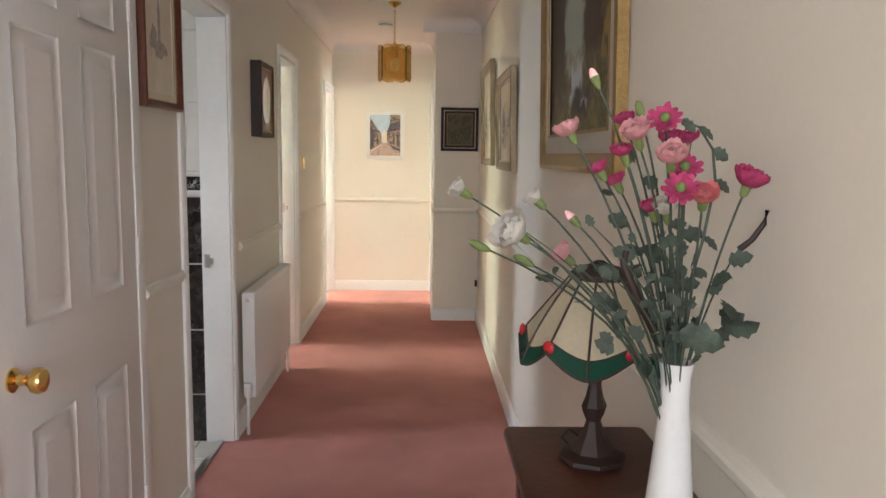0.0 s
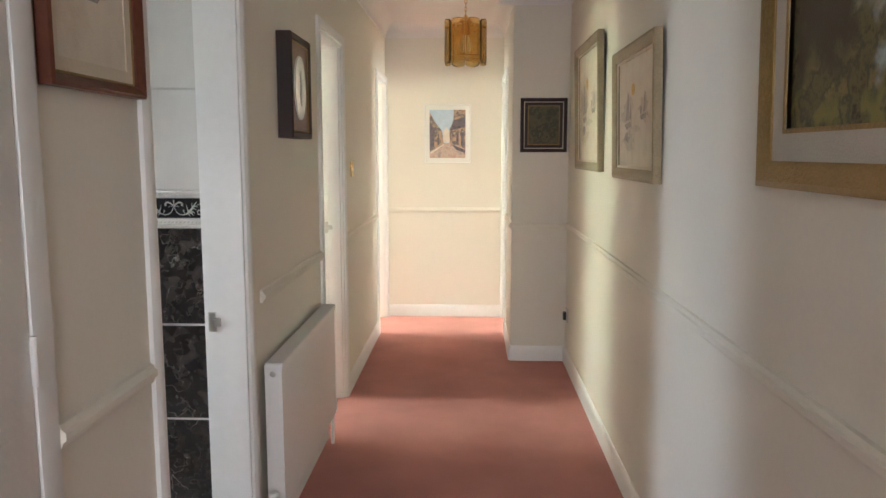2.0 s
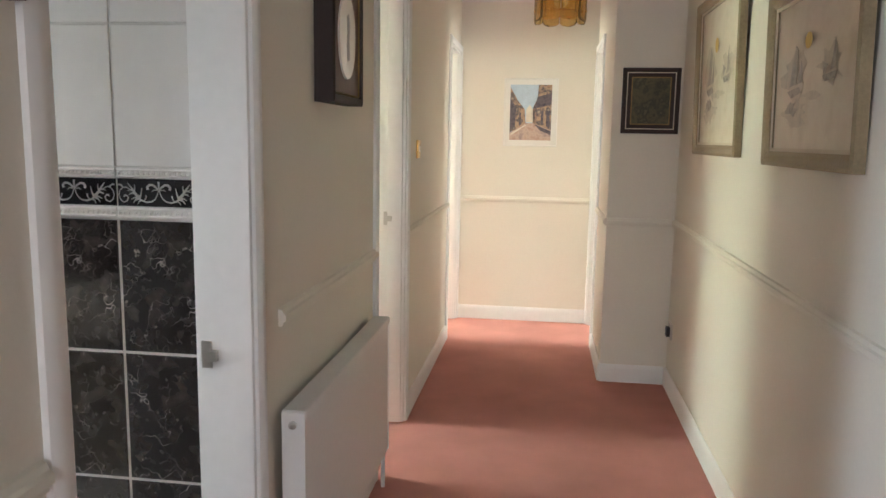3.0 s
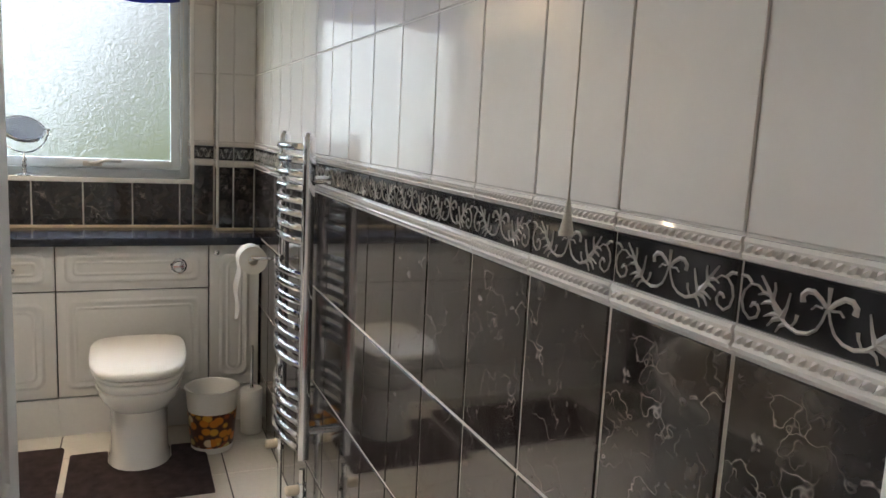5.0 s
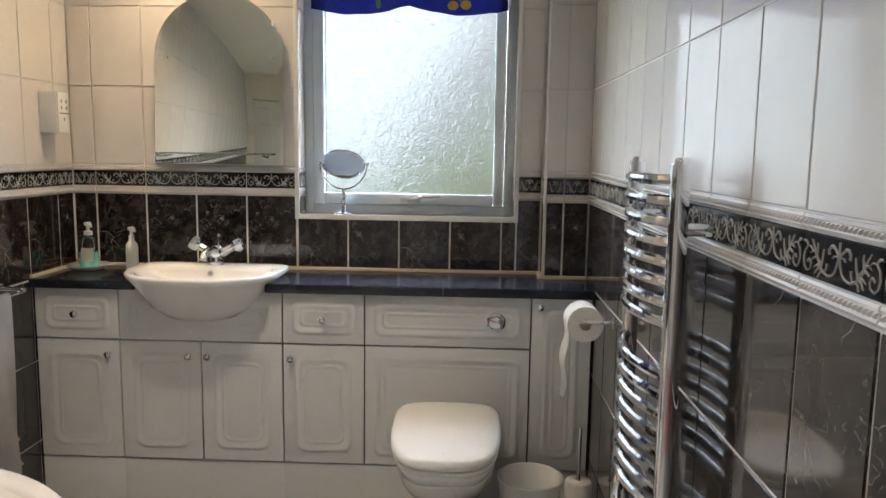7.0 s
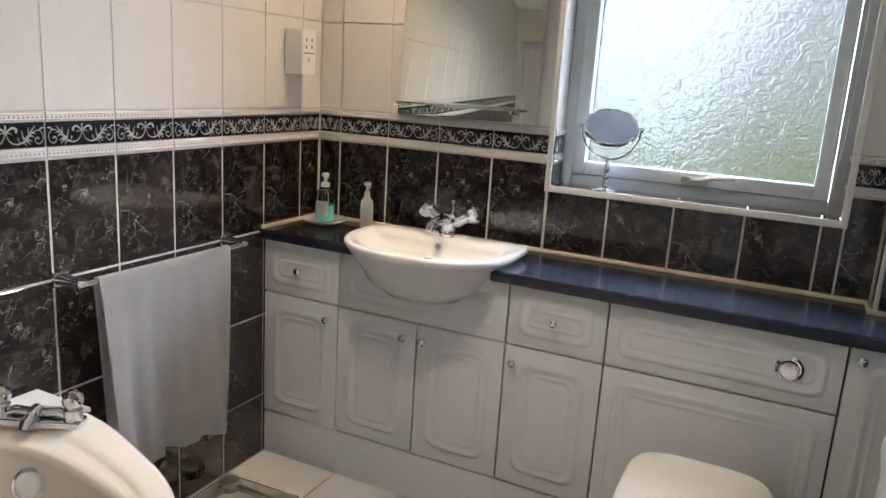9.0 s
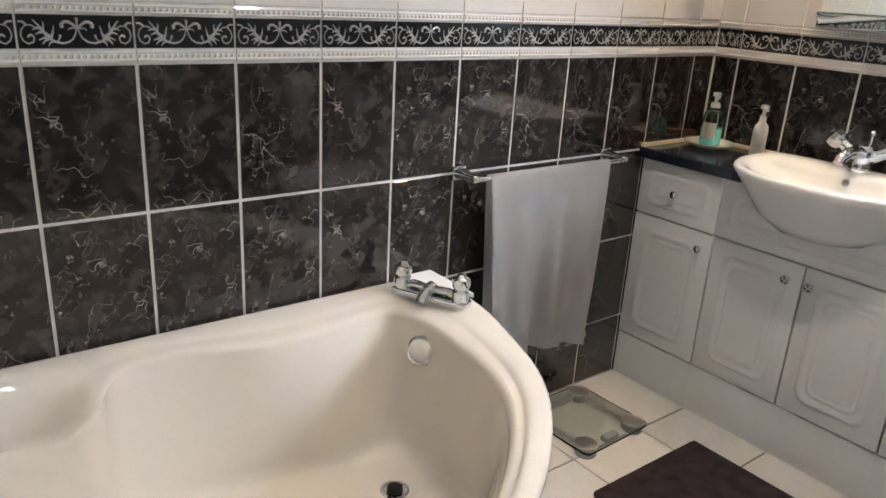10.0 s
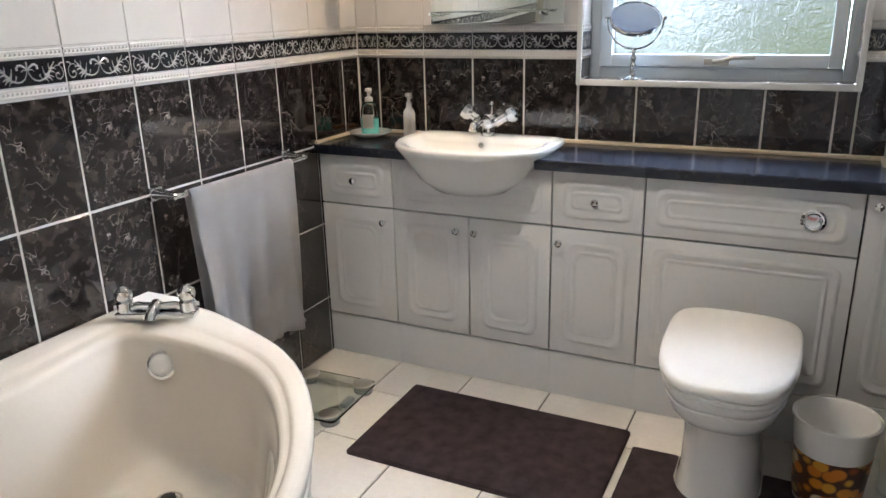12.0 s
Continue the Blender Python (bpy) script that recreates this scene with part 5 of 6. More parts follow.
def soap_things():
    d = thing("soap_dish", "round white ceramic soap dish on the worktop", "soap dish", Matrix.Translation((-3.335, -1.925, CT)))
    bm = bmesh.new()
    lathe(bm, [(0.045, 0), (0.055, 0.004), (0.082, 0.018), (0.084, 0.021), (0.080, 0.022), (0.05, 0.010), (0.01, 0.009)], seg=36)
    part("dish", bm, M_CERAMIC, d, smooth=50)
    def pump(name, label, x, y, z, r, h, body_m, liquid, lh):
        t = thing(name, label, "bottle", Matrix.Translation((x, y, z)))
        bm = bmesh.new()
        lathe(bm, [(r * 0.94, 0), (r, 0.005), (r, h * 0.72), (r * 0.9, h * 0.84), (r * 0.5, h * 0.95), (r * 0.42, h)], seg=24)
        part("bottle", bm, body_m, t, smooth=50)
        if liquid:
            bm = bmesh.new()
            lathe(bm, [(r * 0.9, 0.002), (r * 1.004, 0.006), (r * 1.004, lh), (r * 0.98, lh + 0.001)], seg=24)
            part("liquid", bm, liquid, t)
        bm = bmesh.new()
        loft(bm, [[(r * 1.012 * math.cos(a), r * 1.012 * math.sin(a), z2) for a in [radians(-25 + 10 * q) for q in range(9)]] for z2 in (h * 0.20, h * 0.62)], False, False, closed=False)
        bmesh.ops.solidify(bm, geom=bm.faces[:], thickness=0.0004)
        part("label", bm, M_PAPER, t, "small printed label")
        bm = bmesh.new()
        lathe(bm, [(r * 0.46, h), (r * 0.46, h + 0.014), (0.006, h + 0.018), (0.006, h + 0.036), (0.013, h + 0.037), (0.013, h + 0.048), (0.006, h + 0.05)], seg=16)
        tube(bm, [(0, 0, h + 0.043), (0.02, 0.018, h + 0.043), (0.028, 0.026, h + 0.036)], 0.0055, 8)
        part("pump", bm, M_PLASTIC, t)
    pump("soap_dispenser", "clear pump bottle half full of teal hand soap", -3.335, -1.925, CT + 0.0105, 0.034, 0.125, M_GLASS, M_TEAL, 0.058)
    pump("lotion_bottle", "slim white pump bottle on the worktop", -3.385, -1.778, CT, 0.023, 0.115, M_PLASTIC, None, 0)
    b = thing("nail_brush", "small wooden nail brush behind the soap dish", "brush", Matrix.Translation((-3.40, -1.985, CT)) @ Matrix.Rotation(radians(35), 4, "Z"))
    bm = bmesh.new()
    box(bm, -0.05, -0.018, 0.012, 0.05, 0.018, 0.030, 0.007, 3)
    part("back", bm, mat("pale_brush_wood", (0.42, 0.20, 0.08), 0.5), b)
    bm = bmesh.new()
    box(bm, -0.045, -0.014, 0.0, 0.045, 0.014, 0.012, 0.001)
    part("bristles", bm, M_CAULK, b)


soap_things()

# unseen ceiling spotlights over the bathroom; the third is added to brighten the jamb
WARM, SOFT = (1.0, 0.70, 0.38), (1.0, 0.83, 0.60)
for px, py, aim, watts, cone, tint in ((-3.20, -1.52, (-3.15, -1.52, 0), 60, 125, WARM), (-2.35, -1.15, (-2.35, -1.3, 0), 62, 118, SOFT), (-0.85, -0.85, (-0.85, -0.85, 0), 52, 114, (1.0, 0.90, 0.76))):
    t = thing("ceiling_spotlight", "unseen recessed white ceiling spotlight with a warm lamp", "ceiling light", Matrix.Translation((px, py, CZ)), "bathroom ceiling spotlights")
    bm = bmesh.new()
    lathe(bm, [(0.045, -0.0005), (0.045, -0.006), (0.034, -0.009), (0.032, -0.002)], seg=28, cap0=False, cap1=False)
    part("trim_ring", bm, M_CHROME, t)
    gm = bpy.data.materials.get("warm_lamp") or bpy.data.materials.new("warm_lamp")
    gm.use_nodes = True
    gm.node_tree.nodes["Principled BSDF"].inputs["Emission Color"].default_value = (1.0, 0.72, 0.42, 1)
    gm.node_tree.nodes["Principled BSDF"].inputs["Emission Strength"].default_value = 40.0
    bm = bmesh.new()
    lathe(bm, [(0.031, -0.003), (0.025, -0.0045), (0.004, -0.006)], seg=24)
    part("lamp", bm, gm, t)
    data = bpy.data.lights.new("spot_lamp", "SPOT")
    data.energy, data.color, data.spot_size, data.spot_blend, data.shadow_soft_size = watts, tint, radians(cone), 0.9, 0.05
    sp = new("spot_lamp", data)
    sp.matrix_world = look((px, py, CZ - 0.012), aim)
    tagged(sp, kind="structure")


# ---- hall things ----
def on_left(y, z, out=0.0):
    return pose(out, y, z, 0, 0, 90)


def on_right(y, z, out=0.0, lean=0.0):
    return pose(XR - out, y, z, 0, 0, -90) @ pose(0, 0, 0, lean)


def ring4(bm, w, h, prof):
    """A mitred frame: prof is a list of (inset, out) pairs; centred on the middle, front towards -y."""
    rings = []
    for g, o in prof:
        rings.append([(-w / 2 + g, -o, -h / 2 + g), (w / 2 - g, -o, -h / 2 + g), (w / 2 - g, -o, h / 2 - g), (-w / 2 + g, -o, h / 2 - g)])
    loft(bm, rings, False, False)


def flat(bm, pts, out, thick=0.0006):
    """A thin patch lying on a picture; pts: (x, z)."""
    loft(bm, [[(x, -o, z) for x, z in pts] for o in (out, out + thick)])


def picture(label, m, w, h, frame_m, prof, slips, canvas_m, patches=()):
    """slips: (inset from, inset to, out, material) bands between frame and canvas; patches: (name, points, material) in parts of the canvas half-size."""
    t = thing("framed_picture", label, "picture", m)
    bm = bmesh.new()
    ring4(bm, w, h, prof)
    part("frame", bm, frame_m, t, smooth=25)
    bm = bmesh.new()
    box(bm, -w / 2 + 0.006, -0.004, -h / 2 + 0.006, w / 2 - 0.006, -0.001, h / 2 - 0.006)
    part("backboard", bm, M_BLKWOOD, t)
    depth = 0.008
    for g0, g1, o, sm in slips:
        bm = bmesh.new()
        ring4(bm, w, h, [(g0, o - 0.002), (g0, o), (g1, o), (g1, o - 0.003)])
        part("mount", bm, sm, t)
    g = slips[-1][1] if slips else prof[-1][0]
    cw, ch = w / 2 - g, h / 2 - g
    bm = bmesh.new()
    box(bm, -cw - 0.002, -depth, -ch - 0.002, cw + 0.002, -0.0045, ch + 0.002)
    part("canvas", bm, canvas_m, t)
    for k, (name, pts, pm) in enumerate(patches):
        bm = bmesh.new()
        flat(bm, [(x * cw, z * ch) for x, z in pts], depth + 0.0004 + 0.0007 * k)
        part(name, bm, pm, t)
    return t


def blob(cx, cz, rx, rz, n=14, seed=1, rough=0.22):
    rnd = random.Random(seed)
    return [(cx + rx * (1 + rough * (rnd.random() - 0.5) * 2) * math.cos(2 * math.pi * k / n), cz + rz * (1 + rough * (rnd.random() - 0.5) * 2) * math.sin(2 * math.pi * k / n)) for k in range(n)]


def band(w, d, inner=0.004):
    return [(0, 0.002), (0, d), (w * 0.25, d + 0.004), (w * 0.55, d), (w * 0.8, d - 0.004), (w, d - 0.008), (w, inner)]


# woodland painting in a broad gilt frame
picture("large woodland waterfall painting in a gilt frame", on_right(-1.176, 1.685, 0.004, 1.2), 1.052, 0.81, M_GOLD, band(0.052, 0.03),
        [(0.051, 0.108, 0.018, M_LINEN), (0.105, 0.114, 0.021, M_GOLD)], M_WOODLAND)

boats = lambda s: [("wash", blob(-0.45, 0.02, 0.30, 0.36, 18, 21 + s, 0.45), M_PALEINK), ("wash", blob(0.44, 0.06, 0.26, 0.22, 18, 31 + s, 0.45), M_PALEINK), ("wash", blob(-0.40, -0.52, 0.34, 0.16, 18, 41 + s, 0.5), M_PALEINK), ("wash", blob(0.05, -0.30, 0.25, 0.05, 16, 51 + s, 0.5), M_PALEINK),
                   ("boat_hull", [(-0.62, -0.20), (-0.30, -0.16), (-0.22, -0.24), (-0.50, -0.30)], M_INK), ("boat_sail", [(-0.55, -0.14), (-0.42, 0.42), (-0.34, 0.34), (-0.36, -0.12)], M_INK),
                   ("boat_sail", [(-0.33, -0.12), (-0.24, 0.20), (-0.20, -0.1)], M_INK), ("reflection", blob(-0.46, -0.46, 0.13, 0.10, seed=2 + s, rough=0.5), M_INK),
                   ("boat_hull", [(0.30, -0.08), (0.62, -0.05), (0.58, -0.14), (0.36, -0.16)], M_INK), ("boat_sail", [(0.48, -0.04), (0.56, 0.34), (0.60, 0.0)], M_INK),
                   ("boat_sail", [(0.34, -0.06), (0.30, 0.10), (0.44, 0.04)], M_INK), ("sun", blob(-0.05, 0.42, 0.09, 0.11, seed=5, rough=0.05), M_SUNP)]
OLIVE = band(0.042, 0.028)
picture("pale ink-wash sailing boat picture in an olive frame", on_right(0.57, 1.497, 0.006, 1.5), 0.71, 0.50, M_OLIVE, OLIVE, [(0.041, 0.052, 0.016, M_MOUNT)], M_WASH, boats(0))
picture("pale ink-wash harbour picture in an olive frame", on_right(1.665, 1.585, 0.006, 1.5), 0.77, 0.65, M_OLIVE, OLIVE, [(0.041, 0.052, 0.016, M_MOUNT)], M_WASH, boats(3))
# dark landscape print on the nib
picture("dark landscape print with two thin pale lines in the frame", pose(1.144, NIBY - 0.002, 1.520), 0.292, 0.336, M_BLKWOOD, [(0, 0.002), (0, 0.016), (0.012, 0.018), (0.022, 0.014), (0.022, 0.004)],
        [(0.021, 0.027, 0.013, M_MOUNT), (0.027, 0.046, 0.011, M_BLKWOOD), (0.046, 0.051, 0.013, M_GOLD)], M_DARKPIC)
# street scene on the end wall
picture("watercolour of a sunlit village street in a white frame", pose(0.501, YEND - 0.002, 1.499), 0.377, 0.472, M_PAPER, [(0, 0.002), (0, 0.014), (0.006, 0.016), (0.012, 0.013), (0.012, 0.005)],
        [(0.011, 0.044, 0.010, M_PAPER)], M_SKYP,
        [("house", [(-1, 0.9), (-0.62, 0.42), (-0.3, 0.12), (-0.22, -0.45), (-1, -0.72)], M_HOUSE), ("house", [(1, 1), (0.36, 1), (0.32, 0.5), (0.12, 0.2), (0.10, -0.42), (1, -0.7)], M_HOUSE),
         ("house_shadow", [(0.32, 0.56), (1, 0.72), (1, 0.3), (0.5, 0.2), (0.15, 0.15)], M_SHADEP), ("house_shadow", [(-1, 0.5), (-0.7, 0.2), (-0.75, -0.5), (-1, -0.66)], M_SHADEP),
         ("doorway", [(0.5, 0.05), (0.62, 0.08), (0.62, -0.45), (0.5, -0.4)], M_SHADEP), ("doorway", [(0.76, 0.05), (0.92, 0.08), (0.92, -0.55), (0.76, -0.5)], M_SHADEP),
         ("doorway", [(-0.55, 0.0), (-0.47, 0.0), (-0.47, -0.45), (-0.55, -0.5)], M_SHADEP), ("far_house", [(-0.22, 0.1), (-0.05, 0.28), (0.12, 0.1), (0.12, -0.35), (-0.22, -0.35)], M_WASH),
         ("road", [(-0.22, -0.38), (0.12, -0.38), (1, -0.62), (1, -1), (-1, -1), (-1, -0.74)], M_ROADP), ("road_shadow", [(0.2, -0.42), (1, -0.66), (1, -0.8), (0.5, -0.66)], M_SHADEP),
         ("figureless_kerb", [(-0.95, -0.76), (-0.2, -0.42), (-0.2, -0.46), (-0.95, -0.84)], M_WASH)])
# pencil drawing beside the bathroom door
picture("pencil drawing in a narrow red-brown wooden frame", on_left(-0.904, 1.70, 0.002), 0.345, 0.49, M_MAHOG, band(0.022, 0.024), [(0.021, 0.027, 0.012, M_GOLD), (0.027, 0.05, 0.010, M_MOUNT)], M_WASH,
        [("church_tower", [(-0.1, 0.3), (0.0, 0.62), (0.1, 0.3), (0.1, -0.3), (-0.1, -0.3)], M_INK), ("houses", blob(0.05, -0.28, 0.55, 0.14, seed=9, rough=0.4), M_INK), ("trees", blob(-0.45, -0.15, 0.22, 0.2, seed=11, rough=0.4), M_INK)])


def oval_plaque():
    t = thing("oval_wall_plaque", "dark wooden box frame with a white oval plaque", "wall plaque", on_left(0.574, 1.587, 0.001))
    w, h, d = 0.32, 0.372, 0.055
    bm = bmesh.new()
    ring4(bm, w, h, [(0, 0.0), (0, d - 0.004), (0.006, d), (0.020, d - 0.002), (0.024, d - 0.012)])
    part("frame", bm, M_BLKWOOD, t)
    bm = bmesh.new()
    box(bm, -w / 2 + 0.022, -(d - 0.011), -h / 2 + 0.022, w / 2 - 0.022, -0.002, h / 2 - 0.022)
    part("ground", bm, M_MAHOG, t, "dark red backing")
    bm = bmesh.new()
    loft(bm, [[(rx * math.cos(2 * math.pi * k / 40), -o, rz * math.sin(2 * math.pi * k / 40)) for k in range(40)] for rx, rz, o in ((0.088, 0.118, 0.044), (0.086, 0.116, 0.049), (0.07, 0.10, 0.050))])
    part("oval", bm, M_CERAMIC, t, "white oval porcelain plaque", smooth=40)
    bm = bmesh.new()
    flat(bm, [(x * 0.07, z * 0.09) for x, z in ((-0.1, -0.75), (0.25, -0.7), (0.16, -0.1), (0.3, 0.35), (0.1, 0.7), (-0.2, 0.6), (-0.12, 0.1), (-0.24, -0.3))], 0.0502)
    part("relief", bm, M_GREY, t, "grey relief motif")
    bm = bmesh.new()
    ring4(bm, w - 0.046, h - 0.046, [(0, d - 0.010), (0.004, d - 0.006), (0.007, d - 0.010)])
    part("gilt_slip", bm, M_GOLD, t)


oval_plaque()


def radiator():
    y0, y1, z0, z1 = 0.085, 1.05, 0.165, 0.668
    t = thing("radiator", "white steel panel radiator under the dado rail", "radiator", Matrix.Translation((0, (y0 + y1) / 2, 0)))
    hw = (y1 - y0) / 2
    bm = bmesh.new()
    box(bm, 0.055, -hw + 0.004, z0, 0.073, hw - 0.004, z1 - 0.004, 0.006, 3)
    part("front_panel", bm, M_DOOR, t)
    bm = bmesh.new()
    box(bm, 0.022, -hw + 0.006, z0 + 0.01, 0.030, hw - 0.006, z1 - 0.01)
    part("rear_panel", bm, M_DOOR, t)
    bm = bmesh.new()
    box(bm, 0.018, -hw, z1 - 0.022, 0.078, hw, z1 + 0.004, 0.006, 3)
    top = part("top_grille", bm, M_DOOR, t)
    for s in (-1, 1):
        bm = bmesh.new()
        box(bm, 0.018, s * hw - 0.003, z0 + 0.004, 0.076, s * hw + 0.003, z1, 0.003)
        part("side_panel", bm, M_DOOR, t)
        bm = bmesh.new()
        lathe(bm, [(0.010, 0), (0.010, 0.006), (0.005, 0.007)], (0.047, s * (hw + 0.003), z1 - 0.03), 14, Matrix.Rotation(radians(-90 * s), 3, "X"))
        part("bleed_plug", bm, M_STEEL, t)
        bm = bmesh.new()
        box(bm, 0.001, s * 0.32 - 0.02, z0 + 0.05, 0.022, s * 0.32 + 0.02, z1 - 0.08, 0.001)
        part("wall_bracket", bm, M_DOOR, t)
    for s, zz in ((-1, z0 + 0.012), (1, z0 + 0.015)):
        bm = bmesh.new()
        tube(bm, [(0.047, s * (hw + 0.002), zz + 0.02), (0.047, s * (hw + 0.035), zz + 0.02)], 0.009, 10)
        lathe(bm, [(0.010, -0.02), (0.015, -0.01), (0.018, 0.005), (0.018, 0.045), (0.013, 0.052)], (0.047, s * (hw + 0.038), zz + 0.02), 16)
        v = part("valve", bm, M_PLASTIC, t, "white plastic radiator valve")
        bm = bmesh.new()
        tube(bm, [(0.047, s * (hw + 0.038), zz), (0.047, s * (hw + 0.038), 0.0)], 0.0075, 10)
        part("pipe", bm, M_DOOR, t)


radiator()


def pendant():
    x, y = 0.655, 1.96
    t = thing("pendant_lamp", "brass chain pendant with smoked amber glass panels", "pendant lamp", Matrix.Translation((x, y, 0)))
    bm = bmesh.new()
    lathe(bm, [(0.045, CZ - 0.0005), (0.045, CZ - 0.008), (0.025, CZ - 0.022), (0.010, CZ - 0.035)], seg=24)
    part("ceiling_rose", bm, M_BRASS, t)
    bm = bmesh.new()
    z = CZ - 0.035
    k = 0
    while z > 2.085:
        pts = [(0.007 * math.sin(a) * (1 if k % 2 else 0), 0.007 * math.sin(a) * (0 if k % 2 else 1), z - 0.012 - 0.014 * math.cos(a)) for a in [2 * math.pi * i / 10 for i in range(11)]]
        tube(bm, pts, 0.0022, 5)
        z -= 0.021
        k += 1
    part("chain", bm, M_BRASS, t)
    bm = bmesh.new()
    lathe(bm, [(0.006, 2.09), (0.020, 2.078), (0.032, 2.06), (0.022, 2.05), (0.022, 2.0), (0.014, 1.985)], seg=20)
    part("lamp_holder", bm, M_BRASS, t)
    for zz in (2.022, 1.872):
        bm = bmesh.new()
        n = 32
        tube(bm, [(0.098 * math.cos(2 * math.pi * i / n), 0.098 * math.sin(2 * math.pi * i / n), zz) for i in range(n + 1)], 0.0028, 6)
        if zz > 2:
            for i in range(4):
                a = math.pi * i / 2 + 0.3
                tube(bm, [(0.018 * math.cos(a), 0.018 * math.sin(a), 2.055), (0.06 * math.cos(a), 0.06 * math.sin(a), 2.05), (0.098 * math.cos(a), 0.098 * math.sin(a), 2.022)], 0.003, 6)
        part("hoop", bm, M_BRASS, t)
    n = 8
    for i in range(n):
        a = 2 * math.pi * (i + 0.5) / n
        r, w = 0.112, 0.040
        bm = bmesh.new()
        outline = [(-w, 1.842), (-w * 0.75, 1.832), (0, 1.826), (w * 0.75, 1.832), (w, 1.842), (w, 2.052), (w * 0.75, 2.062), (0, 2.066), (-w * 0.75, 2.062), (-w, 2.052)]
        rings = []
        for o, g in ((0, 0.003), (0.0015, 0), (0.006, 0), (0.008, 0.005)):
            ring = []
            for u, zz in outline:
                u2 = u * (1 - g / w)
                rr = r + o - 0.35 * u2 * u2 / w
                ring.append((rr * math.cos(a) - u2 * math.sin(a), rr * math.sin(a) + u2 * math.cos(a), zz + (g if zz < 1.95 else -g)))
            rings.append(ring)
        loft(bm, rings)
        pane = part("glass_panel", bm, M_AMBER, t, smooth=20)
        for zz in (1.872, 2.022):
            bm = bmesh.new()
            bmesh.ops.create_icosphere(bm, subdivisions=2, radius=0.0055, matrix=Matrix.Translation(((r + 0.009) * math.cos(a), (r + 0.009) * math.sin(a), zz)))
            part("stud", bm, M_BRASS, pane)
    bm = bmesh.new()
    lathe(bm, [(0.012, 1.99), (0.014, 1.975), (0.028, 1.94), (0.026, 1.91), (0.010, 1.898)], seg=16)
    part("bulb", bm, M_PLASTIC, t, "unlit white bulb")


pendant()

sm = thing("smoke_detector", "round white smoke detector on the ceiling", "smoke detector", Matrix.Translation((0.555, 2.75, CZ)))
bm = bmesh.new()
lathe(bm, [(0.06, -0.0005), (0.06, -0.012), (0.052, -0.016), (0.052, -0.03), (0.03, -0.036), (0.01, -0.037)], seg=32)
part("housing", bm, M_PLASTIC, sm, smooth=40)
bm = bmesh.new()
lathe(bm, [(0.0535, -0.018), (0.0535, -0.026), (0.05, -0.026)], seg=32, cap0=False, cap1=False)
part("vent_slot", bm, M_GREY, sm)


def wall_switch(name, label, m, rocker):
    t = thing(name, label, "socket" if not rocker else "light switch", m)
    bm = bmesh.new()
    box(bm, -0.043, -0.009, -0.043, 0.043, -0.0005, 0.043, 0.003)
    part("plate", bm, M_BRASS if rocker else M_STEEL, t, "brass plate" if rocker else "metal plate")
    bm = bmesh.new()
    if rocker:
        box(bm, -0.008, -0.014, -0.014, 0.008, -0.0092, 0.014, 0.002)
        part("rocker", bm, M_PLASTIC, t)
    else:
        box(bm, -0.022, -0.028, -0.03, 0.022, -0.0092, 0.02, 0.004)
        part("plug", bm, M_BLACK, t, "black plug in the socket")


wall_switch("light_switch", "small brass light switch plate", on_left(2.06, 1.256, 0.0), True)
wall_switch("wall_socket", "wall socket with a black plug", on_right(2.44, 0.325, 0.0), False)

# console table with lamp and flowers
TX0, TX1, TY0, TY1, TZ = 1.020, XR - 0.002, -2.90, -1.917, 0.778


def console():
    t = thing("console_table", "dark stained wooden console table against the hall wall", "table", Matrix.Translation(((TX0 + TX1) / 2, (TY0 + TY1) / 2, 0)))
    hx, hy = (TX1 - TX0) / 2, (TY1 - TY0) / 2
    bm = bmesh.new()
    loft(bm, [[(x * g, y * (1 - (1 - g) * 0.3), z) for x, y in rounded_rect(-hx, -hy, hx, hy, 0.015, 3)] for g, z in ((0.93, TZ - 0.026), (0.97, TZ - 0.022), (1.0, TZ - 0.014), (1.0, TZ - 0.005), (0.985, TZ))])
    part("tabletop", bm, M_DKWOOD, t)
    for b in ((-hx + 0.03, -hy + 0.03, -hx + 0.048, hy - 0.03), (-hx + 0.048, -hy + 0.03, hx - 0.02, -hy + 0.048), (-hx + 0.048, hy - 0.048, hx - 0.02, hy - 0.03)):
        bm = bmesh.new()
        box(bm, b[0], b[1], TZ - 0.12, b[2], b[3], TZ - 0.026, 0.002)
        part("apron", bm, M_DKWOOD, t)
    for sx in (-hx + 0.045, hx - 0.035):
        for sy in (-hy + 0.045, hy - 0.045):
            bm = bmesh.new()
            loft(bm, [[(sx + u, sy + v, z) for u, v in rounded_rect(-w, -w, w, w, w * 0.3, 2)] for w, z in ((0.012, 0.0), (0.015, 0.1), (0.02, TZ - 0.13), (0.021, TZ - 0.027))])
            part("leg", bm, M_DKWOOD, t)


console()


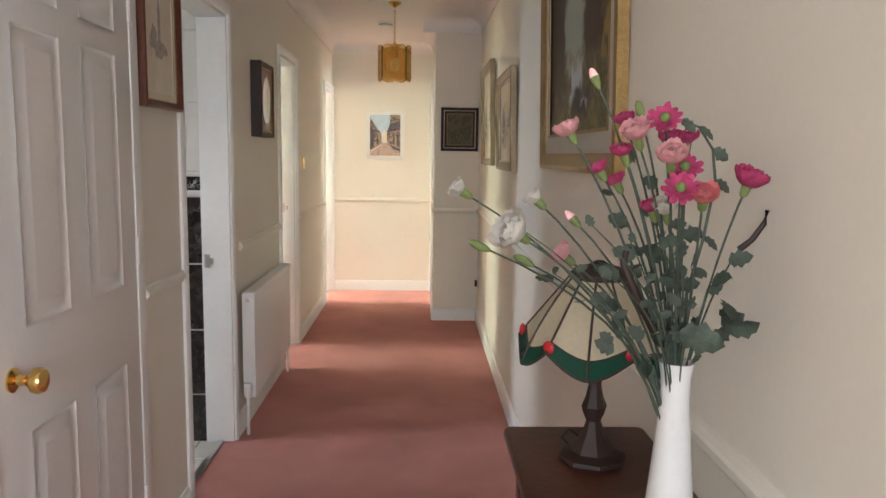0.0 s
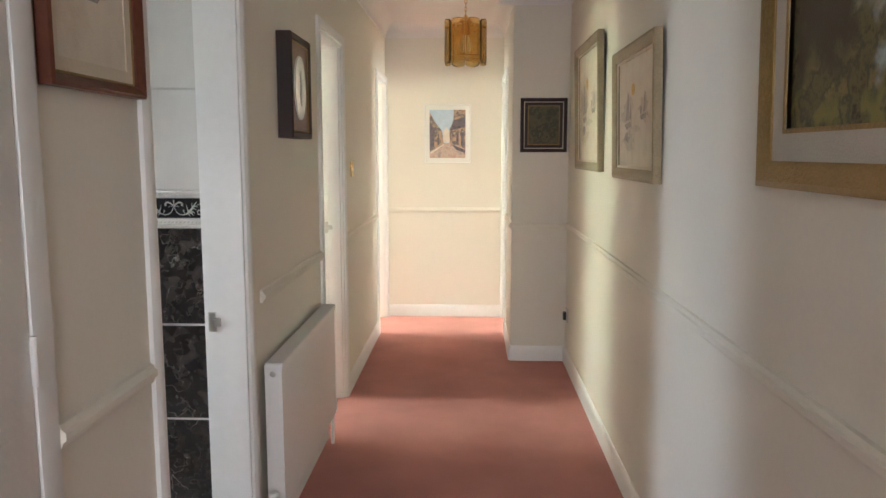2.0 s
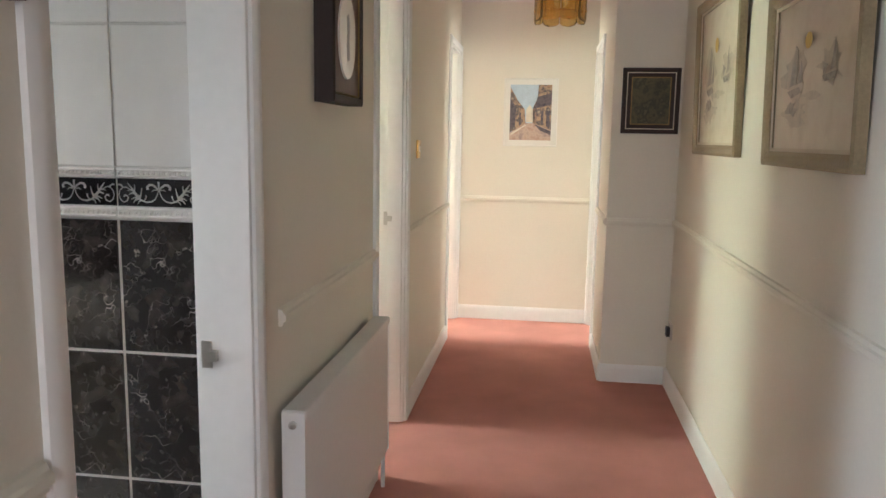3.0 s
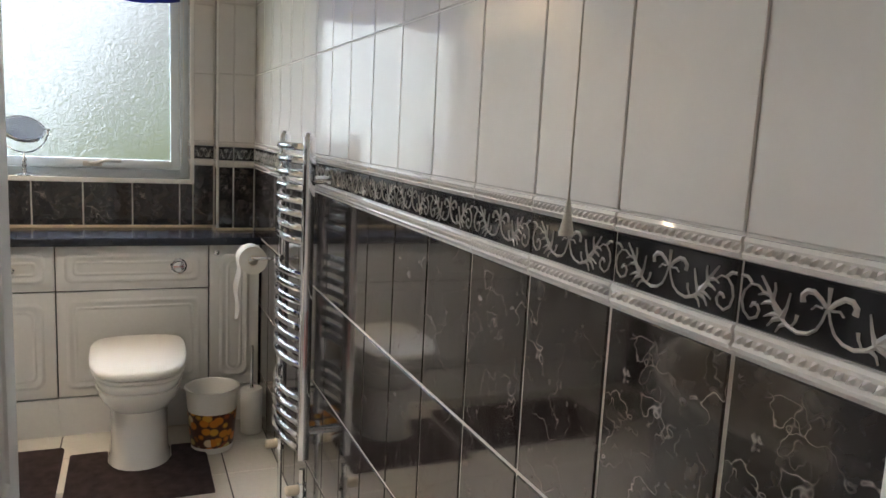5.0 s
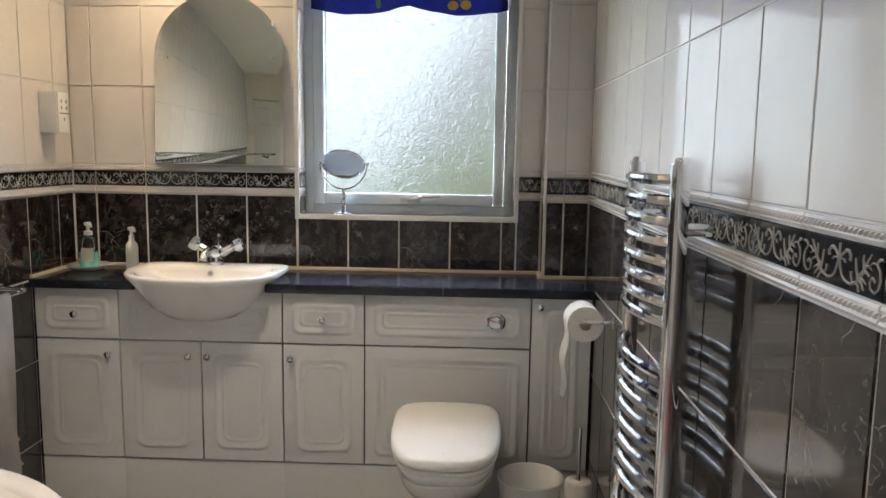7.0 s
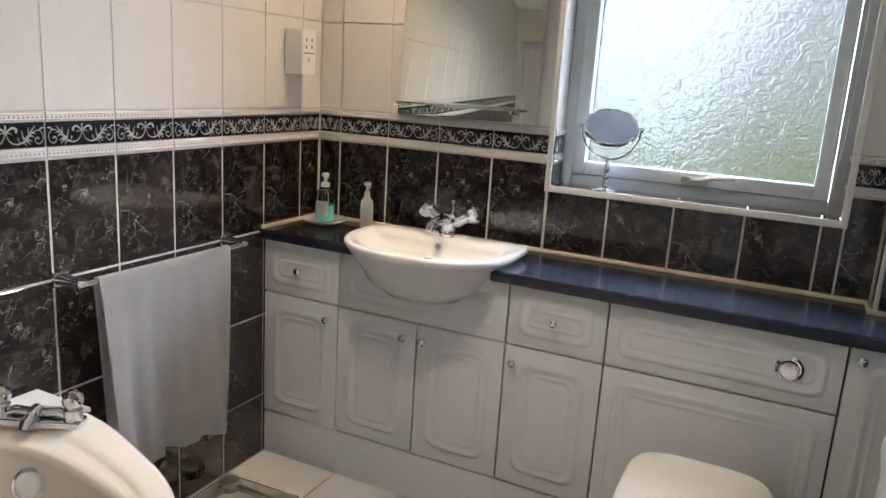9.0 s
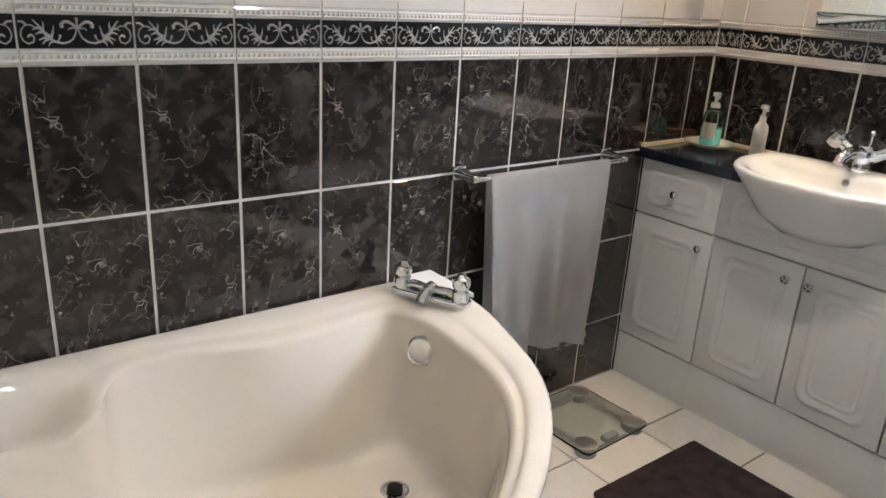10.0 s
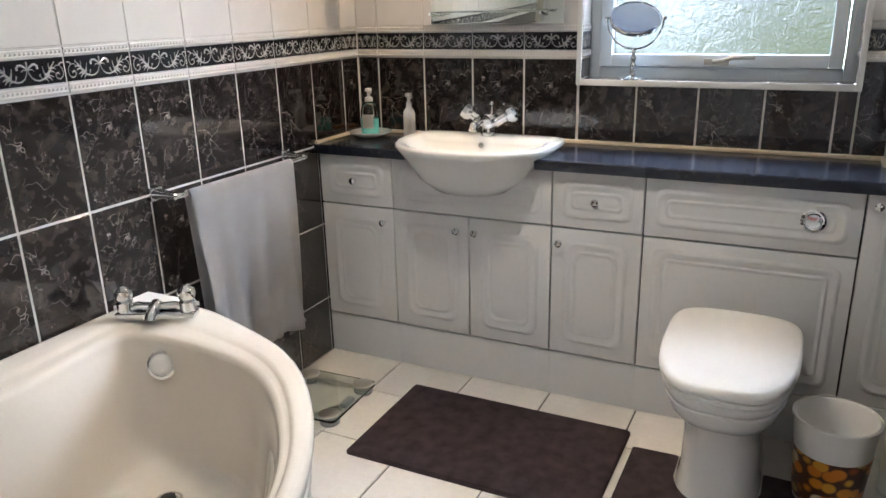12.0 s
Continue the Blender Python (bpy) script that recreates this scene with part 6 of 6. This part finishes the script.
def tiffany_lamp():
    t = thing("table_lamp", "leaded glass table lamp with a cream and green shade", "table lamp", Matrix.Translation((1.163, -2.085, TZ)) @ Matrix.Scale(0.885, 4))
    bm = bmesh.new()
    lathe(bm, [(0.064, 0), (0.070, 0.006), (0.067, 0.013), (0.045, 0.022), (0.036, 0.040), (0.022, 0.062), (0.015, 0.085), (0.022, 0.10), (0.026, 0.115), (0.018, 0.135), (0.013, 0.16), (0.018, 0.185), (0.010, 0.20), (0.008, 0.36)], seg=8)
    part("base", bm, M_BLKWOOD, t, "turned dark brown stem on an octagonal foot", smooth=25)
    n = 12
    def pt(f, k):
        r, a = 0.054 + (0.158 - 0.054) * f, 2 * math.pi * k / n - radians(19)
        return Vector((r * math.cos(a), r * math.sin(a), 0.382 - 0.132 * f))
    def edge(k, f, u):
        """Along panel k at u in 0..1; the hem hangs in a scallop over each pair of panels."""
        p = pt(f, k).lerp(pt(f, k + 1), u)
        return Vector((p.x, p.y, p.z - 0.040 * math.sin(math.pi * (u + k % 2) / 2) * f ** 3))
    for k in range(n):
        for name, f0, f1, m in (("glass_panel", 0.0, 0.86, M_OPAL), ("hem_panel", 0.86, 1.0, M_GREENG)):
            bm = bmesh.new()
            rows = [[edge(k, f0 + (f1 - f0) * j / 6, 0.02 + 0.96 * i / 8) for i in range(9)] for j in range(7)]
            loft(bm, rows, False, False, closed=False)
            bmesh.ops.solidify(bm, geom=bm.faces[:], thickness=0.002)
            part(name, bm, m, t, smooth=50)
        bm = bmesh.new()
        tube(bm, [edge(k, f / 6, 0.0) * 1.003 for f in range(7)], 0.0024, 6)
        part("lead_rib", bm, M_BLKWOOD, t)
        bm = bmesh.new()
        tube(bm, [edge(k, 0.86, i / 8) + Vector((0, 0, 0.001)) for i in range(9)], 0.0018, 5)
        tube(bm, [edge(k, 1.0, i / 8) for i in range(9)], 0.0022, 5)
        part("lead_hem", bm, M_BLKWOOD, t)
        if k % 2 == 0:
            bm = bmesh.new()
            bmesh.ops.create_icosphere(bm, subdivisions=2, radius=1, matrix=Matrix.Translation(pt(0.93, k) * 1.004) @ Matrix.Rotation(2 * math.pi * k / n - radians(19), 4, "Z") @ Matrix.Diagonal((0.006, 0.013, 0.013, 1)))
            part("glass_jewel", bm, M_REDG, t, "red glass jewel")
    bm = bmesh.new()
    lathe(bm, [(0.058, 0.376), (0.057, 0.387), (0.046, 0.398), (0.020, 0.404), (0.008, 0.412)], seg=20, cap0=False)
    part("cap", bm, M_BLKWOOD, t)
    bm = bmesh.new()
    tube(bm, [(-0.03, 0.045, 0.004), (-0.05, 0.07, 0.02), (-0.03, 0.09, 0.03), (0.0, 0.085, 0.01), (0.03, 0.12, 0.004)], 0.003, 6)
    part("cable", bm, M_BLACK, t)


tiffany_lamp()

VX, VY, VH = 1.170, -2.472, 0.292
va = thing("vase", "tall tapered white ceramic vase on the table", "vase", Matrix.Translation((VX, VY, TZ)))
bm = bmesh.new()
lathe(bm, [(0.034, 0), (0.037, 0.004), (0.034, 0.06), (0.024, 0.17), (0.0185, 0.24), (0.0185, 0.272), (0.022, VH), (0.0195, VH), (0.016, 0.272), (0.014, 0.20)], seg=32)
part("body", bm, M_VASE, va, smooth=60)


def bouquet():
    t = thing("flower_arrangement", "artificial pink, magenta and white flowers in the vase", "flowers", Matrix.Translation((VX, VY, TZ + VH - 0.02)))
    rnd = random.Random(7)
    def stem(tip, r=0.0022, bend=0.03):
        tip = Vector(tip)
        base = Vector((0.006 * rnd.uniform(-1, 1), 0.006 * rnd.uniform(-1, 1), -0.1))
        mid = Vector((0.16 * tip.x + 0.5 * rnd.uniform(-bend, bend), 0.16 * tip.y + 0.5 * rnd.uniform(-bend, bend), 0.40 * tip.z + 0.01))
        pts = [base * (1 - s) ** 2 + mid * (2 * s * (1 - s)) + tip * s * s for s in [i / 9 for i in range(10)]]
        bm = bmesh.new()
        tube(bm, pts, r, 6, 0.6)
        part("stem", bm, M_STEM, t)
        return pts
    def leaf(at, d, size, m=M_LEAF, name="leaf"):
        d = Vector(d).normalized()
        s = d.cross(Vector((rnd.uniform(-0.7, 0.9), -1.0, rnd.uniform(-0.2, 0.8)))).normalized()
        up = s.cross(d)
        prof = [(0, 0.04), (0.2, 0.34), (0.35, 0.26), (0.5, 0.42), (0.66, 0.26), (0.8, 0.26), (1.0, 0.02)]
        bm = bmesh.new()
        rows = []
        for f, w in prof:
            c = at + d * size * f - up * size * 0.25 * f * f
            rows.append([c - s * size * w + up * size * 0.06, c, c + s * size * w + up * size * 0.06])
        loft(bm, rows, False, False, closed=False)
        bmesh.ops.solidify(bm, geom=bm.faces[:], thickness=0.0006)
        part(name, bm, m, t, smooth=50)
    def petals(at, d, count, length, width, cup, m, layers=1):
        d = Vector(d).normalized()
        ref = Vector((0, 0, 1)) if abs(d.z) < 0.9 else Vector((1, 0, 0))
        s = d.cross(ref).normalized()
        q = s.cross(d)
        bm = bmesh.new()
        for lay in range(layers):
            for k in range(count):
                a = 2 * math.pi * (k + 0.5 * lay + rnd.uniform(-0.15, 0.15)) / count
                rad = s * math.cos(a) + q * math.sin(a)
                side = d.cross(rad).normalized()
                ln = length * (1 - 0.22 * lay) * rnd.uniform(0.88, 1.1)
                c0 = cup + 0.35 * lay
                rows = []
                for f, w in ((0.05, 0.25), (0.4, 0.8), (0.75, 1.0), (0.92, 0.75), (1.0, 0.3)):
                    c = at + rad * ln * f * math.cos(c0 * f) + d * ln * f * math.sin(c0 * f) * 1.1
                    fr = 0.06 * ln * rnd.uniform(-1, 1)
                    rows.append([c - side * width * w / 2 + d * fr, c - d * 0.1 * width, c + side * width * w / 2 - d * fr])
                loft(bm, rows, False, False, closed=False)
        bmesh.ops.solidify(bm, geom=bm.faces[:], thickness=0.0005)
        return bm
    def bloom(kind, tip):
        pts = stem(tip)
        tip = Vector(tip)
        d = (pts[-1] - pts[-2]).normalized()
        face = (d * 0.5 + Vector((-0.25, -0.85, 0.2))).normalized()
        if kind == "daisy":
            fl = part("flower_head", petals(tip, face, 11, 0.0215, 0.0085, 0.2, M_MAGENTA, 2), M_MAGENTA, t, "magenta daisy head", smooth=50)
            bm = bmesh.new()
            bmesh.ops.create_icosphere(bm, subdivisions=2, radius=0.0062, matrix=Matrix.Translation(tip + face * 0.005))
            part("flower_centre", bm, M_LIME, fl, "lime green centre")
        elif kind in ("pink", "coral", "white", "magenta", "smallwhite", "bigwhite", "bigmagenta"):
            m = M_CREAMP if "white" in kind else M_MAGENTA if "magenta" in kind else M_CORAL if kind == "coral" else M_PINK
            k2 = {"smallwhite": 0.56, "bigwhite": 1.15, "bigmagenta": 1.0, "magenta": 0.62, "pink": 0.80}.get(kind, 0.7)
            up = (d + Vector((-0.1, -0.4, 0.1))).normalized()
            part("flower_head", petals(tip, up, 8, 0.030 * k2, 0.024 * k2, 0.75, m, 4), m, t, kind.replace("small", "small ").replace("big", "full ") + " carnation head", smooth=50)
            bm = bmesh.new()
            lathe(bm, [(0.002, -0.016), (0.005, -0.012), (0.0065, 0.0), (0.004, 0.003)], tip, 10, d.to_track_quat("Z", "Y").to_matrix())
            part("calyx", bm, M_LIME, t)
        else:
            m = M_PINK if kind == "pinkbud" else M_CREAMP if kind == "whitebud" else M_LIME
            bm = bmesh.new()
            lathe(bm, [(0.002, 0), (0.0045, 0.004), (0.006, 0.010), (0.0045, 0.017), (0.002, 0.021)], tip, 10, d.to_track_quat("Z", "Y").to_matrix())
            part("bud", bm, m, t)
            bm = bmesh.new()
            lathe(bm, [(0.002, -0.008), (0.0045, -0.002), (0.0062, 0.006), (0.0056, 0.009)], tip, 10, d.to_track_quat("Z", "Y").to_matrix())
            part("calyx", bm, M_LIME, t)
        for _ in range(2):
            i = rnd.randrange(3, 8)
            a = rnd.uniform(0, 6.28)
            leaf(pts[i], (math.cos(a), math.sin(a), 0.35), rnd.uniform(0.016, 0.032))
        return pts
    heads = [("pinkbud", (-0.097, 0.072, 0.366)), ("pink", (-0.122, 0.107, 0.302)), ("daisy", (-0.039, -0.028, 0.316)), ("pink", (-0.068, -0.018, 0.295)), ("magenta", (-0.063, 0.052, 0.314)), ("magenta", (-0.018, 0.012, 0.290)),
             ("magenta", (0.005, 0.022, 0.291)), ("magenta", (-0.066, 0.042, 0.275)), ("pink", (-0.038, -0.054, 0.269)), ("daisy", (-0.013, -0.028, 0.260)), ("daisy", (-0.036, -0.084, 0.238)), ("coral", (-0.008, -0.078, 0.227)),
             ("magenta", (-0.081, 0.102, 0.252)), ("magenta", (-0.055, 0.112, 0.236)), ("magenta", (-0.033, 0.022, 0.207)), ("bigmagenta", (0.092, 0.040, 0.238)), ("white", (-0.025, -0.008, 0.207)), ("pink", (-0.124, 0.098, 0.136)),
             ("limebud", (-0.240, 0.042, 0.155)), ("limebud", (-0.182, 0.052, 0.135)), ("pinkbud", (-0.117, 0.072, 0.186)), ("limebud", (-0.049, 0.032, 0.322)), ("smallwhite", (-0.270, 0.042, 0.227)), ("smallwhite", (-0.169, 0.078, 0.214)),
             ("bigwhite", (-0.204, -0.018, 0.178))]
    for kind, tip in heads:
        bloom(kind, tip)
    for _ in range(9):
        a = rnd.uniform(1.8, 4.6)
        tip = Vector((0.16 * math.cos(a) * rnd.uniform(0.5, 1.3), 0.08 * math.sin(a), rnd.uniform(0.08, 0.24)))
        pts = stem(tip, 0.0013, 0.05)
        for q in (pts[5], pts[7], pts[9]):
            leaf(q, (rnd.uniform(-1, 1), rnd.uniform(-1, 0.4), 0.5), rnd.uniform(0.012, 0.024))
    for _ in range(20):
        a = rnd.uniform(0, 6.28)
        r = rnd.uniform(0.03, 0.095)
        leaf(Vector((min(0.07, r * math.cos(a) - 0.01), r * math.sin(a) * 0.7, rnd.uniform(0.03, 0.16))), (math.cos(a), math.sin(a), rnd.uniform(0.3, 1.2)), rnd.uniform(0.014, 0.030))
    for x, y, z, size in ((0.035, -0.06, 0.075, 0.040), (-0.02, -0.06, 0.070, 0.050), (0.045, -0.03, 0.10, 0.036), (-0.05, -0.05, 0.105, 0.034), (0.02, -0.05, 0.130, 0.030), (0.05, -0.02, 0.150, 0.028)):
        leaf(Vector((x, y, z)), (rnd.uniform(-0.2, 1), -0.6, rnd.uniform(-0.2, 0.3)), size)
    bm = bmesh.new()
    tube(bm, [(0.097, 0.062, 0.154), (0.113, 0.062, 0.167), (0.128, 0.062, 0.189), (0.131, 0.062, 0.206)], 0.0046, 8, 0.7)
    part("pod", bm, M_BLKWOOD, t, "dark curved seed pod")
    stem((0.097, 0.062, 0.154), 0.0018, 0.01)
    bm = bmesh.new()
    arch = [(0.004, 0.000, -0.050), (0.005, -0.008, 0.108), (0.022, -0.008, 0.177), (0.032, -0.008, 0.246), (0.027, -0.008, 0.283), (0.009, -0.008, 0.309), (-0.013, -0.008, 0.317)]
    tube(bm, arch, 0.0022, 6, 0.6)
    part("stem", bm, M_STEM, t)
    for q in arch[2:]:
        leaf(Vector(q), (0.7, -0.3, -0.5), 0.022)
    bm = bmesh.new()
    tube(bm, [(-0.03, 0.0, 0.06), (-0.055, -0.01, 0.10), (-0.075, -0.01, 0.145), (-0.072, -0.01, 0.16)], 0.007, 8, 0.5)
    part("pod", bm, M_BLKWOOD, t, "dark curved seed pod")


bouquet()


# ---- tiles ----
def tile_mesh(name, w, h, material, depth=0.005):
    """A tile centred on its middle, front towards -y."""
    bm = bmesh.new()
    b = 0.0015
    loft(bm, [[(x, y, z) for x, z in ((-w / 2 + g, -h / 2 + g), (w / 2 - g, -h / 2 + g), (w / 2 - g, h / 2 - g), (-w / 2 + g, h / 2 - g))] for g, y in ((0, depth), (0, b), (b, 0))], cap0=False)
    bmesh.ops.recalc_face_normals(bm, faces=bm.faces)
    me = bpy.data.meshes.new(name)
    bm.to_mesh(me)
    bm.free()
    me.materials.append(material)
    return me


def scroll_mesh(w=0.196, h=0.058):
    """Black frieze tile with a raised mirrored scroll in pale glaze."""
    bm = bmesh.new()
    def ribbon(pts, r0, r1):
        left, right, n = [], [], len(pts)
        for i, p in enumerate(pts):
            a, b = Vector(pts[max(0, i - 1)]), Vector(pts[min(n - 1, i + 1)])
            d = (b - a).normalized()
            q = Vector((-d.y, d.x))
            r = 0.80 * (r0 + (r1 - r0) * i / (n - 1))
            left.append(Vector(p) + q * r)
            right.append(Vector(p) - q * r)
        va = [[bm.verts.new((v.x, y, v.y)) for v, y in ((l, -0.0004), ((l + s) / 2, -0.0022), (s, -0.0004))] for l, s in zip(left, right)]
        for u, v in zip(va, va[1:]):
            for k in range(2):
                bm.faces.new((u[k], u[k + 1], v[k + 1], v[k]))
    for m in (-1, 1):
        def mir(pts):
            return [(m * x, y) for x, y in pts]
        # thin stem sweeping from the middle down to the leaf
        ribbon(mir([(0.001, 0.006), (0.004, -0.004), (0.009, -0.013), (0.017, -0.0185), (0.028, -0.0205), (0.040, -0.017), (0.050, -0.010)]), 0.0014, 0.0030)
        # drooping curl beside the bud
        ribbon(mir([(0.001, 0.007), (0.007, 0.013), (0.015, 0.018), (0.022, 0.0175), (0.0265, 0.013), (0.0255, 0.007)]), 0.0026, 0.0042)
        ribbon(mir([(0.004, 0.006), (0.012, 0.007), (0.016, 0.003)]), 0.0016, 0.0012)
        ribbon(mir([(0.035, -0.017), (0.031, -0.011), (0.030, -0.005)]), 0.0012, 0.0028)
        # spiked leaf and the frond that rises from it
        for pts, r0, r1 in (([(0.047, -0.013), (0.042, -0.002), (0.039, 0.012)], 0.0042, 0.0007), ([(0.048, -0.012), (0.056, -0.016), (0.061, -0.0225)], 0.0040, 0.0009),
                            ([(0.049, -0.010), (0.058, -0.011), (0.066, -0.015)], 0.0036, 0.0009), ([(0.042, -0.016), (0.048, -0.020), (0.051, -0.026)], 0.0030, 0.0008),
                            ([(0.048, -0.010), (0.056, -0.002), (0.064, 0.010), (0.073, 0.021)], 0.0052, 0.0012), ([(0.057, 0.000), (0.066, -0.002), (0.071, -0.005)], 0.0034, 0.0008),
                            ([(0.061, 0.006), (0.069, 0.006), (0.075, 0.003)], 0.0034, 0.0008), ([(0.058, 0.003), (0.056, 0.012), (0.057, 0.018)], 0.0030, 0.0007)):
            ribbon(mir(pts), r0, r1)
        # volute at the end of the tile
        ribbon(mir([(0.068, 0.006), (0.076, 0.0115), (0.085, 0.011), (0.092, 0.004), (0.0945, -0.006), (0.091, -0.016), (0.083, -0.0215), (0.075, -0.018), (0.0725, -0.011), (0.076, -0.006)]), 0.0014, 0.0022)
        ribbon(mir([(0.076, -0.006), (0.081, -0.0065), (0.083, -0.010)]), 0.0030, 0.0020)
        ribbon(mir([(0.084, 0.012), (0.090, 0.017), (0.097, 0.017)]), 0.0026, 0.0022)
    ribbon([(0, 0.003), (0, 0.012), (0, 0.019), (0, 0.025)], 0.0016, 0.0034)
    bmesh.ops.recalc_face_normals(bm, faces=bm.faces)
    me = bpy.data.meshes.new("scroll")
    bm.to_mesh(me)
    bm.free()
    me.materials.append(M_SCROLL)
    return me


def rope_mesh(w, h):
    """White moulded border strip with a slanting rope of beads."""
    bm = bmesh.new()
    prof = [(0.008, -h / 2), (-0.001, -h / 2 + 0.001), (-0.004, -h / 2 + 0.006), (-0.001, -h * 0.12), (-0.001, h * 0.12), (-0.003, h / 2 - 0.005), (-0.001, h / 2 - 0.001), (0.008, h / 2)]
    loft(bm, [[(x, y, z) for y, z in prof] for x in (-w / 2, w / 2)])
    n = max(2, int(w / 0.0115))
    for k in range(n):
        x = -w / 2 + w * (k + 0.5) / n
        r = [(x + u, y, v) for u, y, v in ((-0.006, -0.001, -0.0055), (0.0015, -0.0012, -0.0045), (0.006, -0.001, 0.0055), (-0.0015, -0.0012, 0.0045))]
        vs = [bm.verts.new(p) for p in r]
        top = bm.verts.new((x, -0.0052, 0.0))
        for i in range(4):
            bm.faces.new((vs[i], vs[(i + 1) % 4], top))
    bmesh.ops.recalc_face_normals(bm, faces=bm.faces)
    me = bpy.data.meshes.new("rope")
    bm.to_mesh(me)
    bm.free()
    me.materials.append(M_TILEW)
    return me


cache = {}


def tile_at(parent, name, m, w, h, material):
    key = (round(w, 3), round(h, 3), material.name if material else name)
    if key not in cache:
        cache[key] = rope_mesh(w, h) if name == "border_strip" else tile_mesh(name, w, h, material)
    ob = new(name, cache[key])
    ob.parent = parent
    ob.matrix_world = m
    return ob


PITCH = 0.2025
SCROLL = scroll_mesh()
LOW, ROWH = 1.122, 0.3045


def tile_wall(wall, to_world, u0, u1, phase, skip=(), zcap=CZ, pitch=PITCH):
    """Tiles over a wall from u0 to u1; to_world(u, z) is the pose of a tile there; skip: (u0, u1, z0, z1) holes."""
    rows = []
    z = LOW
    while z > FZ + 0.02:
        rows.append((max(FZ + 0.001, z - ROWH), z, "wall_tile", M_TILEK))
        z -= ROWH
    rows += [(LOW, LOW + 0.028, "border_strip", None), (LOW + 0.028, LOW + 0.089, "frieze_tile", M_FRIEZE), (LOW + 0.089, LOW + 0.113, "border_strip", None)]
    z = LOW + 0.113
    while z < zcap - 0.01:
        rows.append((z, min(z + ROWH, zcap - 0.001), "wall_tile", M_TILEW))
        z += ROWH
    k = math.ceil((u0 - phase) / pitch - 1e-6)
    cuts = [u0] + [phase + pitch * i for i in range(k, 40) if u0 + 0.012 < phase + pitch * i < u1 - 0.012] + [u1]
    for a, b in zip(cuts, cuts[1:]):
        for z0, z1, name, m in rows:
            pieces = [(a, b, z0, z1)]
            for s0, s1, t0, t1 in skip:
                nxt = []
                for p0, p1, q0, q1 in pieces:
                    if p1 <= s0 + 0.002 or p0 >= s1 - 0.002 or q1 <= t0 + 0.002 or q0 >= t1 - 0.002:
                        nxt.append((p0, p1, q0, q1))
                        continue
                    if p0 < s0 - 0.004:
                        nxt.append((p0, s0, q0, q1))
                    if p1 > s1 + 0.004:
                        nxt.append((s1, p1, q0, q1))
                    if q0 < t0 - 0.004:
                        nxt.append((max(p0, s0), min(p1, s1), q0, t0))
                    if q1 > t1 + 0.004:
                        nxt.append((max(p0, s0), min(p1, s1), t1, q1))
                pieces = nxt
            for p0, p1, q0, q1 in pieces:
                gap = 0.007 if m is M_TILEK else 0.004
                w, h = p1 - p0 - gap, q1 - q0 - (gap if name == "wall_tile" else 0.001)
                if w < 0.006 or h < 0.006:
                    continue
                at = to_world((p0 + p1) / 2, (q0 + q1) / 2)
                tile = tile_at(wall, name, at, w, h, m)
                if name == "frieze_tile" and h > 0.05:
                    sc = new("scroll_relief", SCROLL)
                    sc.parent = tile
                    sc.matrix_world = at @ Matrix.Diagonal((min(1.0, w / 0.196), 1, 1, 1))


walls = {o.name: o for o in scene.objects if o.name.startswith("wall_bathroom")}
tile_wall(walls["wall_bathroom_north"], lambda u, z: pose(u, 0, z), XW + 0.001, XE - 0.002, -0.32 - 0.2 * 16, pitch=0.2)
tile_wall(walls["wall_bathroom_south"], lambda u, z: pose(-u, YS, z, 0, 0, 180), -XE + 0.002, -XW - 0.001, 3.134 - PITCH * 15)
tile_wall(walls["wall_bathroom_west"], lambda u, z: pose(XW, u, z, 0, 0, 90), YS + 0.001, BOXY - 0.001, -1.336 - PITCH * 4, [(WIN[0] - 0.006, WIN[1] + 0.006, WIN[2] - 0.008, WIN[3])])
win = next(o for o in scene.objects if o.name == "window_1")
below = [(-9, 9, -1, WIN[2] + 0.006)]
tile_wall(win, lambda u, z: pose(-u, WIN[0] + 0.007, z, 0, 0, 180), -XW + 0.003, -XW + 0.104, -9, below, WIN[3])
tile_wall(win, lambda u, z: pose(u, WIN[1] - 0.007, z), XW - 0.104, XW - 0.003, -9, below, WIN[3])
boxing = solid("wall_boxing", [(XW - 0.004, BOXY + 0.003, FZ, BOXX - 0.003, TB, CZ)], M_GROUT, "tiled pipe boxing in the corner")
tile_wall(boxing, lambda u, z: pose(BOXX, u, z, 0, 0, 90), BOXY + 0.008, -0.001, -0.5)
tile_wall(boxing, lambda u, z: pose(u, BOXY, z), XW + 0.001, BOXX - 0.008, -9)
bm = bmesh.new()
box(bm, BOXX - 0.008, BOXY - 0.001, CT, BOXX + 0.001, BOXY + 0.008, CZ, 0.002)
part("edge_trim", bm, M_PLASTIC, boxing, "white corner trim")

# floor tiles
floor = next(o for o in scene.objects if o.name == "floor_bathroom")
FP = 0.3035
fx0, fy0 = -2.293 - FP * 4, -1.415 - FP * 3
xs = [XW] + [fx0 + FP * i for i in range(14) if XW + 0.02 < fx0 + FP * i < -0.08] + [-0.075]
ys = [YS] + [fy0 + FP * i for i in range(12) if YS + 0.02 < fy0 + FP * i < -0.02] + [0.0]
for a, b in zip(xs, xs[1:]):
    for c, d in zip(ys, ys[1:]):
        tile_at(floor, "floor_tile", pose((a + b) / 2, (c + d) / 2, FZ + 0.004, -90), b - a - 0.005, d - c - 0.005, M_FTILE)
